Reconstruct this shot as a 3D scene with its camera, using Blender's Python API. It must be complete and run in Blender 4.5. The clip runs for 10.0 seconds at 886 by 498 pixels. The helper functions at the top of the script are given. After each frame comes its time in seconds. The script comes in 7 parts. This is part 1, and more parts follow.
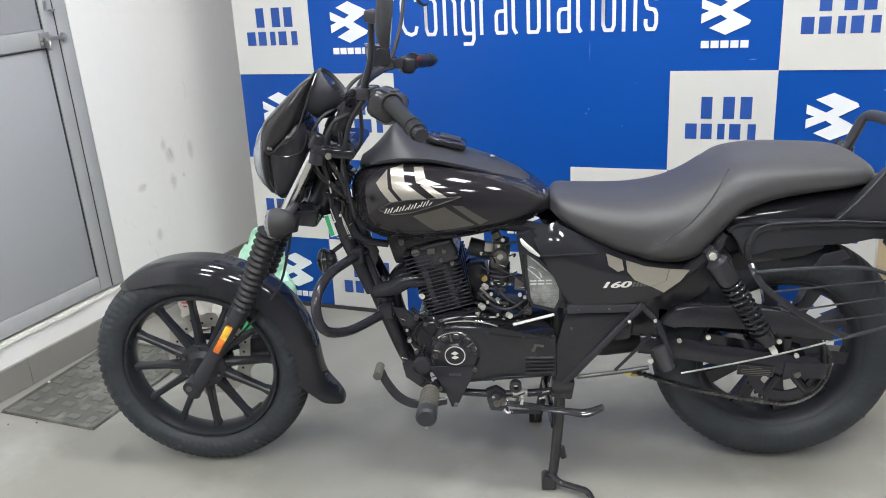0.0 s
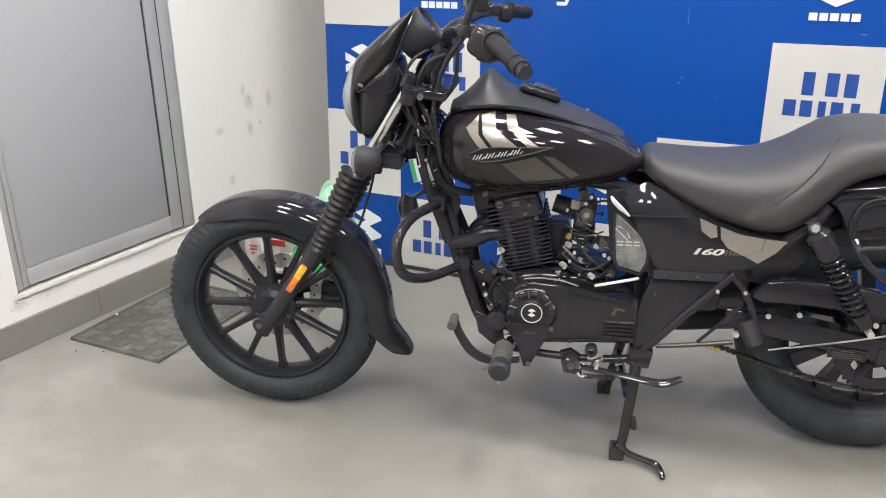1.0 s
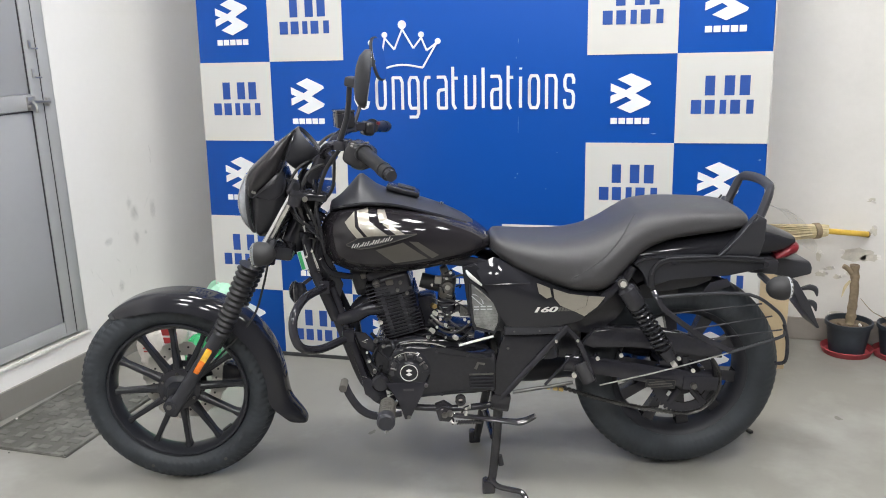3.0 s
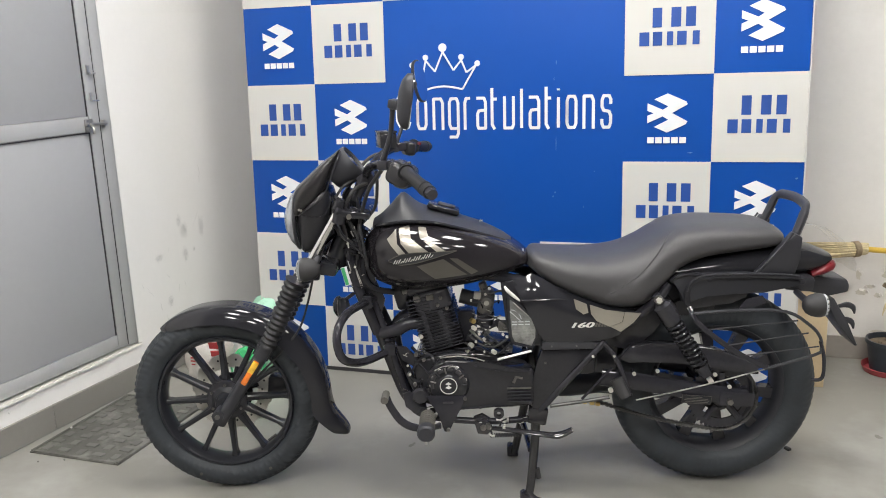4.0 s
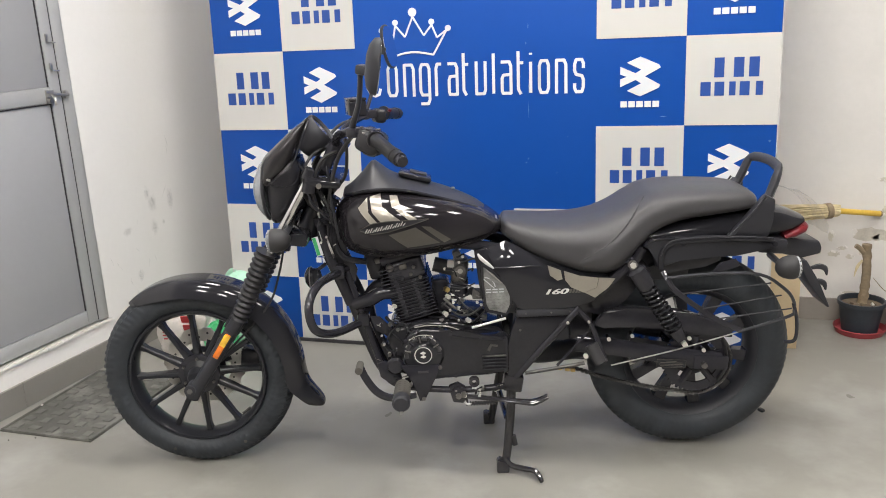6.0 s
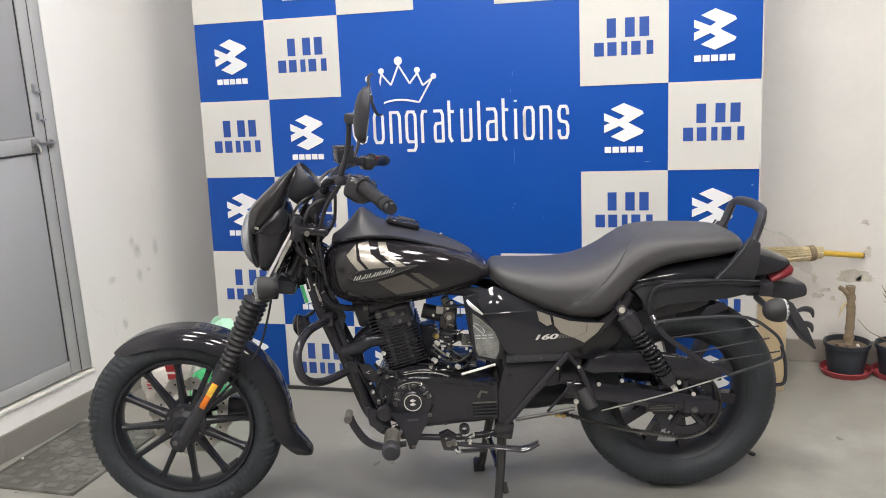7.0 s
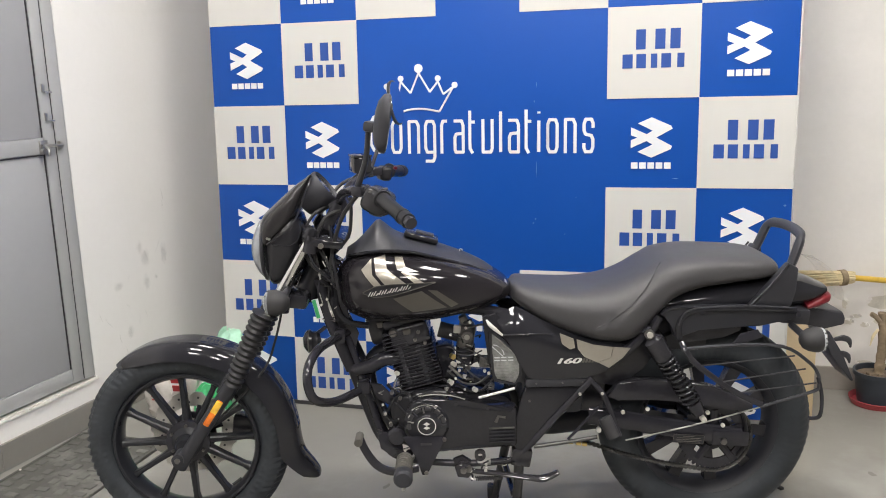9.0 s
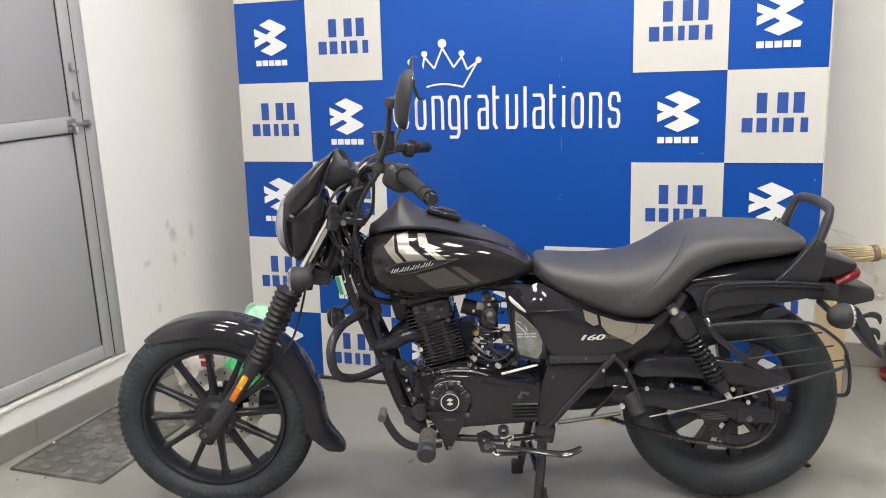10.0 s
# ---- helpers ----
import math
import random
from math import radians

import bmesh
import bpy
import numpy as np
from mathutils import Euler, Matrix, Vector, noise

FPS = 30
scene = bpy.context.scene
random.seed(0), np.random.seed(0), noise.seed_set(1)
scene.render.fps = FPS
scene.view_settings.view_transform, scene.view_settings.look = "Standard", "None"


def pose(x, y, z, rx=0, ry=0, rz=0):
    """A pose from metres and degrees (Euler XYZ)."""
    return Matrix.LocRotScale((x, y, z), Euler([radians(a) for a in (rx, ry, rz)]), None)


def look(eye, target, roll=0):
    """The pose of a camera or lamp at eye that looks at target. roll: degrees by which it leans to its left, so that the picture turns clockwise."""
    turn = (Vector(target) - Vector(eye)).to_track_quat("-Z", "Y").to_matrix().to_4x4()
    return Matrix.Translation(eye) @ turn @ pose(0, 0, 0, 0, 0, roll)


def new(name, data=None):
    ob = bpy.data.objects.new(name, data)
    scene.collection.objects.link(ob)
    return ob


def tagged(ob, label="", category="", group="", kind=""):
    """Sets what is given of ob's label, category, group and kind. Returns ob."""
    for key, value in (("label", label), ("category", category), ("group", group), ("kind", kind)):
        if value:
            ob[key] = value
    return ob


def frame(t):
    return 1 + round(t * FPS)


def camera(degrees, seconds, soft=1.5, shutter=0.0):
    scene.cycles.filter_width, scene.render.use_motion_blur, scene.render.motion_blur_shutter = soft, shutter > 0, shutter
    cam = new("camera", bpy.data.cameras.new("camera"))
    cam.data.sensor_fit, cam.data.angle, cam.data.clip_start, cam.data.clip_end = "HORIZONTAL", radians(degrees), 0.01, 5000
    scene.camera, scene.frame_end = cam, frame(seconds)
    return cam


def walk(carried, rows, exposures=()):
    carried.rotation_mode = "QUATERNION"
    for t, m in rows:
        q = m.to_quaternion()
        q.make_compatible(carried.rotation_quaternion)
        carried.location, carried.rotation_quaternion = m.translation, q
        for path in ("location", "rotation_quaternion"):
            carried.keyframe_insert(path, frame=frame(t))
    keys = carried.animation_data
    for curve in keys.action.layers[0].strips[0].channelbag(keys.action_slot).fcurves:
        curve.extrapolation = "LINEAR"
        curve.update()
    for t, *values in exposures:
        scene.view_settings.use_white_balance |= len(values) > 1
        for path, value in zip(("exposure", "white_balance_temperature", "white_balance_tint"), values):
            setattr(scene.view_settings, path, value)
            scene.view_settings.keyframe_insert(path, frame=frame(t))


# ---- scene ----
cam = camera(55.5, 10.0, soft=1.0)
PATH = [
    (0, (0.732, -2.598, 1.315), (0.039, -0.857, 0.618), -3.9),
    (0.5, (0.698, -2.614, 1.264), (-0.016, -0.88, 0.568), -3.2),
    (1, (0.652, -2.611, 1.222), (-0.147, -0.926, 0.499), -0.7),
    (1.5, (0.706, -2.745, 1.269), (-0.095, -1.064, 0.539), -0.6),
    (2, (0.754, -2.829, 1.304), (0.105, -1.077, 0.591), -0.5),
    (2.2, (0.773, -2.838, 1.306), (0.195, -1.041, 0.647), -0.6),
    (3.3, (0.763, -3.039, 1.288), (0.242, -1.171, 0.801), -1.7),
    (3.5, (0.771, -3.05, 1.301), (0.182, -1.201, 0.817), -2.1),
    (4, (0.782, -3.056, 1.303), (0.171, -1.208, 0.845), -2.2),
    (4.5, (0.787, -3.053, 1.298), (0.12, -1.231, 0.815), -1.8),
    (5, (0.789, -3.065, 1.298), (0.065, -1.254, 0.855), -2.4),
    (5.5, (0.786, -3.036, 1.277), (0.146, -1.209, 0.774), -2.3),
    (5.7, (0.787, -3.026, 1.284), (0.192, -1.194, 0.743), -2.5),
    (6.8, (0.774, -3.03, 1.298), (0.252, -1.148, 0.844), -3.0),
    (7, (0.771, -3.03, 1.3), (0.251, -1.148, 0.868), -3.0),
    (7.5, (0.745, -2.988, 1.314), (0.194, -1.108, 0.911), -3.0),
    (8, (0.729, -2.946, 1.302), (0.199, -1.073, 0.842), -1.9),
    (8.5, (0.712, -2.937, 1.31), (0.167, -1.055, 0.905), -1.4),
    (9, (0.718, -2.93, 1.294), (0.174, -1.049, 0.886), -1.7),
    (9.5, (0.72, -2.935, 1.293), (0.163, -1.068, 0.842), -1.5),
    (10, (0.732, -2.922, 1.294), (0.125, -1.074, 0.833), -2.3),
]
# the camera's own exposure and white balance drift along the way
BALANCE = [(0.0, 0.20, 6420, 9), (0.5, 0.26, 6950, 12), (1.0, 0.24, 6750, 12), (1.5, 0.32, 6480, 8), (2.0, 0.15, 6320, 9), (3.5, 0.10, 6700, 10), (5.0, 0.04, 6850, 11), (5.5, 0.07, 6900, 12), (7.5, 0.05, 6900, 12), (9.0, 0.03, 6900, 12), (10.0, 0.10, 6950, 12)]
walk(cam, [(t, look(eye, target, roll)) for t, eye, target, roll in PATH], BALANCE)

# ---- light ----
world = bpy.data.worlds.new("showroom_world")
scene.world = world
world.use_nodes = True
world.node_tree.nodes["Background"].inputs[0].default_value = (0.75, 0.8, 0.9, 1)
world.node_tree.nodes["Background"].inputs[1].default_value = 0.1
PANEL_STRENGTH = 48.5
scene.view_settings.exposure = 0.0


# ---- materials ----
def mat(name, color, rough=0.5, metal=0.0, vary=0.08, scale=6.0, fine=120.0, bump=0.0, bump_scale=200.0,
        coat=0.0, rough_vary=0.08, spec=0.5, alpha=1.0, ior=1.45, second=None, second_at=(0.5, 0.7), second_detail=8, per_piece=0.0):
    """A procedural surface: base colour with large and fine variation, roughness variation and fine relief."""
    m = bpy.data.materials.new(name)
    m.use_nodes = True
    nt = m.node_tree
    n, link = nt.nodes, nt.links.new
    b = n["Principled BSDF"]
    tc = n.new("ShaderNodeTexCoord")
    big, small = n.new("ShaderNodeTexNoise"), n.new("ShaderNodeTexNoise")
    big.inputs["Scale"].default_value, big.inputs["Detail"].default_value = scale, 5
    small.inputs["Scale"].default_value, small.inputs["Detail"].default_value = fine, 3
    link(tc.outputs["Object"], big.inputs["Vector"])
    link(tc.outputs["Object"], small.inputs["Vector"])
    mix = n.new("ShaderNodeMath")
    mix.operation = "MULTIPLY_ADD"
    mix.inputs[1].default_value = 0.35
    link(small.outputs["Fac"], mix.inputs[0])
    link(big.outputs["Fac"], mix.inputs[2])
    ramp = n.new("ShaderNodeValToRGB")
    lo = [max(0, c * (1 - vary)) for c in color]
    hi = [min(1, c * (1 + vary)) for c in color]
    ramp.color_ramp.elements[0].position, ramp.color_ramp.elements[0].color = 0.4, (*lo, 1)
    ramp.color_ramp.elements[1].position, ramp.color_ramp.elements[1].color = 0.95, (*hi, 1)
    link(mix.outputs[0], ramp.inputs["Fac"])
    out = ramp.outputs["Color"]
    if second:
        r2 = n.new("ShaderNodeValToRGB")
        r2.color_ramp.elements[0].position, r2.color_ramp.elements[1].position = second_at
        stain = n.new("ShaderNodeTexNoise")
        stain.inputs["Scale"].default_value, stain.inputs["Detail"].default_value = scale * 0.6, second_detail
        stain.inputs["Roughness"].default_value = 0.62
        link(tc.outputs["Object"], stain.inputs["Vector"])
        link(stain.outputs["Fac"], r2.inputs["Fac"])
        mx = n.new("ShaderNodeMix")
        mx.data_type = "RGBA"
        link(r2.outputs["Color"], mx.inputs["Factor"])
        link(out, mx.inputs["A"])
        mx.inputs["B"].default_value = (*second, 1)
        out = mx.outputs["Result"]
    if per_piece:
        info = n.new("ShaderNodeObjectInfo")
        hsv = n.new("ShaderNodeHueSaturation")
        mr = n.new("ShaderNodeMapRange")
        mr.inputs["To Min"].default_value, mr.inputs["To Max"].default_value = 1 - per_piece, 1 + per_piece
        link(info.outputs["Random"], mr.inputs["Value"])
        link(mr.outputs[0], hsv.inputs["Value"])
        link(out, hsv.inputs["Color"])
        out = hsv.outputs["Color"]
    link(out, b.inputs["Base Color"])
    rr = n.new("ShaderNodeMapRange")
    rr.inputs["From Min"].default_value, rr.inputs["From Max"].default_value = 0.3, 0.9
    rr.inputs["To Min"].default_value, rr.inputs["To Max"].default_value = max(0.02, rough - rough_vary), min(1, rough + rough_vary)
    link(mix.outputs[0], rr.inputs["Value"])
    link(rr.outputs[0], b.inputs["Roughness"])
    b.inputs["Metallic"].default_value = metal
    b.inputs["Specular IOR Level"].default_value = spec
    b.inputs["IOR"].default_value = ior
    b.inputs["Alpha"].default_value = alpha
    if coat:
        b.inputs["Coat Weight"].default_value, b.inputs["Coat Roughness"].default_value = coat, 0.03
    if bump:
        bn = n.new("ShaderNodeTexNoise")
        bn.inputs["Scale"].default_value, bn.inputs["Detail"].default_value = bump_scale, 4
        link(tc.outputs["Object"], bn.inputs["Vector"])
        bp = n.new("ShaderNodeBump")
        bp.inputs["Strength"].default_value, bp.inputs["Distance"].default_value = bump, 0.002
        link(bn.outputs["Fac"], bp.inputs["Height"])
        link(bp.outputs["Normal"], b.inputs["Normal"])
    return m


def glow(name, color, strength):
    m = bpy.data.materials.new(name)
    m.use_nodes = True
    b = m.node_tree.nodes["Principled BSDF"]
    b.inputs["Base Color"].default_value = (*color, 1)
    b.inputs["Emission Color"].default_value = (*color, 1)
    b.inputs["Emission Strength"].default_value = strength
    return m


M_FLOOR = mat("floor_stone", (0.256, 0.247, 0.224), 0.32, vary=0.09, scale=3.6, fine=14, bump=0.02, bump_scale=25, rough_vary=0.08,
              second=(0.350, 0.345, 0.324), second_at=(0.50, 0.74), second_detail=5)
M_WALL = mat("wall_paint", (0.80, 0.784, 0.768), 0.7, vary=0.025, scale=3, fine=40, bump=0.12, bump_scale=60,
             second=(0.78, 0.76, 0.74), second_at=(0.60, 0.85))
M_BACKWALL = mat("old_wall_paint", (0.76, 0.735, 0.71), 0.8, vary=0.05, scale=3.5, fine=40, bump=0.25, bump_scale=45,
                 second=(0.55, 0.50, 0.43), second_at=(0.62, 0.74))
M_CEIL = mat("ceiling_paint", (0.26, 0.26, 0.26), 0.85, vary=0.02)
M_SKIRT = mat("skirting_tile", (0.225, 0.214, 0.199), 0.4, vary=0.08, scale=4, fine=60, second=(0.22, 0.207, 0.19))
M_BACKSKIRT = mat("brown_skirting", (0.27, 0.245, 0.225), 0.5, vary=0.1, scale=5, fine=60)
M_SILL = mat("sill_marble", (0.72, 0.70, 0.66), 0.4, vary=0.06, scale=8, second=(0.62, 0.60, 0.56))
M_ALU = mat("brushed_aluminium", (0.46, 0.465, 0.47), 0.45, metal=0.25, vary=0.06, scale=9, fine=160)
M_DOORPANEL = mat("grey_door_panel", (0.365, 0.37, 0.385), 0.5, vary=0.04, scale=2, fine=40, rough_vary=0.05)
M_GASKET = mat("gasket", (0.036, 0.035, 0.040), 0.6)
M_CHROME = mat("chrome", (0.70, 0.70, 0.70), 0.14, metal=1.0, vary=0.04, fine=60, rough_vary=0.05)
M_STEEL = mat("dull_steel", (0.48, 0.47, 0.45), 0.32, metal=1.0, vary=0.12, fine=90)
M_BLUE = mat("blue_print", (0.0048, 0.069, 0.350), 0.34, vary=0.05, scale=1.6, fine=20, rough_vary=0.06, bump=0.05, bump_scale=9, spec=0.3)
M_WHITE = mat("white_print", (0.568, 0.558, 0.537), 0.36, vary=0.02, scale=2, fine=20, bump=0.05, bump_scale=9)
M_SCRATCH = mat("rubbed_print", (0.13, 0.21, 0.44), 0.5, vary=0.2)
M_LETTER = mat("white_lettering", (0.72, 0.73, 0.76), 0.4, vary=0.02)
M_BLUELETTER = mat("blue_lettering", (0.018, 0.07, 0.30), 0.4, vary=0.04)
M_MAT = mat("rubber_mat", (0.098, 0.098, 0.087), 0.75, vary=0.2, scale=14, fine=90, bump=0.5, bump_scale=180, second=(0.21, 0.205, 0.19), second_at=(0.48, 0.66))
M_GLOSS = mat("gloss_black_paint", (0.0205, 0.0206, 0.0250), 0.07, vary=0.15, rough_vary=0.02, fine=300, spec=0.5)
M_TANK = mat("tank_paint", (0.0190, 0.0172, 0.0205), 0.09, vary=0.15, coat=0.18, spec=0.4, rough_vary=0.02, fine=400)
M_SATIN = mat("satin_black_plastic", (0.0315, 0.0318, 0.0385), 0.38, vary=0.15, bump=0.12, bump_scale=600)
M_FRAME = mat("black_frame_paint", (0.0255, 0.0250, 0.0315), 0.07, vary=0.2, spec=0.45, rough_vary=0.03)
M_ZINC = mat("zinc_plated_bolt", (0.66, 0.64, 0.60), 0.36, metal=0.45, vary=0.12, fine=120)
M_WHEEL = mat("black_wheel_paint", (0.0205, 0.0215, 0.0265), 0.29, vary=0.2, spec=0.36, rough_vary=0.06, bump=0.06, bump_scale=300)
M_SHELL = mat("black_moulded_plastic", (0.0225, 0.0222, 0.0262), 0.22, vary=0.15, spec=0.45, rough_vary=0.08, bump=0.05, bump_scale=500)
M_ENAMEL = mat("black_enamel", (0.0230, 0.0220, 0.0262), 0.08, vary=0.2, spec=0.8, rough_vary=0.03)
M_AMBERTOP = mat("amber_reflector_facet", (0.92, 0.48, 0.05), 0.12, vary=0.35, scale=60, fine=500, coat=0.5, bump=0.3, bump_scale=400)
M_MATTE = mat("matte_black", (0.0300, 0.0306, 0.0372), 0.45, spec=0.4, vary=0.15, bump=0.1, bump_scale=500)
M_RUBBER = mat("black_rubber", (0.0285, 0.0280, 0.0305), 0.55, vary=0.2, bump=0.15, bump_scale=300)
M_GAITER = mat("gaiter_rubber", (0.0175, 0.0172, 0.0195), 0.42, vary=0.2, bump=0.1, bump_scale=400)
M_TYRE = mat("tyre_rubber", (0.0285, 0.0335, 0.0405), 0.55, vary=0.24, scale=18, bump=0.2, bump_scale=250)
M_SEAT = mat("seat_leatherette", (0.055, 0.0535, 0.0575), 0.40, vary=0.10, bump=0.30, bump_scale=900, rough_vary=0.05)
M_ENGINE = mat("engine_black", (0.0285, 0.0282, 0.0345), 0.14, spec=0.5, rough_vary=0.08, vary=0.3, bump=0.2, bump_scale=130)
M_CASE = mat("engine_cover_enamel", (0.0205, 0.0205, 0.0248), 0.10, spec=0.5, rough_vary=0.06, vary=0.3, bump=0.06, bump_scale=160)
M_VISOR = mat("smoked_visor", (0.024, 0.0225, 0.0245), 0.17, vary=0.2, scale=14, rough_vary=0.05)
M_DISC = mat("disc_steel", (0.62, 0.60, 0.57), 0.34, metal=0.75, vary=0.10, fine=160)
M_GOLD = mat("grey_gold_decal", (0.37, 0.342, 0.298), 0.30, metal=0.65, vary=0.10, coat=0.5)
M_DARKGOLD = mat("dark_gold_decal", (0.072, 0.066, 0.058), 0.34, metal=0.3, vary=0.10, coat=0.5)
M_SILVER = mat("silver_print", (0.72, 0.71, 0.69), 0.3, metal=0.3, vary=0.04)
M_AMBER = mat("amber_reflector", (0.78, 0.19, 0.02), 0.12, vary=0.35, scale=60, fine=500, coat=0.5, bump=0.3, bump_scale=400)
M_RED = mat("red_lens", (0.15, 0.010, 0.016), 0.28, vary=0.2, scale=40, fine=300)
M_LENS = mat("clear_lens", (0.62, 0.65, 0.68), 0.06, vary=0.04, coat=0.5, metal=0.35)
M_LAMP = mat("lamp_lens", (0.33, 0.35, 0.38), 0.10, vary=0.25, scale=30, fine=90, coat=0.6, metal=0.5)
M_TRIM = mat("smoked_clear_trim", (0.27, 0.275, 0.272), 0.12, vary=0.55, scale=24, fine=140, coat=0.8, metal=0.5)
M_CARB = mat("carb_metal", (0.16, 0.155, 0.15), 0.4, metal=0.9, vary=0.4, scale=60, fine=200)
M_MIRROR = mat("mirror_glass", (0.85, 0.86, 0.87), 0.02, metal=1.0, vary=0.01, rough_vary=0.005)
M_GREEN = mat("green_sticker", (0.05, 0.42, 0.16), 0.4, vary=0.1)
M_GREENBAG = mat("green_plastic", (0.40, 0.68, 0.52), 0.3, vary=0.15, scale=20, bump=0.6, bump_scale=40)
M_WHITEBAG = mat("white_plastic", (0.50, 0.47, 0.44), 0.35, vary=0.2, scale=20, bump=0.6, bump_scale=40)
M_REDINK = mat("red_ink", (0.42, 0.04, 0.045), 0.35, vary=0.15)
M_YELLOW = mat("yellow_stick", (0.72, 0.47, 0.08), 0.4, vary=0.15, scale=20)
M_STRAW = mat("broom_grass", (0.62, 0.52, 0.33), 0.7, vary=0.2, scale=40, fine=300)
M_POT = mat("black_pot", (0.034, 0.041, 0.053), 0.45, vary=0.2, scale=20)
M_SAUCER = mat("red_saucer", (0.34, 0.05, 0.06), 0.45, vary=0.15)
M_SOIL = mat("dry_soil", (0.16, 0.12, 0.085), 0.95, vary=0.4, scale=50, fine=200, bump=0.8, bump_scale=120)
M_BARK = mat("stump_bark", (0.26, 0.20, 0.135), 0.85, vary=0.3, scale=40, bump=0.8, bump_scale=90)
M_CARTON = mat("carton", (0.60, 0.47, 0.30), 0.8, vary=0.08, scale=8, fine=100)
M_FILM = mat("clear_film", (0.9, 0.9, 0.88), 0.12, vary=0.02, alpha=0.16)
M_CHAIN = mat("chain_steel", (0.12, 0.118, 0.115), 0.42, metal=0.9, vary=0.35, fine=200)
M_PEG = mat("grey_peg_rubber", (0.082, 0.077, 0.070), 0.7, vary=0.15)
M_BRASS = mat("brass_bolt", (0.62, 0.45, 0.18), 0.3, metal=1.0)
M_PANEL = glow("led_diffuser", (0.97, 0.98, 0.97), PANEL_STRENGTH)


# ---- mesh helpers ----
def mesh_ob(name, bm, material, smooth=35.0):
    bmesh.ops.recalc_face_normals(bm, faces=bm.faces[:])
    me = bpy.data.meshes.new(name)
    bm.to_mesh(me)
    bm.free()
    me.materials.append(material)
    if smooth:
        me.polygons.foreach_set("use_smooth", [True] * len(me.polygons))
        me.set_sharp_from_angle(angle=radians(smooth))
    return new(name, me)


def part(name, bm, material, parent, label="", smooth=35.0):
    ob = mesh_ob(name, bm, material, smooth)
    ob.parent = parent
    if label:
        tagged(ob, label)
    return ob


def box(center, size, rot=(0, 0, 0), bevel=0.0, bm=None, segs=2):
    bm = bm or bmesh.new()
    m = pose(*center, *rot) @ Matrix.Diagonal((*size, 1))
    geo = bmesh.ops.create_cube(bm, size=1.0, matrix=m)
    if bevel:
        edges = list({e for v in geo["verts"] for e in v.link_edges})
        bmesh.ops.bevel(bm, geom=edges, offset=bevel, segments=segs, affect="EDGES", profile=0.5)
    return bm


def prism(pts, y0, y1, bevel=0.0, bm=None, segs=2):
    """A plate whose outline lies in the x-z plane, from y0 to y1."""
    bm = bm or bmesh.new()
    a = [bm.verts.new((x, y0, z)) for x, z in pts]
    b = [bm.verts.new((x, y1, z)) for x, z in pts]
    k = len(pts)
    faces = [bm.faces.new(a), bm.faces.new(b[::-1])]
    for i in range(k):
        faces.append(bm.faces.new((a[i], b[i], b[(i + 1) % k], a[(i + 1) % k])))
    if bevel:
        edges = list({e for v in a + b for e in v.link_edges})
        bmesh.ops.bevel(bm, geom=edges, offset=bevel, segments=segs, affect="EDGES", profile=0.5)
    return bm


def curve_points(pts, steps=6):
    """A smooth line through the points."""
    p = [Vector(q) for q in pts]
    if len(p) < 3 or steps < 2:
        return p
    out = []
    for i in range(len(p) - 1):
        p0, p1, p2, p3 = p[max(i - 1, 0)], p[i], p[i + 1], p[min(i + 2, len(p) - 1)]
        for s in range(steps):
            t = s / steps
            out.append(0.5 * ((2 * p1) + (p2 - p0) * t + (2 * p0 - 5 * p1 + 4 * p2 - p3) * t * t + (3 * p1 - p0 - 3 * p2 + p3) * t ** 3))
    out.append(p[-1])
    return out


def tube(pts, r, n=10, steps=6, bm=None, closed=False, flat=(1.0, 1.0)):
    """A round bar along a line; r is a number or one for each point of the line."""
    bm = bm or bmesh.new()
    line = curve_points(pts, steps)
    radii = r if isinstance(r, (list, tuple)) else [r] * len(pts)
    k = len(line)
    rings, side = [], None
    for i, c in enumerate(line):
        d = (line[(i + 1) % k] - line[i - 1]) if closed else (line[min(i + 1, k - 1)] - line[max(i - 1, 0)])
        d.normalize()
        if side is None:
            side = d.orthogonal().normalized() if abs(d.y) > 0.95 else d.cross(Vector((0, 1, 0))).normalized()
        side = (side - d * side.dot(d)).normalized()
        up = d.cross(side)
        f = i / max(k - 1, 1) * (len(radii) - 1)
        j = min(int(f), len(radii) - 2) if len(radii) > 1 else 0
        rad = radii[j] + (radii[min(j + 1, len(radii) - 1)] - radii[j]) * (f - j)
        rings.append([bm.verts.new(c + rad * (side * math.cos(a) * flat[0] + up * math.sin(a) * flat[1])) for a in (2 * math.pi * q / n for q in range(n))])
    for i in range(k if closed else k - 1):
        a, b = rings[i], rings[(i + 1) % k]
        for q in range(n):
            bm.faces.new((a[q], a[(q + 1) % n], b[(q + 1) % n], b[q]))
    if not closed:
        bm.faces.new(rings[0][::-1])
        bm.faces.new(rings[-1])
    return bm


def loft(rings, bm=None, caps=True):
    bm = bm or bmesh.new()
    vs = [[bm.verts.new(p) for p in ring] for ring in rings]
    n = len(vs[0])
    for a, b in zip(vs, vs[1:]):
        for q in range(n):
            bm.faces.new((a[q], a[(q + 1) % n], b[(q + 1) % n], b[q]))
    if caps:
        bm.faces.new(vs[0][::-1])
        bm.faces.new(vs[-1])
    return bm


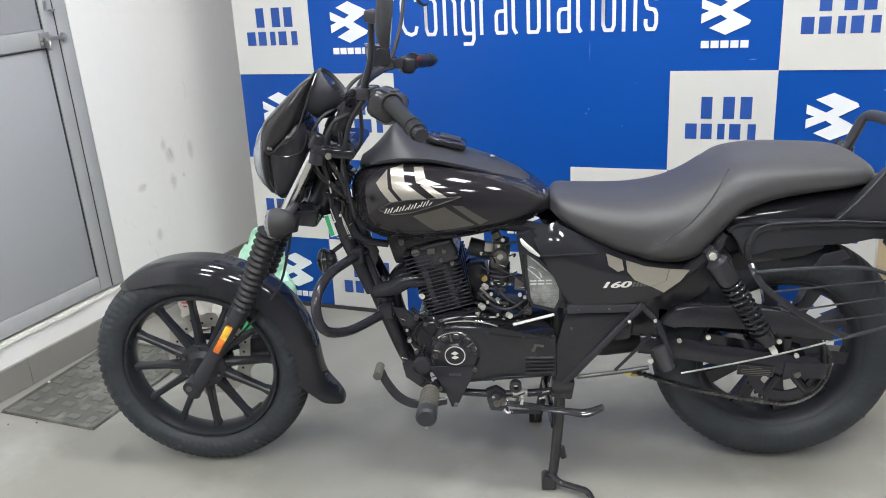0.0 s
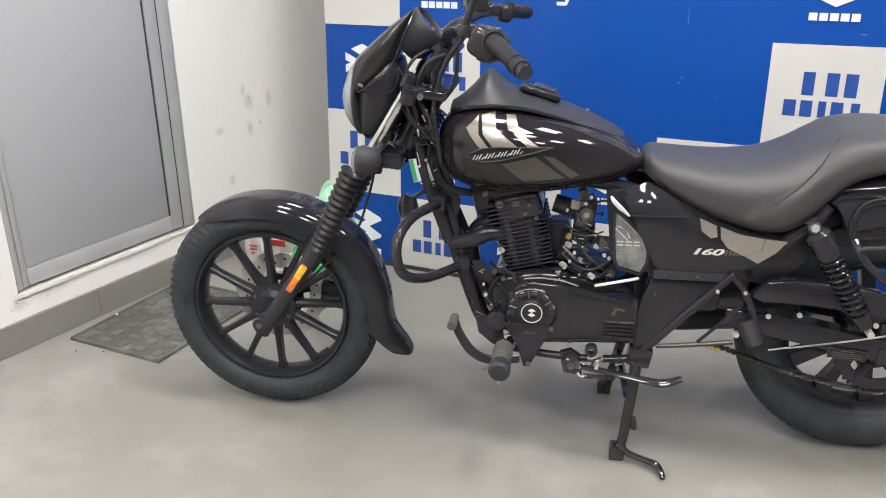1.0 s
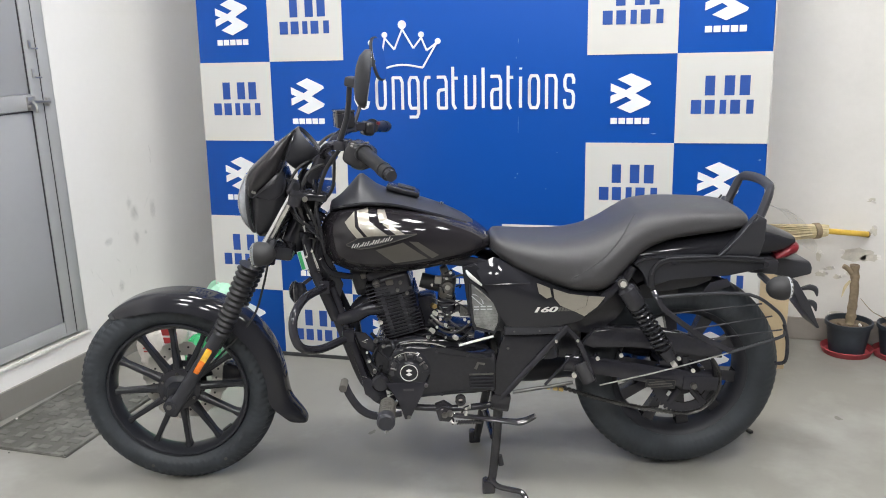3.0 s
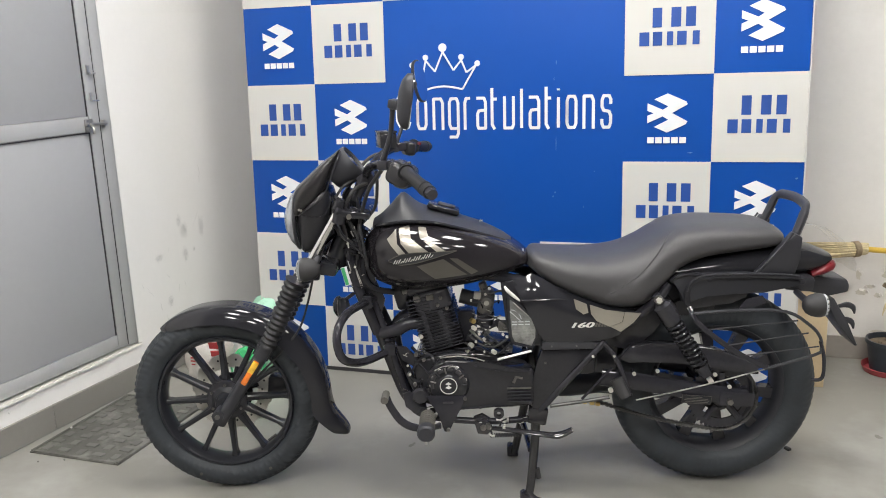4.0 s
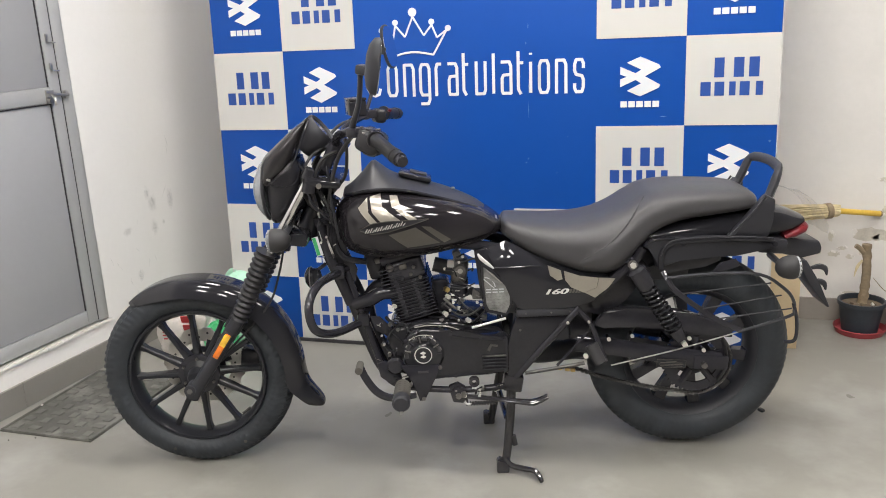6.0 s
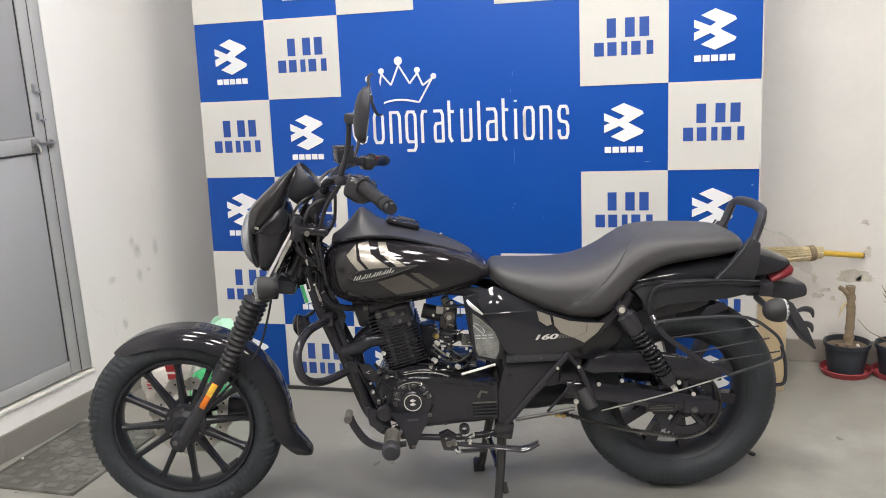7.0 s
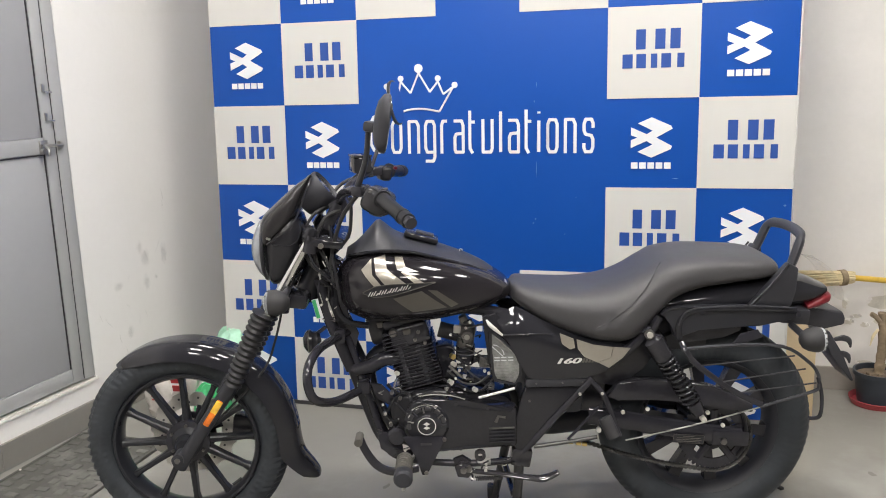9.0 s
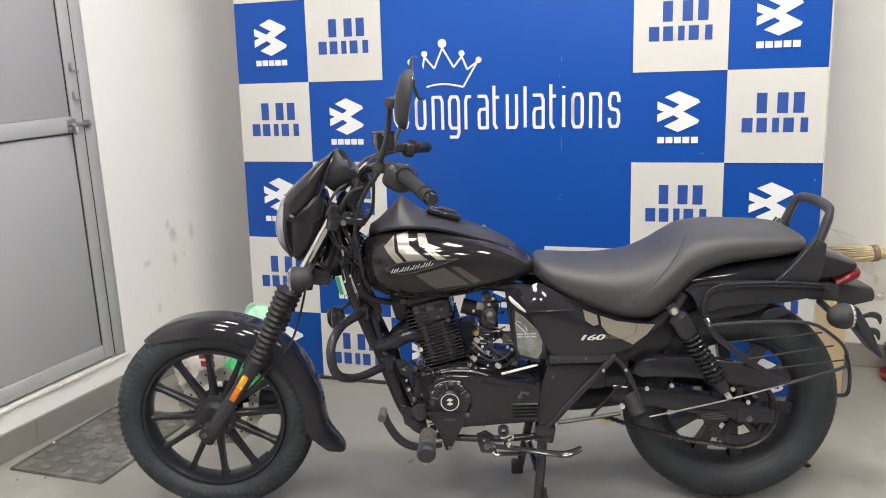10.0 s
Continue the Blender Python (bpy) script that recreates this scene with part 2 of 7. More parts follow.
def lathe(profile, center, axis="y", n=48, bm=None, closed=True, wobble=None, tilt=None):
    """Turns (radius, offset) points round an axis through center; tilt is a matrix laid on top."""
    bm = bm or bmesh.new()
    rows = []
    for i in range(n):
        a = 2 * math.pi * i / n
        row = []
        for j, (r, o) in enumerate(profile):
            r = r + (wobble(i, j) if wobble else 0)
            c, s = r * math.cos(a), r * math.sin(a)
            v = {"y": Vector((c, o, s)), "z": Vector((c, s, o)), "x": Vector((o, c, s))}[axis]
            if tilt:
                v = tilt @ v
            row.append(bm.verts.new(v + Vector(center)))
        rows.append(row)
    k = len(profile)
    for i in range(n):
        a, b = rows[i], rows[(i + 1) % n]
        for j in range(k if closed else k - 1):
            j2 = (j + 1) % k
            if (a[j].co - b[j].co).length < 1e-7 and (a[j2].co - b[j2].co).length < 1e-7:
                continue
            bm.faces.new((a[j], a[j2], b[j2], b[j]))
    bmesh.ops.remove_doubles(bm, verts=bm.verts[:], dist=1e-6)
    return bm


def rod(a, b, r, n=12, bm=None, r2=None):
    return tube([a, b], [r, r2 or r], n=n, steps=1, bm=bm)


def bolt(center, r=0.006, depth=0.006, bm=None):
    """A hexagon bolt head that looks to -y."""
    x, y, z = center
    bm = prism([(x + r * math.cos(a), z + r * math.sin(a)) for a in (math.pi / 3 * i for i in range(6))], y, y - depth, 0.0008, bm, 1)
    return bm


def thing(name, m, label, category, group="", kind=""):
    ob = new(name)
    ob.empty_display_size = 0.1
    ob.matrix_basis = m
    return tagged(ob, label, category, group, kind)

# ---- the room ----
S = 0.305                                     # side of a printed square
LW = Vector((-1.466, -0.453, 0))              # a point on the foot of the left wall
LEFT = Matrix.Translation(LW) @ Matrix((( 0.9951, 0.0987, 0, 0), (-0.0987, 0.9951, 0, 0), (0, 0, 1, 0), (0, 0, 0, 1)))
# local axes of the left wall: x into the room, y along the wall, z up
BACK_Y, CEIL_Z = 0.585, 3.0
D0, D1, DZ0, DZ1 = -0.594, 0.129, 0.172, 2.24  # door opening along the wall and its heights

bm = box((2.6, -4.4, -0.05), (9.0, 10.2, 0.1))
tagged(mesh_ob("floor", bm, M_FLOOR, 0), "polished grey-beige stone floor with faint stains", "floor", kind="structure")
# unseen ceiling, its grey chosen to darken reflections in the gloss paint
bm = box((2.6, -4.4, CEIL_Z + 0.05), (9.0, 10.2, 0.1))
tagged(mesh_ob("ceiling", bm, M_CEIL, 0), "unseen ceiling, grey to keep reflections dark", "ceiling", kind="structure")

bm = bmesh.new()
for y0, y1, z0, z1 in ((-9.0, D0, 0, CEIL_Z), (D1, 1.06, 0, CEIL_Z), (D0, D1, 0, DZ0 - 0.004), (D0, D1, DZ1, CEIL_Z)):
    box((-0.075, (y0 + y1) / 2, (z0 + z1) / 2), (0.15, y1 - y0, z1 - z0), bm=bm)
ob = tagged(mesh_ob("wall_west", bm, M_WALL, 0), "off-white painted plaster wall with scuff marks", "wall", kind="structure")
ob.matrix_basis = LEFT
bm = box((2.8, BACK_Y + 0.08, CEIL_Z / 2), (8.4, 0.16, CEIL_Z))
tagged(mesh_ob("wall_north", bm, M_BACKWALL, 0), "off-white painted wall with peeling damp patches", "wall", kind="structure")
# east and south walls are out of view, added to close the room
bm = box((6.9, -4.3, CEIL_Z / 2), (0.15, 9.7, CEIL_Z))
tagged(mesh_ob("wall_east", bm, M_WALL, 0), "unseen off-white wall added to close the room", "wall", kind="structure")
bm = box((2.4, -9.2, CEIL_Z / 2), (8.9, 0.15, CEIL_Z))
tagged(mesh_ob("wall_south", bm, M_SKIRT, 0), "unseen dark grey wall added to close the room", "wall", kind="structure")

# skirting
bm = bmesh.new()
for y0, y1 in ((-8.6, -0.931), (-0.9298, -0.331), (-0.3298, 0.269), (0.2702, 1.03)):
    box((0.004, (y0 + y1) / 2, 0.0495), (0.012, y1 - y0, 0.097), bevel=0.0015, bm=bm, segs=1)
ob = tagged(mesh_ob("baseboard_west", bm, M_SKIRT), "grey stone tile skirting along the wall foot", "baseboard", kind="structure")
ob.matrix_basis = LEFT
bm = bmesh.new()
for x0, x1 in ((-1.33, -0.5), (-0.496, 0.4), (0.404, 1.1), (1.104, 1.9), (1.904, 6.8)):
    box(((x0 + x1) / 2, BACK_Y - 0.004, 0.0485), (x1 - x0, 0.012, 0.095), bevel=0.0015, bm=bm, segs=1)
tagged(mesh_ob("baseboard_north", bm, M_BACKSKIRT), "dull brown-grey skirting band on the wall foot", "baseboard", kind="structure")

# door sill: uneven marble strips
sill = thing("door_sill", LEFT, "chipped white marble threshold strips under the door", "door sill", kind="structure")
rng = random.Random(12)
for y0, y1, out in ((D0 - 0.012, -0.40, 0.004), (-0.398, -0.20, 0.0), (-0.198, -0.06, 0.003), (-0.058, D1 + 0.01, -0.001)):
    front, top = [], DZ0 + 0.009
    k = 14
    for i in range(k + 1):
        y = y0 + (y1 - y0 - 0.0015) * i / k
        front.append((0.010 + out + rng.uniform(-0.0035, 0.001), y))
    bm = bmesh.new()
    lower = [bm.verts.new((x, y, DZ0 - 0.001)) for x, y in front]
    upper = [bm.verts.new((x - 0.0015, y, top + rng.uniform(-0.0015, 0))) for x, y in front]
    rear = [bm.verts.new((-0.072, y, top)) for x, y in front]
    for i in range(k):
        bm.faces.new((lower[i], lower[i + 1], upper[i + 1], upper[i]))
        bm.faces.new((upper[i], upper[i + 1], rear[i + 1], rear[i]))
    part("sill_strip", bm, M_SILL, sill, smooth=20)


def build_door():
    door = thing("door_1", LEFT, "closed grey panel door in an aluminium frame", "door", kind="structure")
    z0, z1 = DZ0 + 0.016, DZ1
    x = -0.022
    # fixed frame
    part("door_frame", box((x, D1 - 0.026, (z0 + z1) / 2), (0.045, 0.050, z1 - z0), bevel=0.003), M_ALU, door)
    part("door_frame", box((x, D0 + 0.011, (z0 + z1) / 2), (0.045, 0.020, z1 - z0), bevel=0.003), M_ALU, door)
    part("door_frame", box((x, (D0 + D1) / 2, z1 - 0.024), (0.044, D1 - D0 - 0.07, 0.046), bevel=0.003), M_ALU, door)
    a, b = D0 + 0.023, D1 - 0.054
    leaf = part("door_leaf", box((x + 0.003, b - 0.025, (z0 + z1) / 2 - 0.022), (0.032, 0.049, z1 - z0 - 0.05), bevel=0.002), M_ALU, door, "aluminium door stile")
    part("stile", box((x + 0.003, a + 0.010, (z0 + z1) / 2 - 0.022), (0.032, 0.019, z1 - z0 - 0.05), bevel=0.002), M_ALU, leaf)
    y0, y1 = a + 0.021, b - 0.051
    for zc, h in ((z0 + 0.031, 0.055), (1.084, 0.056), (z1 - 0.075, 0.05)):
        part("rail", box((x + 0.003, (y0 + y1) / 2, zc), (0.031, y1 - y0, h), bevel=0.002), M_ALU, leaf)
    for za, zb in ((z0 + 0.0605, 1.0545), (1.1135, z1 - 0.102)):
        part("door_panel", box((x + 0.008, (y0 + y1) / 2, (za + zb) / 2), (0.012, y1 - y0 - 0.002, zb - za), bevel=0.001), M_DOORPANEL, leaf, "smooth grey composite panel")
        part("gasket", box((x + 0.0145, y1 - 0.003, (za + zb) / 2), (0.006, 0.004, zb - za)), M_GASKET, leaf)
        part("gasket", box((x + 0.0145, (y0 + y1) / 2, zb - 0.003), (0.006, y1 - y0 - 0.012, 0.004)), M_GASKET, leaf)
    part("seam", box((x + 0.009, b + 0.0015, (z0 + z1) / 2 - 0.02), (0.02, 0.0025, z1 - z0 - 0.05)), M_GASKET, leaf)
    # hasp and latch on the middle rail
    lx = 0.0
    latch = part("latch", box((lx, 0.018, 1.079), (0.010, 0.036, 0.050), bevel=0.003), M_STEEL, door, "worn steel slide latch")
    rod((lx + 0.012, -0.002, 1.086), (lx + 0.012, 0.094, 1.080), 0.0055, bm=(bm2 := bmesh.new()))
    part("bolt_rod", bm2, M_STEEL, latch)
    part("keeper", box((lx + 0.006, 0.086, 1.081), (0.016, 0.012, 0.03), bevel=0.002), M_STEEL, latch)
    part("knob", tube([(lx + 0.012, 0.012, 1.086), (lx + 0.03, 0.010, 1.072), (lx + 0.034, 0.006, 1.048)], 0.005), M_STEEL, latch)
    bm2 = bmesh.new()
    lathe([(0.0001, 0.0), (0.010, 0.0), (0.010, 0.014), (0.0001, 0.014)], (lx + 0.006, 0.004, 1.066), "x", 16, bm2, closed=False)
    part("lock_barrel", bm2, M_STEEL, latch)
    # small tower bolt brackets above
    for zc in (1.279, 1.178):
        br = part("bracket", box((0.0, 0.046, zc + 0.006), (0.006, 0.012, 0.030), bevel=0.001), M_STEEL, door, "small bright steel bracket")
        part("pin", rod((0.008, 0.044, zc - 0.008), (0.008, 0.074, zc - 0.009), 0.0035), M_CHROME, br)
    return door


build_door()

# scuff marks on the west wall
M_SCUFF = mat("scuff", (0.30, 0.28, 0.26), 0.8, vary=0.2, alpha=0.22)
M_SMUDGE = mat("smudge", (0.42, 0.40, 0.38), 0.85, vary=0.4, scale=60, alpha=0.045)
scuffs = thing("wall_scuffs", LEFT, "dark scratches and smudges on the white wall", "scuff marks", kind="structure")
rng = random.Random(4)
for y, z, w, h, tilt in ((0.604, 0.83, 0.006, 0.05, 6), (0.60, 0.79, 0.005, 0.03, -5), (0.473, 0.592, 0.010, 0.05, 25), (0.227, 0.368, 0.004, 0.055, 35), (0.281, 0.291, 0.005, 0.045, 12), (0.55, 0.62, 0.004, 0.08, -35),
                         (0.40, 0.34, 0.004, 0.04, -15), (0.34, 0.41, 0.004, 0.03, 40), (0.44, 0.35, 0.005, 0.03, 10), (0.31, 0.23, 0.004, 0.05, 8), (0.19, 0.40, 0.003, 0.04, 20), (0.36, 0.52, 0.003, 0.03, -20), (-0.607, 0.159, 0.008, 0.022, 60), (-0.588, 0.164, 0.006, 0.018, 80), (-0.625, 0.137, 0.007, 0.02, 30), (-0.621, 0.356, 0.003, 0.035, -12), (-0.678, 0.271, 0.01, 0.02, 20), (-0.72, 0.414, 0.006, 0.012, 30), (-0.503, 0.14, 0.01, 0.012, 75), (-0.737, 0.33, 0.005, 0.012, -20), (-0.64, 0.328, 0.004, 0.03, 25), (-0.574, 0.137, 0.006, 0.016, 85)):
    n = 7
    right = [(w * 0.32 * rng.uniform(0.3, 1) * math.sin(math.pi * (i + 0.5) / n), h * (i / (n - 1) - 0.5)) for i in range(n)]
    left = [(-w * 0.32 * rng.uniform(0.3, 1) * math.sin(math.pi * (i + 0.5) / n), h * (i / (n - 1) - 0.5)) for i in range(n)]
    drift = [w * rng.uniform(-0.5, 0.5) for i in range(n)]
    bm = bmesh.new()
    a = [bm.verts.new((0.0008, p[0] + d, p[1])) for p, d in zip(left, drift)]
    b = [bm.verts.new((0.0008, p[0] + d, p[1])) for p, d in zip(right, drift)]
    for i in range(n - 1):
        bm.faces.new((a[i], b[i], b[i + 1], a[i + 1]))
    bmesh.ops.transform(bm, matrix=pose(0.0, y, z, tilt, 0, 0), verts=bm.verts[:])
    part("scratch", bm, M_SCUFF, scuffs, smooth=0)
for y, z, w, h in ((0.462, 0.48, 0.022, 0.035), (0.52, 0.49, 0.010, 0.012), (0.465, 0.585, 0.030, 0.040), (0.44, 0.63, 0.018, 0.03), (0.34, 0.30, 0.02, 0.03), (0.58, 0.58, 0.02, 0.05), (0.30, 0.50, 0.03, 0.02), (-0.658, 0.264, 0.03, 0.02), (-0.6, 0.147, 0.035, 0.022)):
    for k, scale in enumerate((1.0, 0.72, 0.45)):
        bm = bmesh.new()
        ring = [bm.verts.new((0.0011 + 0.0003 * k, y + w * scale * q * math.cos(a), z + h * scale * q * math.sin(a))) for a, q in ((2 * math.pi * i / 22, rng.uniform(0.75, 1.15)) for i in range(22))]
        bm.faces.new(ring)
        part("smudge", bm, M_SMUDGE, scuffs, smooth=0)

# ceiling lights
for x in (-0.5, 0.75, 2.0):
    for y in (-0.95, -2.85, -4.75):
        lamp = thing("ceiling_light", pose(x, y, CEIL_Z), "square recessed white led ceiling panel, lit", "ceiling light", "ceiling panels")
        part("frame", box((0, 0, -0.009), (0.49, 0.49, 0.016), bevel=0.002), M_WHITE, lamp)
        part("diffuser", box((0, 0, -0.020), (0.455, 0.455, 0.004)), M_PANEL, lamp, smooth=0)

# ---- the printed banner ----
def lettering(body, thin, size=1.0, shear=0.0):
    """A mesh of the words in the built-in font; thin shrinks or swells the strokes."""
    cu = bpy.data.curves.new("lettering", "FONT")
    cu.body, cu.size, cu.extrude, cu.offset, cu.shear = body, size, 0.004 * size, thin, shear
    tmp = bpy.data.objects.new("lettering", cu)
    me = bpy.data.meshes.new_from_object(tmp)
    bpy.data.objects.remove(tmp)
    return me


# plain blue bars on a white square: from x0 to x1, lower and upper edge
BLUE_BARS = [(-0.058, -0.026, 0.010, 0.076), (0.005, 0.038, 0.010, 0.076), (0.054, 0.087, 0.010, 0.076),
             (-0.102, -0.068, -0.052, -0.005), (-0.056, -0.024, -0.052, -0.005), (-0.008, 0.013, -0.052, -0.005), (0.026, 0.058, -0.052, -0.005), (0.078, 0.101, -0.052, -0.005)]
# the greeting's letters as strokes: x over the letter's width, z over the height of a small letter
ROUND = [(0, 0.14), (0, 0.86), (0.18, 1), (0.82, 1), (1, 0.86), (1, 0.14), (0.82, 0), (0.18, 0)]
STROKES = {
    "C": [[(1, 0.98), (0.9, 1.15), (0.6, 1.24), (0.25, 1.16), (0, 0.94), (0, 0.28), (0.25, 0.06), (0.6, 0), (0.9, 0.05), (1, 0.2)]],
    "o": [ROUND + ROUND[:2]],
    "n": [[(0, 0), (0, 1), (0.8, 1), (1, 0.86), (1, 0)]],
    "g": [[(0.9, 0), (0.18, 0), (0, 0.14), (0, 0.86), (0.18, 1), (0.82, 1), (1, 0.86), (1, -0.16), (0.82, -0.29), (0.12, -0.29)]],
    "r": [[(0, 0), (0, 0.86), (0.3, 1), (1, 1)]],
    "a": [[(0.02, 1), (0.82, 1), (1, 0.86), (1, 0), (0.1, 0), (0, 0.08), (0, 0.48), (0.16, 0.58), (0.9, 0.6)]],
    "t": [[(0.12, 1.28), (0.12, 0.12), (0.5, 0)], [(0.2, 0.96), (1.05, 0.96)]],
    "u": [[(0, 1), (0, 0), (0.84, 0), (1, 0.12), (1, 1)]],
    "l": [[(0.5, 1.28), (0.5, 0)]],
    "i": [[(0.5, 0.98), (0.5, 0)], [(0.5, 1.20), (0.5, 1.26)]],
    "s": [[(1, 0.78), (1, 0.88), (0.82, 1), (0.18, 1), (0, 0.86), (0, 0.66), (0.18, 0.54), (0.82, 0.50), (1, 0.38), (1, 0.14), (0.82, 0), (0.18, 0), (0, 0.12), (0, 0.22)]],
}


def ribbon(line, pen, y, bm):
    """A flat pen stroke of even width along a line in the x-z plane, with rounded joints."""
    line = [Vector(p) for p in line]
    if (line[0] - line[-2]).length > 1e-6:
        line[0] += (line[0] - line[1]).normalized() * pen * 0.9
        line[-1] += (line[-1] - line[-2]).normalized() * pen * 0.9
    for k, ((xa, za), (xb, zb)) in enumerate(zip(line, line[1:])):
        d = Vector((xb - xa, zb - za)).normalized() * pen
        prism([(xa - d.y, za + d.x), (xb - d.y, zb + d.x), (xb + d.y, zb - d.x), (xa + d.y, za - d.x)], y - 0.00018 * (k % 2), 0.0, bm=bm)
    for x, z in line[1:-1]:
        prism([(x + pen * math.cos(a), z + pen * math.sin(a)) for a in (math.pi / 5 * i for i in range(10))], y - 0.0004, 0.0, bm=bm)


def build_banner():
    banner = thing("backdrop_board", pose(0, 0, 0, -2.8, 0, 0), "tall blue and white chequered printed display board leaning back on its stand", "display board")
    top = 8 * S - 0.027
    part("board", box((0, 0.0125, top / 2), (7 * S, 0.023, top), bevel=0.002), M_BLUE, banner, "glossy blue printed sheet on a flat board")
    part("edge_strip", box((7 * S / 2 + 0.003, 0.0125, top / 2), (0.004, 0.026, top)), M_WHITE, banner)
    for x in (-0.7, 0.7):
        part("stand_leg", rod((x, 0.035, 1.5), (x, 0.35, 0.034), 0.012), M_FRAME, banner)
    # notched white emblem, about its own centre
    half = [(0.0, 0.088), (0.064, 0.059), (0.069, 0.049), (0.016, 0.0195)]
    left = [(0.003, 0.043), (-0.016, 0.031), (-0.069, 0.0545), (-0.069, 0.028), (-0.047, 0.0195)]
    mark = half + [(x, 0.039 - z) for x, z in half[-2::-1]] + [(-0.046, -0.029), (0.003, -0.004), (-0.016, 0.008), (-0.069, -0.0155), (-0.069, 0.011), (-0.047, 0.0195)]
    mark += [(x, z) for x, z in left[-2::-1]] + [(-0.046, 0.068)]
    shapes = [mark]
    for c in range(7):
        for r in range(-4, 4):
            if 2 <= c <= 4 and -1 <= r <= 1:
                continue
            z1 = S * (4 - r) - 0.027
            z0 = max(0.002, z1 - S)
            xc, zc = (c - 3) * S, z1 - S / 2
            if (c + r) % 2 == 0:
                sq = part("white_square", box((xc, -0.0005, (z0 + z1) / 2), (S, 0.002, z1 - z0)), M_WHITE, banner, smooth=0)
                for x0, x1, a, b in BLUE_BARS:
                    if zc + a > z0:
                        part("bar", box((xc + (x0 + x1) / 2, -0.0022, zc + (a + b) / 2), (x1 - x0, 0.0012, b - a)), M_BLUELETTER, sq, smooth=0)
            else:
                sq = None
                for sh in shapes:
                    pts = [(xc + x, zc + z) for x, z in sh]
                    if min(z for _, z in pts) < 0.01:
                        continue
                    bm = prism(pts, -0.002, 0.0)
                    if sq is None:
                        sq = part("emblem", bm, M_LETTER, banner, "plain white arrow-shaped emblem", smooth=0)
                    else:
                        part("arrow", bm, M_LETTER, sq, smooth=0)
                for i in range(5):
                    x0 = xc - 0.068 + 0.0276 * i
                    z = zc - 0.076
                    if z > 0.02:
                        part("bar", box((x0 + 0.012, -0.001, z), (0.0225, 0.002, 0.021)), M_LETTER, sq or banner, smooth=0)
    # dark strip drawn in for the shadow gap at the board's foot
    part("foot_shade_strip", box((0, -0.003, 0.008), (7 * S, 0.008, 0.014)), M_GASKET, banner, "dark strip standing in for the shadow gap under the board")
    # scratches and specks on the print
    for x, z, w, h in ((0.213, 1.248, 0.002, 0.020), (0.205, 1.189, 0.0025, 0.012), (0.183, 1.071, 0.003, 0.004), (0.213, 1.03, 0.0016, 0.05), (0.213, 0.951, 0.0018, 0.06), (0.210, 0.772, 0.006, 0.006),
                       (0.202, 0.757, 0.007, 0.005), (0.671, 0.972, 0.012, 0.003), (0.691, 0.920, 0.024, 0.003), (1.046, 0.832, 0.010, 0.008), (0.662, 0.787, 0.005, 0.005), (0.355, 0.852, 0.003, 0.003), (0.316, 0.719, 0.003, 0.006)):
        part("scratch", prism([(x - w / 2, z), (x, z - h / 2), (x + w / 2, z + h * 0.1), (x + w * 0.1, z + h / 2)], -0.0008, 0.0), M_SCRATCH, banner, smooth=0)
    # the greeting
    base, tall, pen = 1.0125, 0.1125, 0.0055
    first = None
    for letter, x0, x1 in (("C", -0.418, -0.356), ("o", -0.333, -0.288), ("n", -0.267, -0.220), ("g", -0.204, -0.158), ("r", -0.142, -0.115), ("a", -0.092, -0.050), ("t", -0.038, -0.007),
                           ("u", 0.013, 0.058), ("l", 0.077, 0.090), ("a", 0.110, 0.154), ("t", 0.168, 0.199), ("i", 0.215, 0.228), ("o", 0.248, 0.292), ("n", 0.310, 0.355), ("s", 0.375, 0.417)):
        bm = bmesh.new()
        for line in STROKES[letter]:
            ribbon([(x0 + pen + (x1 - x0 - 2 * pen) * u, base + tall * v) for u, v in line], pen, -0.0014, bm)
        ob = part("greeting_letter", bm, M_LETTER, first or banner, "tall thin white lettering" if first is None else "", 0)
        first = first or ob
    # outline of a crown above it
    crown = [(-0.318, 1.148), (-0.345, 1.245), (-0.300, 1.222), (-0.290, 1.270), (-0.253, 1.228), (-0.221, 1.300), (-0.179, 1.231), (-0.148, 1.268), (-0.128, 1.222), (-0.090, 1.248), (-0.144, 1.160)]
    bm = bmesh.new()
    for (xa, za), (xb, zb) in zip(crown, crown[1:]):
        tube([(xa, -0.001, za), (xb, -0.001, zb)], 0.0036, n=6, steps=1, bm=bm, flat=(1.0, 0.4))
    tube([(-0.318, -0.001, 1.150), (-0.265, -0.001, 1.167), (-0.21, -0.001, 1.171), (-0.144, -0.001, 1.160)], 0.0036, n=6, bm=bm, flat=(1.0, 0.4))
    cr = part("crown", bm, M_LETTER, banner, "white crown outline", smooth=0)
    for x, z, r in ((-0.345, 1.254, 0.011), (-0.290, 1.281, 0.011), (-0.221, 1.316, 0.016), (-0.148, 1.279, 0.011), (-0.085, 1.254, 0.011)):
        part("crown_ball", prism([(x + r * math.cos(a), z + r * math.sin(a)) for a in (math.pi / 8 * i for i in range(16))], -0.0028, 0.0), M_LETTER, cr, smooth=0)


build_banner()

# ---- the motorcycle ----
# local axes: x to the rear from the front axle, y to the far side, z up
BIKE = thing("motorcycle", pose(-0.618, -0.967, 0, 0, 0, 16.0), "new black cruiser motorcycle upright on its centre stand", "motorcycle")
FX, FZ, FR = -0.004, 0.289, 0.288              # front wheel
RX, RZ, RR = 1.465, 0.302, 0.299              # rear wheel


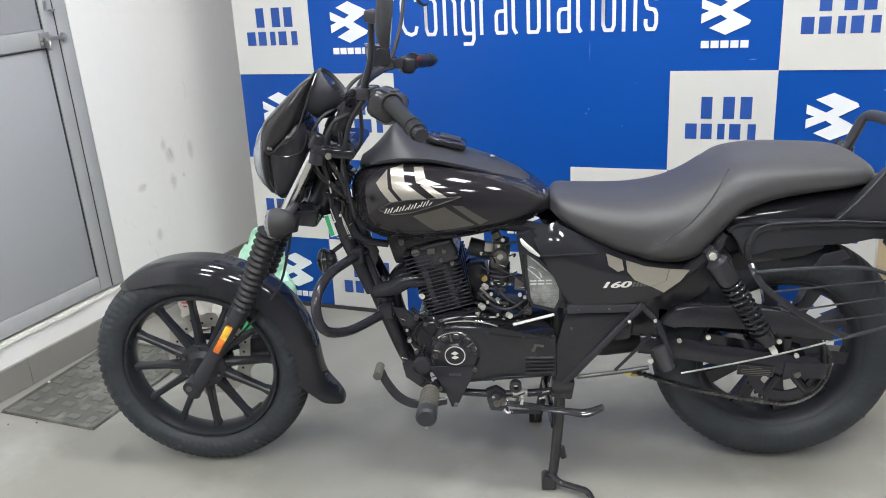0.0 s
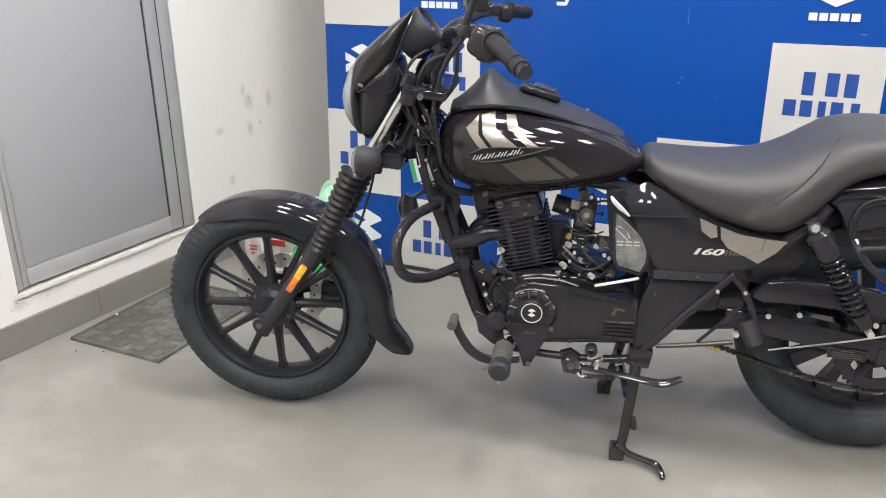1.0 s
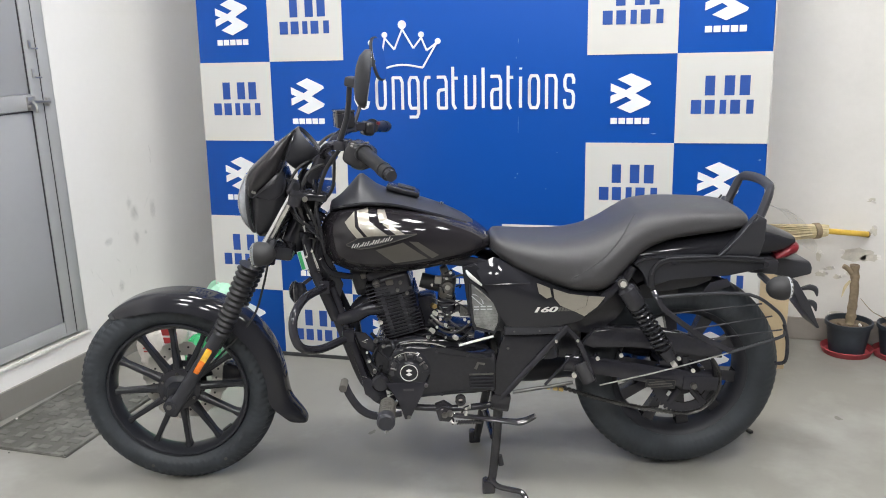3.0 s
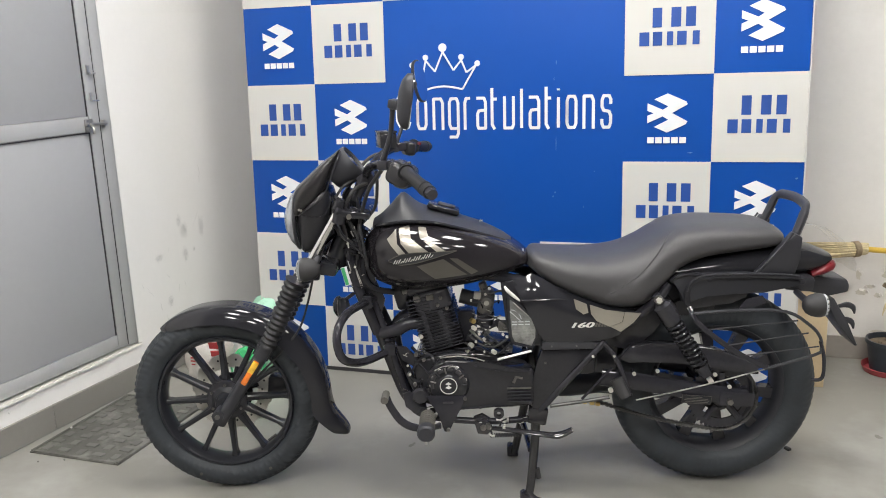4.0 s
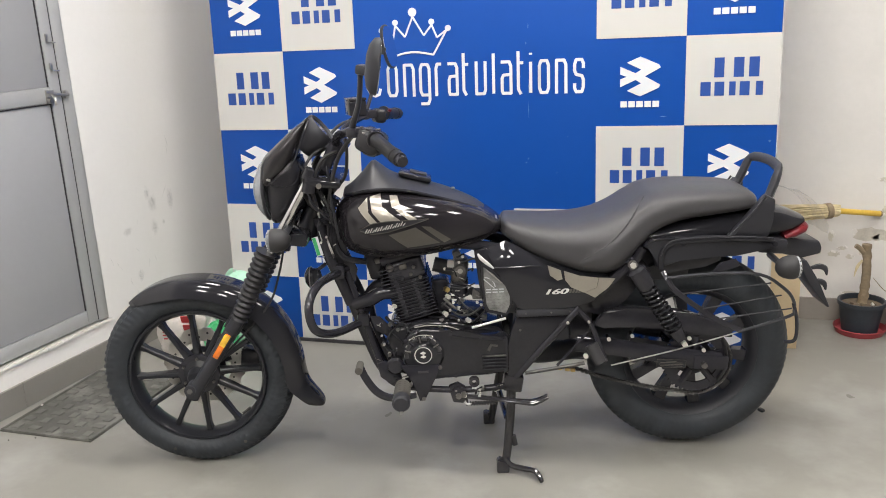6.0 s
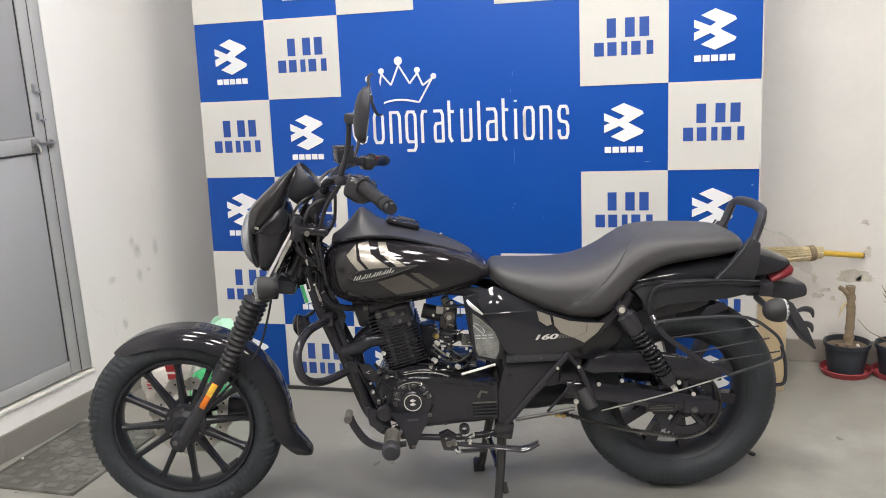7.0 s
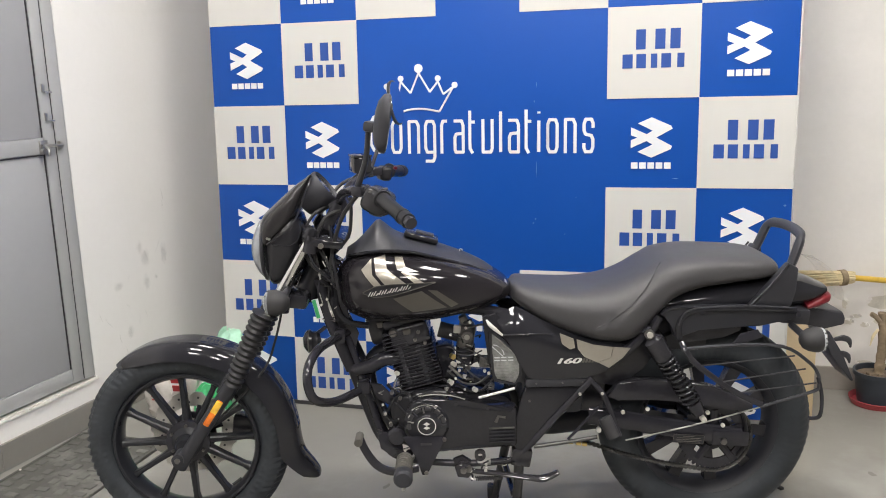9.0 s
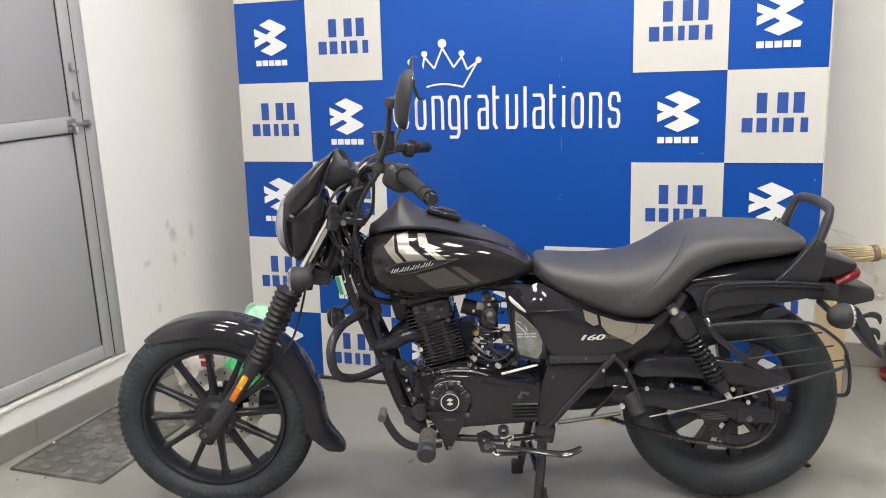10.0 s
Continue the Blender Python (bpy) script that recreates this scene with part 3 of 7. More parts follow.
def lerp_table(table, x):
    """Values between the rows of a table whose first column is x, smoothly."""
    if x <= table[0][0]:
        return table[0][1:]
    for a, b in zip(table, table[1:]):
        if x <= b[0]:
            t = (x - a[0]) / (b[0] - a[0])
            return tuple(p + (q - p) * t for p, q in zip(a[1:], b[1:]))
    return table[-1][1:]


def smooth_table(table, k):
    """The table resampled to k rows along a smooth line."""
    pts = [Vector(row[:3]) for row in table]
    rest = [Vector((row[0], row[3], 0)) for row in table]
    a, b = curve_points(pts, 12), curve_points(rest, 12)
    rows = [(p.x, p.y, p.z, q.y) for p, q in zip(a, b)]
    xs = [table[0][0] + (table[-1][0] - table[0][0]) * i / (k - 1) for i in range(k)]
    return [(x, *lerp_table(rows, x)) for x in xs]


def body_ring(x, top, bot, half, n=32, p_top=2.4, p_bot=2.4):
    """A rounded cross-section at x."""
    mid = bot + (top - bot) * 0.45
    ring = []
    for i in range(n):
        a = 2 * math.pi * i / n
        c, s = math.cos(a), math.sin(a)
        p = p_top if s > 0 else p_bot
        h = (top - mid) if s > 0 else (mid - bot)
        ring.append((x, half * math.copysign(abs(c) ** (2 / p), c), mid + h * math.copysign(abs(s) ** (2 / p), s)))
    return ring


def body_side(table, x, z, p_top=2.4, p_bot=2.4):
    """Half width of such a body at (x, z)."""
    top, bot, half = lerp_table(table, x)
    mid = bot + (top - bot) * 0.45
    h, p = ((top - mid), p_top) if z > mid else ((mid - bot), p_bot)
    f = min(abs(z - mid) / h, 0.999)
    return half * (1 - f ** p) ** (1 / p)


def decal(quad, side, lift, n=10, sign=-1):
    """A printed patch that follows a body's side; quad in (x, z)."""
    bm = bmesh.new()
    a, b, c, d = [Vector((q[0], 0, q[1])) for q in quad]
    grid = []
    for i in range(n + 1):
        row = []
        for j in range(n + 1):
            p = a.lerp(b, i / n).lerp(d.lerp(c, i / n), j / n)
            row.append(bm.verts.new((p.x, sign * (side(p.x, p.z) + lift), p.z)))
        grid.append(row)
    for i in range(n):
        for j in range(n):
            bm.faces.new((grid[i][j], grid[i + 1][j], grid[i + 1][j + 1], grid[i][j + 1]))
    return bm


# wheels ---------------------------------------------------------------
def tyre_mesh(x, z, r, half, rim, groove, n=400):
    prof = []
    for i in range(25):
        a = math.radians(-152 + 304 * i / 24)
        h = (r - rim)
        prof.append((rim + h * 0.5 + h * 0.5 * math.cos(a), half * math.sin(a) if abs(math.sin(a)) < 1 else half))

    def tread(i, j):
        if 3 < j < 21 and j != 12 and (i + abs(j - 12) * 1.2 + (2 if j > 12 else 0)) % 5 < 1.7:
            return -groove
        if j in (9, 15):
            return -groove * 0.6
        return 0
    return lathe(prof, (x, 0, z), "y", n, wobble=tread)


def build_front_wheel():
    rim = lathe([(0.205, -0.036), (0.209, -0.030), (0.203, -0.026), (0.197, -0.020), (0.194, 0), (0.197, 0.020), (0.203, 0.026), (0.209, 0.030), (0.205, 0.036),
                 (0.199, 0.034), (0.191, 0.022), (0.188, 0), (0.191, -0.022), (0.199, -0.034)], (FX, 0, FZ), "y", 72)
    wheel = part("front_wheel", rim, M_WHEEL, BIKE, "black alloy front wheel rim")
    part("tyre", tyre_mesh(FX, FZ, FR, 0.047, 0.200, 0.0065), M_TYRE, wheel, "new black treaded tyre")
    for k in range(12):
        a = math.radians(30 * k + 2)
        c, s = math.cos(a), math.sin(a)
        w0, w1 = 0.0110, 0.0070
        ring = []
        for d, w, t in ((0.036, w0, 0.016), (0.10, 0.0082, 0.012), (0.17, w1, 0.011), (0.195, w1 * 1.6, 0.014)):
            cx, cz = FX + d * c, FZ + d * s
            px, pz = -s * w, c * w
            ring.append([(cx + px, -t * 0.7, cz + pz), (cx + px * 0.5, -t, cz + pz * 0.5), (cx - px * 0.5, -t, cz - pz * 0.5), (cx - px, -t * 0.7, cz - pz), (cx - px, t, cz - pz), (cx + px, t, cz + pz)])
        part("spoke", loft(ring), M_WHEEL, wheel)
    part("hub", lathe([(0.0001, -0.058), (0.022, -0.058), (0.026, -0.050), (0.030, -0.030), (0.046, -0.020), (0.046, 0.020), (0.030, 0.040), (0.0001, 0.045)], (FX, 0, FZ), "y", 36, closed=False), M_WHEEL, wheel)
    # drilled brake disc on the far side
    prof = [(0.082, 0.046), (0.122, 0.046), (0.122, 0.050), (0.082, 0.050)]
    part("brake_disc", lathe(prof, (FX, 0, FZ), "y", 72, wobble=lambda i, j: (0.004 * (1 if (i // 3) % 2 else -1)) if j in (1, 2) else 0), M_DISC, wheel, "bright steel brake disc")
    part("disc_carrier", lathe([(0.050, 0.036), (0.066, 0.040), (0.066, 0.046), (0.050, 0.046)], (FX, 0, FZ), "y", 40), M_FRAME, wheel)
    part("hub_flange", lathe([(0.030, -0.022), (0.062, -0.018), (0.064, -0.010), (0.030, -0.008)], (FX, 0, FZ), "y", 40), M_FRAME, wheel)
    for k in range(6):
        a = math.radians(60 * k + 30)
        part("flange_bolt", rod((FX + 0.050 * math.cos(a), -0.018, FZ + 0.050 * math.sin(a)), (FX + 0.050 * math.cos(a), -0.026, FZ + 0.050 * math.sin(a)), 0.0045, 6), M_CARB, wheel)
    for k in range(6):
        a = math.radians(60 * k + 15)
        part("disc_arm", rod((FX + 0.035 * math.cos(a), 0.046, FZ + 0.035 * math.sin(a)), (FX + 0.088 * math.cos(a), 0.048, FZ + 0.088 * math.sin(a)), 0.007, 8), M_FRAME, wheel)
    for k in range(24):
        a = math.radians(15 * k + 4)
        r = 0.095 + 0.014 * (k % 2)
        part("disc_hole", rod((FX + r * math.cos(a), 0.0448, FZ + r * math.sin(a)), (FX + r * math.cos(a), 0.0512, FZ + r * math.sin(a)), 0.0035, 8), M_GASKET, wheel)
    part("valve", rod((0.136, -0.004, 0.166), (0.112, -0.012, 0.150), 0.0042, 8), M_RUBBER, wheel)
    for a in (-112, -60):
        c, s = math.cos(math.radians(a)), math.sin(math.radians(a))
        part("paint_dot", lathe([(0.0001, 0), (0.005, 0), (0.005, 0.001), (0.0001, 0.001)], (FX + 0.248 * c, -0.0478, FZ + 0.248 * s), "y", 12, closed=False), M_PEG, wheel)


def build_rear_wheel():
    rim = lathe([(0.198, -0.052), (0.203, -0.045), (0.194, -0.040), (0.186, -0.030), (0.183, 0), (0.186, 0.030), (0.194, 0.040), (0.203, 0.045), (0.198, 0.052),
                 (0.191, 0.048), (0.179, 0.032), (0.177, 0), (0.179, -0.032), (0.191, -0.048)], (RX, 0, RZ), "y", 72)
    wheel = part("rear_wheel", rim, M_MATTE, BIKE, "black alloy rear wheel rim")
    part("tyre", tyre_mesh(RX, RZ, RR, 0.070, 0.180, 0.003), M_TYRE, wheel, "wide new black tyre")
    for k in range(10):
        a = math.radians(36 * k + 26)
        c, s = math.cos(a), math.sin(a)
        ring = []
        for d, w, t in ((0.05, 0.015, 0.018), (0.11, 0.0135, 0.015), (0.179, 0.018, 0.018)):
            cx, cz, px, pz = RX + d * c, RZ + d * s, -s * w, c * w
            ring.append([(cx + px, -t, cz + pz), (cx - px, -t, cz - pz), (cx - px, t, cz - pz), (cx + px, t, cz + pz)])
        part("spoke", loft(ring), M_FRAME, wheel)
    part("hub", lathe([(0.0001, -0.09), (0.030, -0.09), (0.055, -0.075), (0.060, -0.02), (0.065, 0.0), (0.07, 0.05), (0.0001, 0.06)], (RX, 0, RZ), "y", 36, closed=False), M_FRAME, wheel)
    # toothed sprocket with openings between its arms
    pts = []
    for i in range(42 * 4):
        a = 2 * math.pi * i / 168
        r = 0.093 + (0.006 if i % 4 in (1, 2) else -0.001)
        pts.append((r, a))
    bm = bmesh.new()
    outer = [bm.verts.new((RX + r * math.cos(a), -0.108, RZ + r * math.sin(a))) for r, a in pts]
    inner = [bm.verts.new((RX + 0.066 * math.cos(a), -0.108, RZ + 0.066 * math.sin(a))) for r, a in pts]
    k = len(pts)
    for i in range(k):
        bm.faces.new((outer[i], outer[(i + 1) % k], inner[(i + 1) % k], inner[i]))
    geo = bmesh.ops.extrude_face_region(bm, geom=bm.faces[:])
    bmesh.ops.translate(bm, verts=[v for v in geo["geom"] if isinstance(v, bmesh.types.BMVert)], vec=(0, 0.006, 0))
    sp = part("sprocket", bm, M_FRAME, wheel, "black toothed rear sprocket")
    for i in range(5):
        a = math.radians(72 * i + 20)
        part("sprocket_arm", rod((RX + 0.03 * math.cos(a), -0.103, RZ + 0.03 * math.sin(a)), (RX + 0.078 * math.cos(a), -0.105, RZ + 0.078 * math.sin(a)), 0.011, 8), M_FRAME, wheel)


build_front_wheel()
build_rear_wheel()


# front end ------------------------------------------------------------
def build_fork():
    for y, near in ((-0.095, True), (0.095, False)):
        slider = part("fork_leg", tube([(-0.008, y, 0.252), (0.02, y, 0.292), (0.165, y, 0.500)], [0.0210, 0.0195, 0.0190], n=18, steps=4), M_MATTE, BIKE, "matte black fork leg")
        part("axle_boss", rod((FX, y - 0.024, FZ - 0.01), (FX, y + 0.024, FZ - 0.01), 0.017, 16), M_MATTE, slider)
        part("axle_nut", rod((FX, y * 1.30, FZ - 0.01), (FX, y * 1.22, FZ - 0.01), 0.008, 6), M_CARB, slider)
        # ribbed rubber gaiter
        bm = bmesh.new()
        rings = []
        a, b = Vector((0.158, y, 0.487)), Vector((0.256, y, 0.682))
        d = (b - a).normalized()
        s = d.cross(Vector((0, 1, 0))).normalized()
        for i in range(92):
            t = i / 91
            r = 0.0228 + 0.0065 * t + 0.0028 * math.cos(2 * math.pi * t * 13)
            c = a.lerp(b, t)
            rings.append([c + r * (s * math.cos(q) + Vector((0, 1, 0)) * math.sin(q)) for q in (2 * math.pi * w / 20 for w in range(20))])
        part("gaiter", loft(rings, bm), M_GAITER, slider, "ribbed rubber fork gaiter")
        part("stanchion", rod((0.262, y, 0.672), (0.392, y, 0.884), 0.0128, 18), M_CHROME, slider, "chromed fork tube")
        if near:
            ref = part("side_reflector", box((0.1035, y - 0.0205, 0.413), (0.018, 0.010, 0.084), (0, 34, 0), 0.004), M_AMBER, slider, "amber side reflector")
            part("reflector_facet", box((0.1035 + 0.0116, y - 0.0212, 0.413 + 0.0172), (0.0185, 0.010, 0.040), (0, 34, 0), 0.003), M_AMBERTOP, slider)
            part("bezel", box((0.1035, y - 0.016, 0.413), (0.023, 0.008, 0.091), (0, 34, 0), 0.003), M_MATTE, slider)
    # clamps
    for x, z, w, long in ((0.345, 0.712, 0.040, 0.058), (0.430, 0.870, 0.024, 0.100)):
        tri = part("fork_clamp", box((x, 0, z), (long, 0.20 if z < 0.8 else 0.232, w), (0, 8, 0), 0.010), M_GLOSS, BIKE, "gloss black fork clamp")
        for y in (-0.095, 0.095):
            sgn = -1 if y < 0 else 1
            part("clamp_collar", rod((x - 0.042, y, z - 0.024), (x - 0.030, y, z + 0.020), 0.021, 18), M_FRAME, tri)
            if z > 0.8:
                part("clamp_bolt", rod((x - 0.008, y + sgn * 0.018, z - 0.004), (x - 0.008, y + sgn * 0.027, z - 0.004), 0.0075, 8), M_STEEL, tri)
                part("fork_cap", tube([(0.386, y, 0.884), (0.394, y, 0.899), (0.399, y, 0.909), (0.401, y, 0.913)], [0.017, 0.017, 0.014, 0.008], 16, 1), M_GLOSS, tri)
    part("steering_stem", rod((0.352, 0, 0.70), (0.440, 0, 0.885), 0.034, 18), M_GLOSS, BIKE)
    # brake caliper, far side
    cal = part("caliper", box((0.140, 0.058, 0.304), (0.060, 0.05, 0.074), (0, 8, 0), 0.012), M_ENGINE, BIKE)
    part("brake_hose", tube([(0.12, 0.06, 0.40), (0.16, 0.07, 0.50), (0.25, 0.06, 0.64), (0.36, 0.05, 0.82)], 0.0045, 8), M_RUBBER, cal)
    part("speedo_cable", tube([(0.03, -0.07, 0.31), (0.13, -0.062, 0.40), (0.234, -0.05, 0.508), (0.275, -0.05, 0.602), (0.312, -0.05, 0.732), (0.35, -0.05, 0.80)], 0.0032, 8), M_RUBBER, cal)


build_fork()


def build_front_mudguard():
    # the guard wraps the tyre; it flares into a tongue at its tail
    rows = []
    table = [(128, 0.297, 0.018), (121, 0.300, 0.040), (108, 0.303, 0.058), (90, 0.305, 0.066), (70, 0.310, 0.070), (50, 0.316, 0.070), (30, 0.320, 0.070), (12, 0.319, 0.068),
             (0, 0.320, 0.066), (-7, 0.331, 0.066), (-11, 0.350, 0.064), (-13.8, 0.370, 0.061), (-16.2, 0.385, 0.054), (-18.0, 0.388, 0.041), (-19.2, 0.380, 0.016)]
    pts = curve_points([Vector(t) for t in table], 5)
    for q in pts:
        a, r, half = math.radians(q.x), q.y, q.z
        row = []
        drop = 0.052 if q.x > 0 else 0.052 + 0.018 * min(1, -q.x / 16)
        bend = 2.5 + 1.3 * max(0.0, min(1.0, (q.x - 10) / 60))
        for i in range(27):
            f = -1 + 2 * i / 26
            rr = r - drop * abs(f) ** bend * (half / 0.07)
            row.append(Vector((FX + rr * math.cos(a), half * math.copysign(abs(f) ** 0.8, f), FZ + rr * math.sin(a))))
        rows.append(row)
    bm = bmesh.new()
    vs = [[bm.verts.new(p) for p in row] for row in rows]
    for a, b in zip(vs, vs[1:]):
        for i in range(26):
            bm.faces.new((a[i], a[i + 1], b[i + 1], b[i]))
    bmesh.ops.recalc_face_normals(bm, faces=bm.faces[:])
    bmesh.ops.solidify(bm, geom=bm.faces[:], thickness=0.0025)
    g = part("front_mudguard", bm, M_GLOSS, BIKE, "gloss black front mudguard", 50)
    for y in (-0.072, 0.072):
        part("mudguard_stay", box((0.145, y * 1.07, 0.475), (0.05, 0.006, 0.07), (0, 33, 0), 0.002), M_MATTE, g)


build_front_mudguard()


def build_headlamp():
    def shell(table):
        """A rounded shell from rows of height, front, back and half width."""
        pts = curve_points([Vector(t[:3]) for t in table], 4)
        hw = curve_points([Vector((t[3], 0, 0)) for t in table], 4)
        rings = []
        for p, h in zip(pts, hw):
            z, x0, x1, w = p.x, p.y, p.z, h.x
            ring = []
            for i in range(28):
                a = 2 * math.pi * i / 28
                c, s = math.cos(a), math.sin(a)
                ring.append(((x0 + x1) / 2 + (x1 - x0) / 2 * math.copysign(abs(c) ** 0.75, c), w * math.copysign(abs(s) ** 0.7, s), z))
            rings.append(ring)
        return loft(rings)
    cowl = part("headlamp_cowl", shell([(0.752, 0.270, 0.302, 0.050), (0.766, 0.264, 0.314, 0.068), (0.795, 0.258, 0.340, 0.080), (0.83, 0.255, 0.358, 0.085), (0.865, 0.256, 0.368, 0.087),
                                        (0.90, 0.272, 0.368, 0.084), (0.93, 0.300, 0.362, 0.070)]), M_SHELL, BIKE, "glossy black headlamp cowl", 60)
    part("flyscreen", shell([(0.866, 0.262, 0.278, 0.086), (0.880, 0.252, 0.296, 0.092), (0.908, 0.250, 0.334, 0.096), (0.937, 0.261, 0.356, 0.096), (0.965, 0.291, 0.367, 0.092), (0.99, 0.320, 0.376, 0.085),
                             (1.015, 0.351, 0.386, 0.074), (1.032, 0.376, 0.392, 0.061), (1.043, 0.391, 0.397, 0.042)]), M_VISOR, cowl, "dark gloss flyscreen", 60)
    # side cheek seams
    part("cowl_edge", tube([(0.398, -0.046, 1.040), (0.388, -0.074, 1.010), (0.379, -0.086, 0.985), (0.370, -0.092, 0.962), (0.358, -0.097, 0.935), (0.335, -0.0985, 0.907), (0.300, -0.096, 0.884), (0.276, -0.092, 0.868)], 0.0022, 8), M_GLOSS, cowl)
    part("cowl_edge", tube([(0.286, -0.088, 0.868), (0.320, -0.089, 0.862), (0.352, -0.088, 0.872), (0.366, -0.080, 0.900), (0.366, -0.070, 0.926)], 0.0020, 8), M_GLOSS, cowl)
    part("lamp_shell", lathe([(0.0001, 0.055), (0.045, 0.05), (0.070, 0.02), (0.078, -0.03)], (0.315, 0, 0.835), "x", 28, closed=False), M_ENGINE, cowl)
    for x, z in ((0.281, 0.886), (0.286, 0.884)):
        part("cowl_screw", bolt((x, -0.0985, z), 0.004, 0.003), M_STEEL, cowl)
    # lamp: bulged glass in front of a bright bowl
    def oval(x, half_y, half_z, zc, n=32):
        return [(x + 0.010 * ((math.sin(a)) ** 2) * (half_y / 0.082), half_y * math.cos(a), zc + half_z * math.sin(a)) for a in (2 * math.pi * i / n for i in range(n))]
    glass = loft([oval(0.262, 0.080, 0.087, 0.843), oval(0.248, 0.080, 0.088, 0.843), oval(0.234, 0.070, 0.073, 0.843), oval(0.226, 0.048, 0.050, 0.843), oval(0.2235, 0.020, 0.02, 0.843)])
    part("lamp_glass", glass, M_LAMP, cowl, "clear bulged headlamp glass", 60)
    part("lamp_rim", tube([(0.259, 0.083 * math.cos(a), 0.843 + 0.086 * math.sin(a)) for a in (2 * math.pi * i / 24 for i in range(24))], 0.005, 8, 1, closed=True), M_SATIN, cowl)
    # instrument pod behind the screen
    pod = part("instrument_pod", lathe([(0.0001, -0.062), (0.034, -0.060), (0.047, -0.042), (0.052, 0.0), (0.050, 0.018), (0.046, 0.024), (0.041, 0.016), (0.0001, 0.016)],
               (0.414, -0.012, 0.996), "x", 36, closed=False, tilt=Matrix.Rotation(radians(-38), 4, "Y")), M_MATTE, BIKE, "round instrument pod in a black housing")
    part("dial_glass", lathe([(0.0001, 0.018), (0.042, 0.018), (0.042, 0.016)], (0.414, -0.012, 0.996), "x", 28, closed=False, tilt=Matrix.Rotation(radians(-38), 4, "Y")), M_GLOSS, pod)


build_headlamp()


def indicator(x, y, z, sign, name="indicator", back=False):
    """A bullet-shaped lamp on a short stalk; its lens looks forward, or to the rear."""
    d = 1 if back else -1
    prof = [(0.0001, -0.036), (0.012, -0.034), (0.022, -0.027), (0.029, -0.015), (0.0325, 0.0), (0.033, 0.008), (0.031, 0.016)]
    bm = lathe([(r, d * o) for r, o in prof] + [(0.0001, d * 0.016)], (x, y, z), "x", 28, closed=False)
    body = part(name, bm, M_RUBBER, BIKE, "black bullet indicator with a clear lens")
    lens = lathe([(0.0310, d * 0.0155), (0.0305, d * 0.0215), (0.022, d * 0.027), (0.0001, d * 0.029)], (x, y, z), "x", 28, closed=False)
    part("lens", lens, M_LENS if back else M_LAMP, body)
    for k in range(5):
        zz = z - 0.022 + 0.011 * k
        w = math.sqrt(max(0.0001, 0.0315 ** 2 - (zz - z) ** 2))
        part("lens_rib", rod((x + d * 0.0205, y - w, zz), (x + d * 0.0205, y + w, zz), 0.0026, 6), M_TRIM, body)
    part("stalk", rod((x - d * 0.012, y - sign * 0.02, z), (x - d * 0.012, y - sign * 0.11, z + 0.006), 0.009, 10), M_SATIN, body)


indicator(0.312, -0.200, 0.740, -1)
indicator(0.312, 0.200, 0.740, 1)


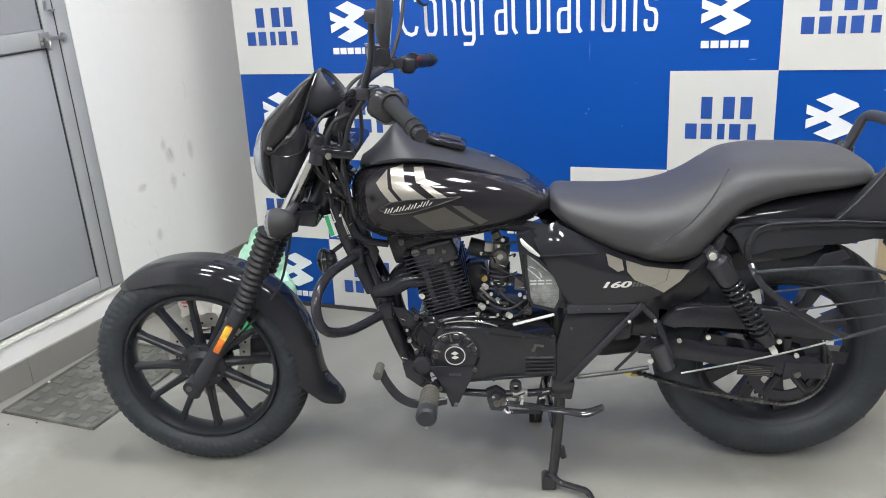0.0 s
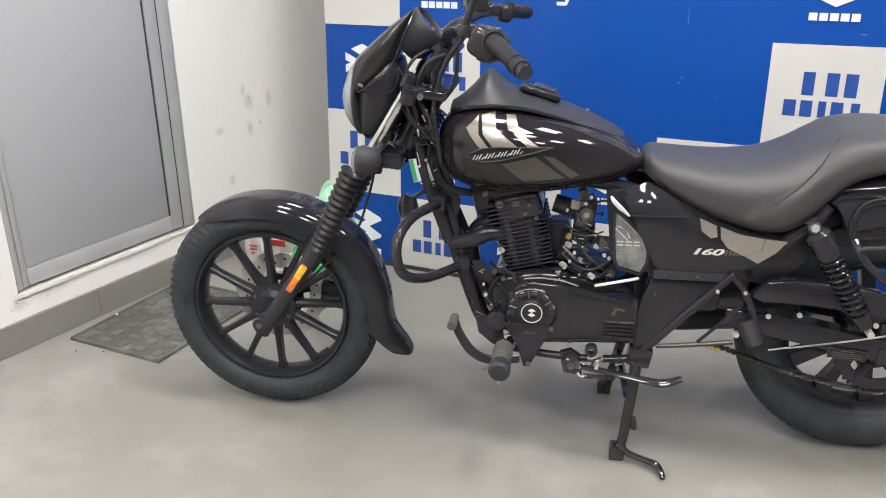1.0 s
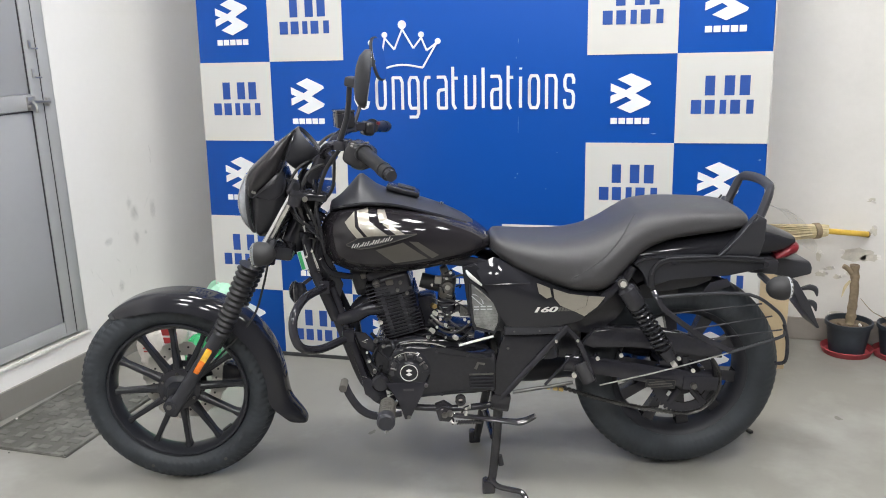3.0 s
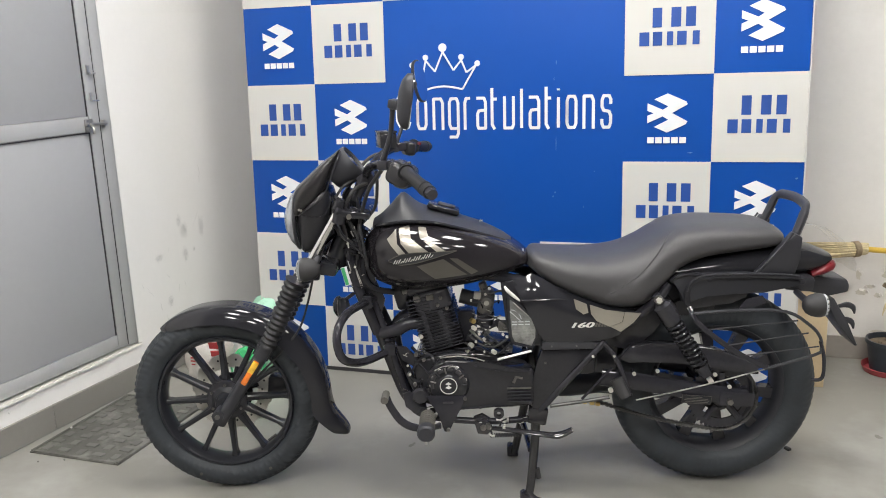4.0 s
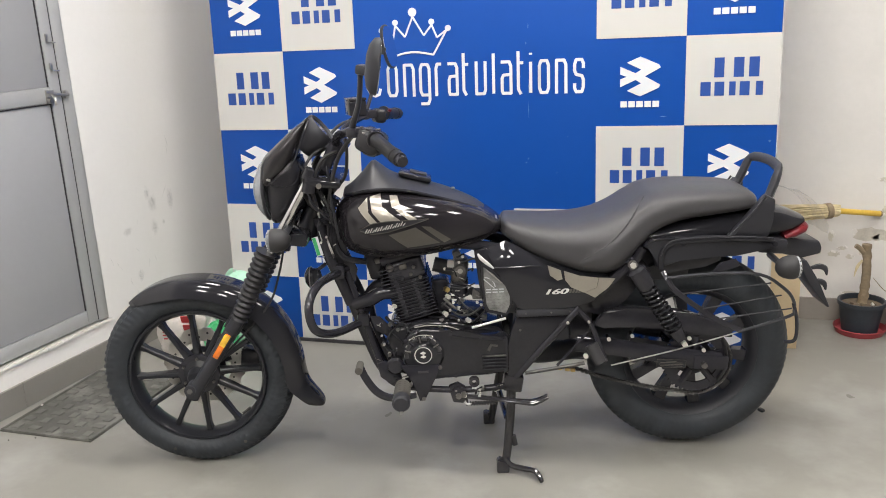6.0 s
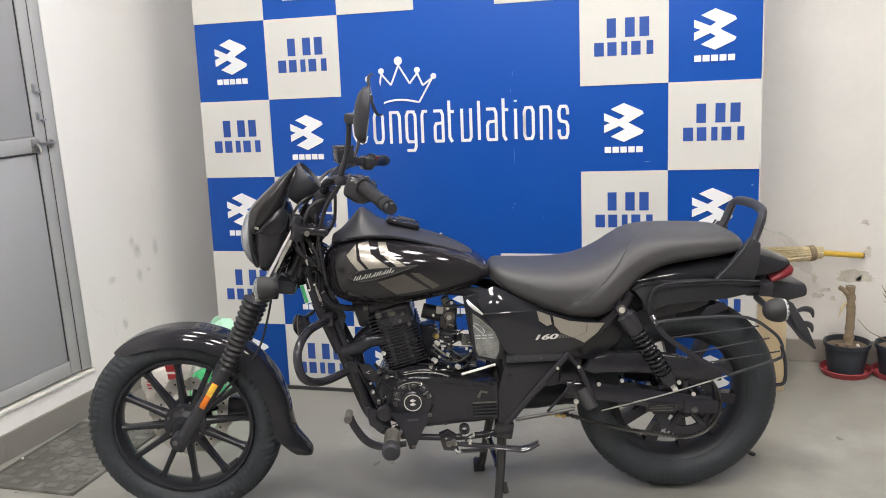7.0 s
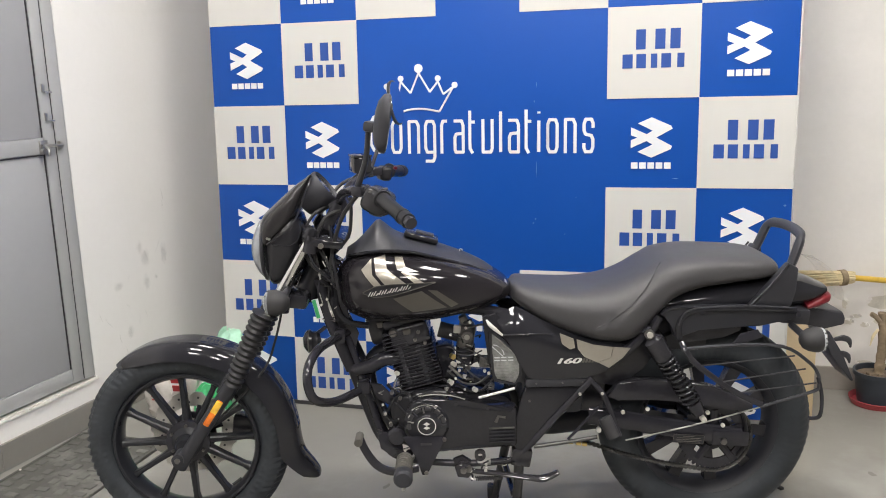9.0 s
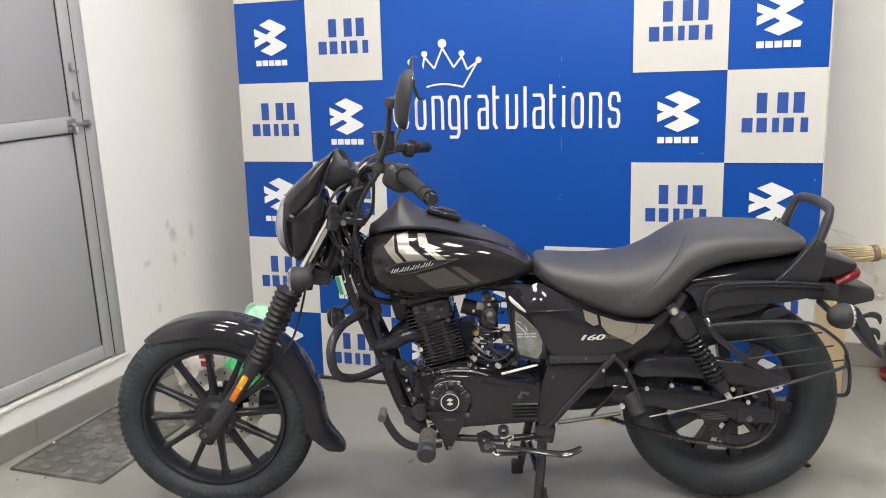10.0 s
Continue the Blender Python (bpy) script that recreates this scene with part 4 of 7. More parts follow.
def build_bars():
    pts = [(0.575, -0.24, 1.014), (0.53, -0.19, 1.018), (0.487, -0.11, 1.000), (0.470, -0.05, 0.972), (0.468, 0, 0.968), (0.470, 0.05, 0.972), (0.487, 0.11, 1.000), (0.53, 0.19, 1.018), (0.575, 0.24, 1.014)]
    bar = part("handlebar", tube(pts, 0.0125, 12), M_FRAME, BIKE, "black pulled-back handlebar")
    part("bar_clamp", box((0.468, 0, 0.958), (0.05, 0.12, 0.045), (0, -30, 0), 0.008), M_FRAME, bar)
    for s in (-1, 1):
        riser = part("riser", rod((0.43, s * 0.05, 0.90), (0.466, s * 0.05, 0.966), 0.017, 12), M_FRAME, bar)
        a, b = (Vector((0.598, -0.275, 1.006)), Vector((0.664, -0.405, 0.974))) if s < 0 else (Vector((0.582, 0.275, 1.012)), Vector((0.618, 0.385, 0.998)))
        grip = part("grip", tube([a, a.lerp(b, 0.5), b], [0.0185, 0.0165, 0.0178], n=18, steps=4), M_GAITER, bar, "black rubber grip")
        part("bar_end", rod(b, b + (b - a).normalized() * 0.016, 0.0150, 18, r2=0.0135), M_FRAME, grip)
        for k in (0.0, 0.80):
            c = a.lerp(b, k)
            d = (b - a).normalized() * 0.004
            part("grip_ring", rod(c - d, c + d, 0.0225 if k == 0 else (0.0188 if k == 0.80 else 0.0178), 18), M_GAITER, grip)
        sw = part("switch_housing", box((0.586, -0.245, 0.998) if s < 0 else (0.570, 0.235, 1.010), (0.070, 0.066, 0.062) if s < 0 else (0.036, 0.055, 0.044), (0, 25 if s < 0 else 10, s * 25), 0.018 if s < 0 else 0.012, segs=3), M_SHELL, bar, "black switch housing")
        part("switch_button", box((0.603, s * 0.236, 1.024), (0.008, 0.018, 0.008), (0, 12, s * 25), 0.002), M_RED if s > 0 else M_PEG, sw)
        if s < 0:
            for px, py, pz, w, m in ((0.600, -0.262, 1.024, 0.012, M_GLOSS), (0.585, -0.276, 1.012, 0.010, M_PEG), (0.612, -0.250, 1.004, 0.011, M_GLOSS), (0.570, -0.268, 1.022, 0.008, M_CARB)):
                part("switch_button", box((px, py, pz), (w, w, 0.008), (20, 20, -25), 0.002), m, sw)
            part("housing_seam", tube([(0.566, -0.285, 0.975), (0.590, -0.283, 0.967), (0.618, -0.272, 0.985), (0.622, -0.262, 1.010)], 0.0014, 6), M_GASKET, sw)
        part("lever_perch", box((0.543, s * 0.212, 1.020), (0.032, 0.05, 0.026), (0, 0, s * 25), 0.006), M_FRAME, bar)
        off = Vector((-0.014, -s * 0.055, -0.006))
        part("lever", tube([a + off, a.lerp(b, 0.5) + off, b + off], [0.007, 0.0055, 0.006], n=8, flat=(1.0, 0.7)), M_FRAME, bar, "black hand lever")
    res = part("brake_reservoir", box((0.505, 0.185, 1.043), (0.052, 0.07, 0.046), (0, 0, 20), 0.006), M_GLOSS, bar, "black brake fluid reservoir")
    part("reservoir_cap", box((0.505, 0.185, 1.069), (0.054, 0.072, 0.008), (0, 0, 20), 0.003), M_GLOSS, res)
    # boot over the clutch cable and the looms at the steering head
    for pts, r in (([(0.530, -0.20, 1.005), (0.485, -0.15, 0.945), (0.452, -0.10, 0.86), (0.435, -0.07, 0.78)], 0.0055),
                   ([(0.51, -0.16, 0.995), (0.505, -0.12, 0.945), (0.492, -0.09, 0.885), (0.455, -0.07, 0.84)], 0.0045),
                   ([(0.54, 0.19, 1.01), (0.46, 0.11, 1.0), (0.40, 0.05, 0.92), (0.37, 0.0, 0.84)], 0.005),
                   ([(0.47, -0.06, 0.95), (0.43, -0.085, 0.93), (0.40, -0.085, 0.86), (0.40, -0.06, 0.80)], 0.005),
                   ([(0.44, -0.03, 0.96), (0.40, -0.07, 0.94), (0.37, -0.07, 0.88), (0.38, -0.05, 0.80)], 0.004),
                   ([(0.36, -0.06, 0.86), (0.39, -0.08, 0.81), (0.44, -0.07, 0.76), (0.47, -0.05, 0.70)], 0.006)):
        part("cable", tube(pts, r, 8), M_RUBBER, bar)
    rnd = random.Random(21)
    for k in range(6):
        a = Vector((rnd.uniform(0.36, 0.44), rnd.uniform(-0.10, -0.04), rnd.uniform(0.86, 0.93)))
        b = Vector((rnd.uniform(0.40, 0.50), rnd.uniform(-0.09, -0.03), rnd.uniform(0.68, 0.76)))
        mid = a.lerp(b, 0.5) + Vector((rnd.uniform(-0.03, 0.03), rnd.uniform(-0.03, 0.0), 0))
        part("cable", tube([a, mid, b], rnd.uniform(0.0028, 0.0055), 8), M_GLOSS if k % 3 else M_RUBBER, bar)
    # short chrome bits added as glints among the cables
    for k in range(7):
        p = Vector((rnd.uniform(0.37, 0.47), rnd.uniform(-0.10, -0.07), rnd.uniform(0.72, 0.90)))
        part("glint_pin", tube([p, p + Vector((rnd.uniform(-0.006, 0.012), 0, -rnd.uniform(0.012, 0.03)))], 0.0026, 6, 1), M_CHROME, bar)
    # ribbed hose at the steering head
    rings, a, b = [], Vector((0.457, -0.066, 0.824)), Vector((0.418, -0.068, 0.758))
    d = (b - a).normalized()
    s = d.cross(Vector((0, 1, 0))).normalized()
    for i in range(41):
        t = i / 40
        r = 0.0165 + 0.003 * math.cos(2 * math.pi * t * 7)
        rings.append([a.lerp(b, t) + r * (s * math.cos(q) + Vector((0, 1, 0)) * math.sin(q)) for q in (2 * math.pi * w / 14 for w in range(14))])
    part("ribbed_boot", loft(rings), M_GLOSS, bar, "gloss black ribbed boot")


build_bars()


def build_mirror(sign, turn, deep=1.0, rise=0.0, back=0.0, tilt=9):
    base = Vector((0.534, sign * 0.215, 1.028))
    elbow = Vector((0.574, sign * 0.285, 1.176))
    elbow.z += rise
    head = Vector((0.616 + back, sign * 0.335, 1.187 + rise))
    stalk = part("mirror", tube([base, Vector((0.560, sign * 0.242, base.z + 0.068 + rise * 0.4)), elbow], [0.0085, 0.007, 0.0065] if sign < 0 else [0.006, 0.005, 0.005], n=10, steps=6), M_SATIN, BIKE, "black rear-view mirror on a tall stalk")
    part("mirror_knuckle", box(elbow.lerp(head, 0.22), (0.034, 0.034, 0.024), (0, 10, sign * 20), 0.006), M_SATIN, stalk)
    part("mirror_arm", rod(elbow, head, 0.008, 10), M_SATIN, stalk)
    place = pose(*head, 0, tilt, turn)

    def oval(x, sy, sz, n=32):
        return [place @ Vector((x, sy * math.copysign(abs(math.cos(a)) ** 0.8, math.cos(a)), sz * math.copysign(abs(math.sin(a)) ** 0.8, math.sin(a)))) for a in (2 * math.pi * i / n for i in range(n))]
    part("mirror_shell", loft([oval(-0.024 * deep, 0.02, 0.028), oval(-0.019 * deep, 0.038, 0.050), oval(-0.008 * deep, 0.052, 0.066), oval(0.004, 0.054, 0.068), oval(0.006, 0.051, 0.065)]), M_MATTE, stalk, "matte black mirror shell", 50)
    part("mirror_glass", loft([oval(0.0062, 0.049, 0.063), oval(0.0075, 0.049, 0.063)]), M_MIRROR, stalk, "mirror glass", 50)


build_mirror(-1, 8)
build_mirror(1, -16, 0.25, 0.024, -0.012, -9)


# tank, seat and panels ------------------------------------------------
TANK = smooth_table([(0.448, 0.775, 0.715, 0.030), (0.470, 0.812, 0.672, 0.085), (0.52, 0.838, 0.650, 0.128), (0.60, 0.842, 0.642, 0.152), (0.69, 0.832, 0.645, 0.155),
                     (0.78, 0.808, 0.658, 0.138), (0.86, 0.772, 0.676, 0.104), (0.905, 0.742, 0.692, 0.066), (0.922, 0.726, 0.702, 0.030)], 44)
SEAT = smooth_table([(0.918, 0.728, 0.690, 0.050), (0.935, 0.737, 0.676, 0.092), (0.98, 0.732, 0.640, 0.120), (1.05, 0.726, 0.602, 0.142), (1.12, 0.725, 0.577, 0.156), (1.19, 0.736, 0.565, 0.160),
                     (1.245, 0.759, 0.578, 0.158), (1.29, 0.785, 0.628, 0.152), (1.335, 0.801, 0.678, 0.148), (1.40, 0.808, 0.708, 0.145), (1.48, 0.807, 0.720, 0.138), (1.56, 0.802, 0.728, 0.130),
                     (1.600, 0.794, 0.734, 0.116), (1.622, 0.781, 0.739, 0.092), (1.632, 0.768, 0.745, 0.050)], 150)


def tank_side(x, z):
    return body_side(TANK, x, z, 2.9, 2.6)


def seat_side(x, z):
    return body_side(SEAT, x, z, 3.3, 2.25)


def build_tank():
    tank = part("fuel_tank", loft([body_ring(x, t, b, h, 56, 2.9, 2.6) for x, t, b, h in TANK]), M_TANK, BIKE, "gloss black teardrop fuel tank with grey-gold stripes", 50)
    # matte saddle cover over the tank's top, rising to a crest at its front
    table = [(0.478, 0.838, 0.826, 0.050), (0.500, 0.852, 0.834, 0.076), (0.530, 0.880, 0.841, 0.086), (0.552, 0.904, 0.844, 0.090), (0.566, 0.913, 0.846, 0.092), (0.585, 0.899, 0.847, 0.094), (0.61, 0.879, 0.846, 0.096), (0.650, 0.862, 0.842, 0.096),
             (0.70, 0.848, 0.830, 0.093), (0.78, 0.820, 0.804, 0.078), (0.84, 0.792, 0.780, 0.054), (0.872, 0.770, 0.764, 0.022)]
    rows = smooth_table(table, 40)
    rings = []
    rows = [(x, t, b, max(h, tank_side(x, b) + 0.002) if 0.50 < x < 0.86 else h) for x, t, b, h in rows]
    for x, t, b, h in rows:
        ring = []
        for i in range(25):
            f = -1 + 2 * i / 24
            ring.append((x, h * f, b + (t - b) * (1 - abs(f) ** 1.7)))
        ring += [(x, h * 0.97 * f, b - 0.012) for f in (0.9, 0.3, -0.3, -0.9)]
        rings.append(ring)
    cover = part("tank_cover", loft(rings), M_SATIN, tank, "satin black plastic tank cover", 45)
    part("cover_lip", tube([(x, -h - 0.002, b - 0.003) for x, t, b, h in rows[1::3]], 0.0045, 8), M_GLOSS, tank)
    part("fuel_cap", box((0.680, 0.0, 0.862), (0.095, 0.07, 0.016), (0, 17, 0), 0.007), M_GLOSS, tank, "gloss black fuel cap")
    part("cap_lock", box((0.690, 0.0, 0.870), (0.05, 0.03, 0.006), (0, 17, 0), 0.003), M_SATIN, tank)
    part("cover_screw", lathe([(0.0001, 0.006), (0.006, 0.004), (0.007, 0)], (0.786, -0.012, 0.822), "z", 12, closed=False), M_CHROME, tank)
    part("tank_rear_bolt", rod((0.902, -0.05, 0.734), (0.902, -0.03, 0.738), 0.006, 8), M_STEEL, tank)
    for quad, m in ((((0.524, 0.800), (0.550, 0.826), (0.553, 0.789), (0.534, 0.785)), M_GOLD),
                    (((0.534, 0.785), (0.553, 0.789), (0.577, 0.762), (0.556, 0.760)), M_GOLD),
                    (((0.557, 0.827), (0.586, 0.833), (0.592, 0.803), (0.563, 0.790)), M_GOLD),
                    (((0.563, 0.790), (0.592, 0.803), (0.643, 0.766), (0.588, 0.762)), M_GOLD),
                    (((0.611, 0.829), (0.632, 0.828), (0.640, 0.808), (0.618, 0.802)), M_GOLD),
                    (((0.618, 0.802), (0.640, 0.808), (0.674, 0.796), (0.640, 0.795)), M_SILVER),
                    (((0.627, 0.797), (0.646, 0.796), (0.688, 0.768), (0.664, 0.767)), M_GOLD),
                    (((0.606, 0.729), (0.680, 0.748), (0.745, 0.699), (0.655, 0.690)), M_DARKGOLD),
                    (((0.696, 0.750), (0.720, 0.747), (0.775, 0.706), (0.756, 0.698)), M_DARKGOLD)):
        part("stripe", decal(quad, tank_side, 0.0014, 12), m, tank, "grey-gold painted stripe", 60)
    # badge: dark leaf-shaped plate with slanted silver strokes
    bm = bmesh.new()
    top, bot = [], []
    for i in range(25):
        t = i / 24
        x = 0.527 + 0.19 * t
        zc = 0.741 + 0.028 * t
        h = 0.0145 * max(0.04, min(1, 5 * (t + 0.02), 1.6 * (1.02 - t)))
        top.append(bm.verts.new((x, -(tank_side(x, zc + h) + 0.004), zc + h)))
        bot.append(bm.verts.new((x, -(tank_side(x, zc - h) + 0.004), zc - h)))
    for i in range(24):
        bm.faces.new((bot[i], bot[i + 1], top[i + 1], top[i]))
    bmesh.ops.solidify(bm, geom=bm.faces[:], thickness=0.004)
    badge = part("badge", bm, M_SATIN, tank, "black leaf-shaped badge with silver strokes", 50)
    rim = []
    for i in range(25):
        t = i / 24
        x, zc, h = 0.527 + 0.19 * t, 0.741 + 0.028 * t, 0.0150 * max(0.04, min(1, 5 * (t + 0.02), 1.6 * (1.02 - t)))
        rim.append((x, zc, h))
    loop = [(x, zc + h) for x, zc, h in rim] + [(x, zc - h) for x, zc, h in rim[::-1]]
    part("badge_rim", tube([(x, -(tank_side(x, z) + 0.0046), z) for x, z in loop], 0.0011, 6, 1, closed=True), M_PEG, badge)
    for i in range(8):
        x = 0.540 + 0.0140 * i
        z = 0.7395 + 0.0029 * i
        for dx, w, lo, hi in ((0, 0.0028, -0.006, 0.0065), (0.0066, 0.0026, -0.0055, 0.006 - 0.004 * (i % 2))):
            q = [(x + dx, z + lo), (x + dx + w, z + lo), (x + dx + w + 0.007, z + hi), (x + dx + 0.007, z + hi)]
            part("bar", decal(q, tank_side, 0.0056, 2), M_SILVER, badge, smooth=0)
    # lower seam
    part("tank_seam", tube([(x, -(tank_side(x, b + 0.010)) - 0.001, b + 0.010) for x, t, b, h in TANK[3:-4:4]], 0.003, 6), M_TANK, tank)


build_tank()


SEAM = [(0.625, 1.118), (0.636, 1.135), (0.646, 1.156), (0.670, 1.192), (0.691, 1.221), (0.728, 1.256), (0.758, 1.280), (0.790, 1.312), (0.85, 1.335)]


def seat_swell(x, z):
    """How far the pillion part stands proud behind the slanted seam."""
    f = min(1, max(0, (x - lerp_table(SEAM, z)[0] + 0.004) / 0.020))
    return 0.045 * f * f * (3 - 2 * f) * min(1, max(0, (1.58 - x) / 0.2))


def build_seat():
    rings = []
    for x, t, b, h in SEAT:
        ring = []
        for px, py, pz in body_ring(x, t, b, h, 72, 3.3, 2.25):
            k = seat_swell(px, pz)
            ring.append((px, py * (1 + k), pz + (0.06 * k if pz > t - 0.03 else 0)))
        rings.append(ring)
    seat = part("seat", loft(rings), M_SEAT, BIKE, "stepped black leatherette dual seat", 60)
    line = []
    for z, x in SEAM[1:-1]:
        line.append((x - 0.002, -seat_side(x, z) * (1 + seat_swell(x - 0.002, z)) - 0.0013, z))
    part("seat_seam", tube(curve_points(line, 4), 0.0017, 6, 1), M_GASKET, seat)
    part("seat_base", loft([body_ring(x, b + 0.024, b + 0.004, h * 0.60, 24) for x, t, b, h in SEAT[2:-8:3]]), M_GASKET, seat)


build_seat()


def plate(name, pts, y, thick, material, parent, label="", bevel=0.004, both=True):
    """A shaped side plate, with its twin on the far side."""
    ob = part(name, prism(pts, -y, -y + thick, bevel), material, parent, label)
    if both:
        part(name, prism(pts, y - thick, y, bevel), material, parent, label)
    return ob


def build_side_panels():
    # gloss upper panel, bulged outwards
    top = [(0.868, 0.668), (0.925, 0.690), (0.985, 0.655), (1.035, 0.628), (1.12, 0.595), (1.19, 0.585), (1.225, 0.570)]
    bot = [(0.952, 0.500), (0.965, 0.494), (1.00, 0.492), (1.05, 0.492), (1.12, 0.494), (1.165, 0.512), (1.205, 0.545)]
    for sgn in (-1, 1):
        rows = []
        for (xa, za), (xb, zb) in zip(top, bot):
            row = []
            for i in range(9):
                t = i / 8
                x, z = xa + (xb - xa) * t, za + (zb - za) * t
                row.append(Vector((x, sgn * (0.149 - (0.032 * (1 - t / 0.45) ** 2 if t < 0.45 else 0.010 * ((t - 0.45) / 0.55) ** 2)), z)))
            rows.append(row)
        bm = bmesh.new()
        vs = [[bm.verts.new(p) for p in r] for r in rows]
        for a, b in zip(vs, vs[1:]):
            for i in range(8):
                bm.faces.new((a[i], a[i + 1], b[i + 1], b[i]))
        bmesh.ops.subdivide_edges(bm, edges=bm.edges[:], cuts=1, use_grid_fill=True, smooth=0.6)
        bmesh.ops.solidify(bm, geom=bm.faces[:], thickness=0.003)
        pan = part("side_panel", bm, M_GLOSS, BIKE, "gloss black side panel", 50)
        if sgn < 0:
            for q, m in (([(1.036, 0.622), (1.072, 0.606), (1.0765, 0.581), (1.063, 0.577), (1.042, 0.593)], M_GOLD),
                         ([(1.0805, 0.604), (1.124, 0.588), (1.176, 0.580), (1.170, 0.552), (1.136, 0.539), (1.100, 0.556), (1.084, 0.577)], M_GOLD),
                         ([(1.1775, 0.580), (1.222, 0.576), (1.202, 0.550), (1.166, 0.523), (1.138, 0.5385), (1.1715, 0.5515)], M_GOLD)):
                part("stripe", prism(q, -0.1515, -0.1490), m, pan, "grey-gold painted stripe", 0)
            bm = bmesh.new()
            for k in range(4):
                me = lettering("160", 0.0, 0.0215, 0.30)
                for v in me.vertices:
                    v.co = Vector((1.0205 + 0.0012 * k + v.co.x * 2.05, -0.1514 - 0.0002 * k - v.co.z, 0.5385 + v.co.y))
                bm.from_mesh(me)
            part("number_lettering", bm, M_SILVER, pan, "white number lettering", 0)
            for k in range(5):
                x = 1.094 + 0.0085 * k
                part("bar", prism([(x, 0.5395), (x + 0.006, 0.5395), (x + 0.010, 0.551), (x + 0.004, 0.551)], -0.1512, -0.1495), M_PEG, pan, smooth=0)
            part("panel_lip", tube([(0.888, -0.150, 0.620), (0.95, -0.1500, 0.6215), (1.017, -0.1475, 0.621)], 0.0024, 8), M_GLOSS, pan)
    # clear trim window ahead of it, in a chromed surround
    tri = [(0.855, 0.627), (0.864, 0.625), (0.890, 0.604), (0.923, 0.567), (0.935, 0.535), (0.934, 0.508), (0.920, 0.480), (0.870, 0.494), (0.861, 0.512), (0.856, 0.575)]
    win = plate("trim_window", tri, 0.140, 0.012, M_TRIM, BIKE, "clear ribbed trim window in a gloss surround", 0.004, both=False)
    part("surround", tube([(x, -0.140, z) for x, z in tri + tri[:1]], 0.0045, 8, 1), M_GLOSS, win)
    part("window_frame", prism([(0.836, 0.664), (0.872, 0.672), (0.952, 0.600), (0.952, 0.478), (0.862, 0.484), (0.850, 0.54)], -0.126, -0.10, 0.003), M_GLOSS, win)
    for k in range(5):
        part("rib", box((0.897, -0.1405, 0.500 + 0.0085 * k), (0.060, 0.002, 0.0016), (0, -1, 0)), M_TRIM, win)
    for z in (0.557, 0.549):
        for x, w in ((0.872, 0.014), (0.890, 0.014), (0.908, 0.014)):
            part("rib", box((x, -0.1412, z), (w, 0.003, 0.0024), (0, 1, 0)), M_LENS, win)
    for k, (w, m) in enumerate(((0.060, M_CHROME), (0.046, M_TRIM), (0.040, M_LENS), (0.024, M_TRIM))):
        part("rib", box((0.890 - 0.008 * k, -0.1408, 0.594 - 0.010 * k), (w, 0.003, 0.0024), (0, 44, 0)), m, win)
    for r, m in ((0.030, M_LENS), (0.022, M_TRIM)):
        part("rib", tube([(0.861 + r * math.cos(a), -0.1405, 0.562 + r * math.sin(a)) for a in (radians(4 + 14 * i) for i in range(7))], 0.0014, 6, 1), m, win)
    for k in range(4):
        part("rib", box((0.878 + 0.014 * k, -0.1403, 0.520), (0.0014, 0.002, 0.044), (0, -4, 0)), M_TRIM, win)
    # silver lamp highlight painted on the chamfer leaning back along the panel's front edge
    part("highlight_strip", tube([(0.846, -0.140, 0.661), (0.853, -0.146, 0.651), (0.868, -0.149, 0.637), (0.888, -0.150, 0.620)], [0.0022, 0.0050, 0.0052, 0.0022], 10, 5, flat=(1.0, 0.5)), M_SILVER, win, "chamfered edge in silver as a painted lamp highlight")
    # satin band with screws, and the lower cover
    band = plate("panel_band", [(0.948, 0.494), (1.118, 0.490), (1.112, 0.470), (0.948, 0.470)], 0.142, 0.02, M_SATIN, BIKE, "satin black band with screws", both=False)
    for x in (0.975, 1.045, 1.098):
        part("screw", bolt((x, -0.142, 0.482), 0.003, 0.002), M_CARB, band)
    low = plate("lower_cover", [(0.946, 0.468), (1.108, 0.468), (1.04, 0.398), (0.952, 0.285), (0.918, 0.278), (0.914, 0.36), (0.938, 0.44)], 0.132, 0.03, M_CASE, BIKE, "black lower side cover", 0.006)
    part("cover_screw", bolt((0.958, -0.132, 0.43), 0.004, 0.003), M_CARB, low)
    # battery and airbox block between the panels
    part("airbox", box((1.02, 0, 0.51), (0.17, 0.235, 0.26), bevel=0.02), M_SATIN, BIKE)
    part("battery_box", box((1.125, 0.03, 0.415), (0.11, 0.14, 0.12), (0, 4, 0), 0.012), M_ENGINE, BIKE)
    part("subframe_cover", box((1.27, 0, 0.585), (0.36, 0.15, 0.10), bevel=0.02), M_SATIN, BIKE)


build_side_panels()


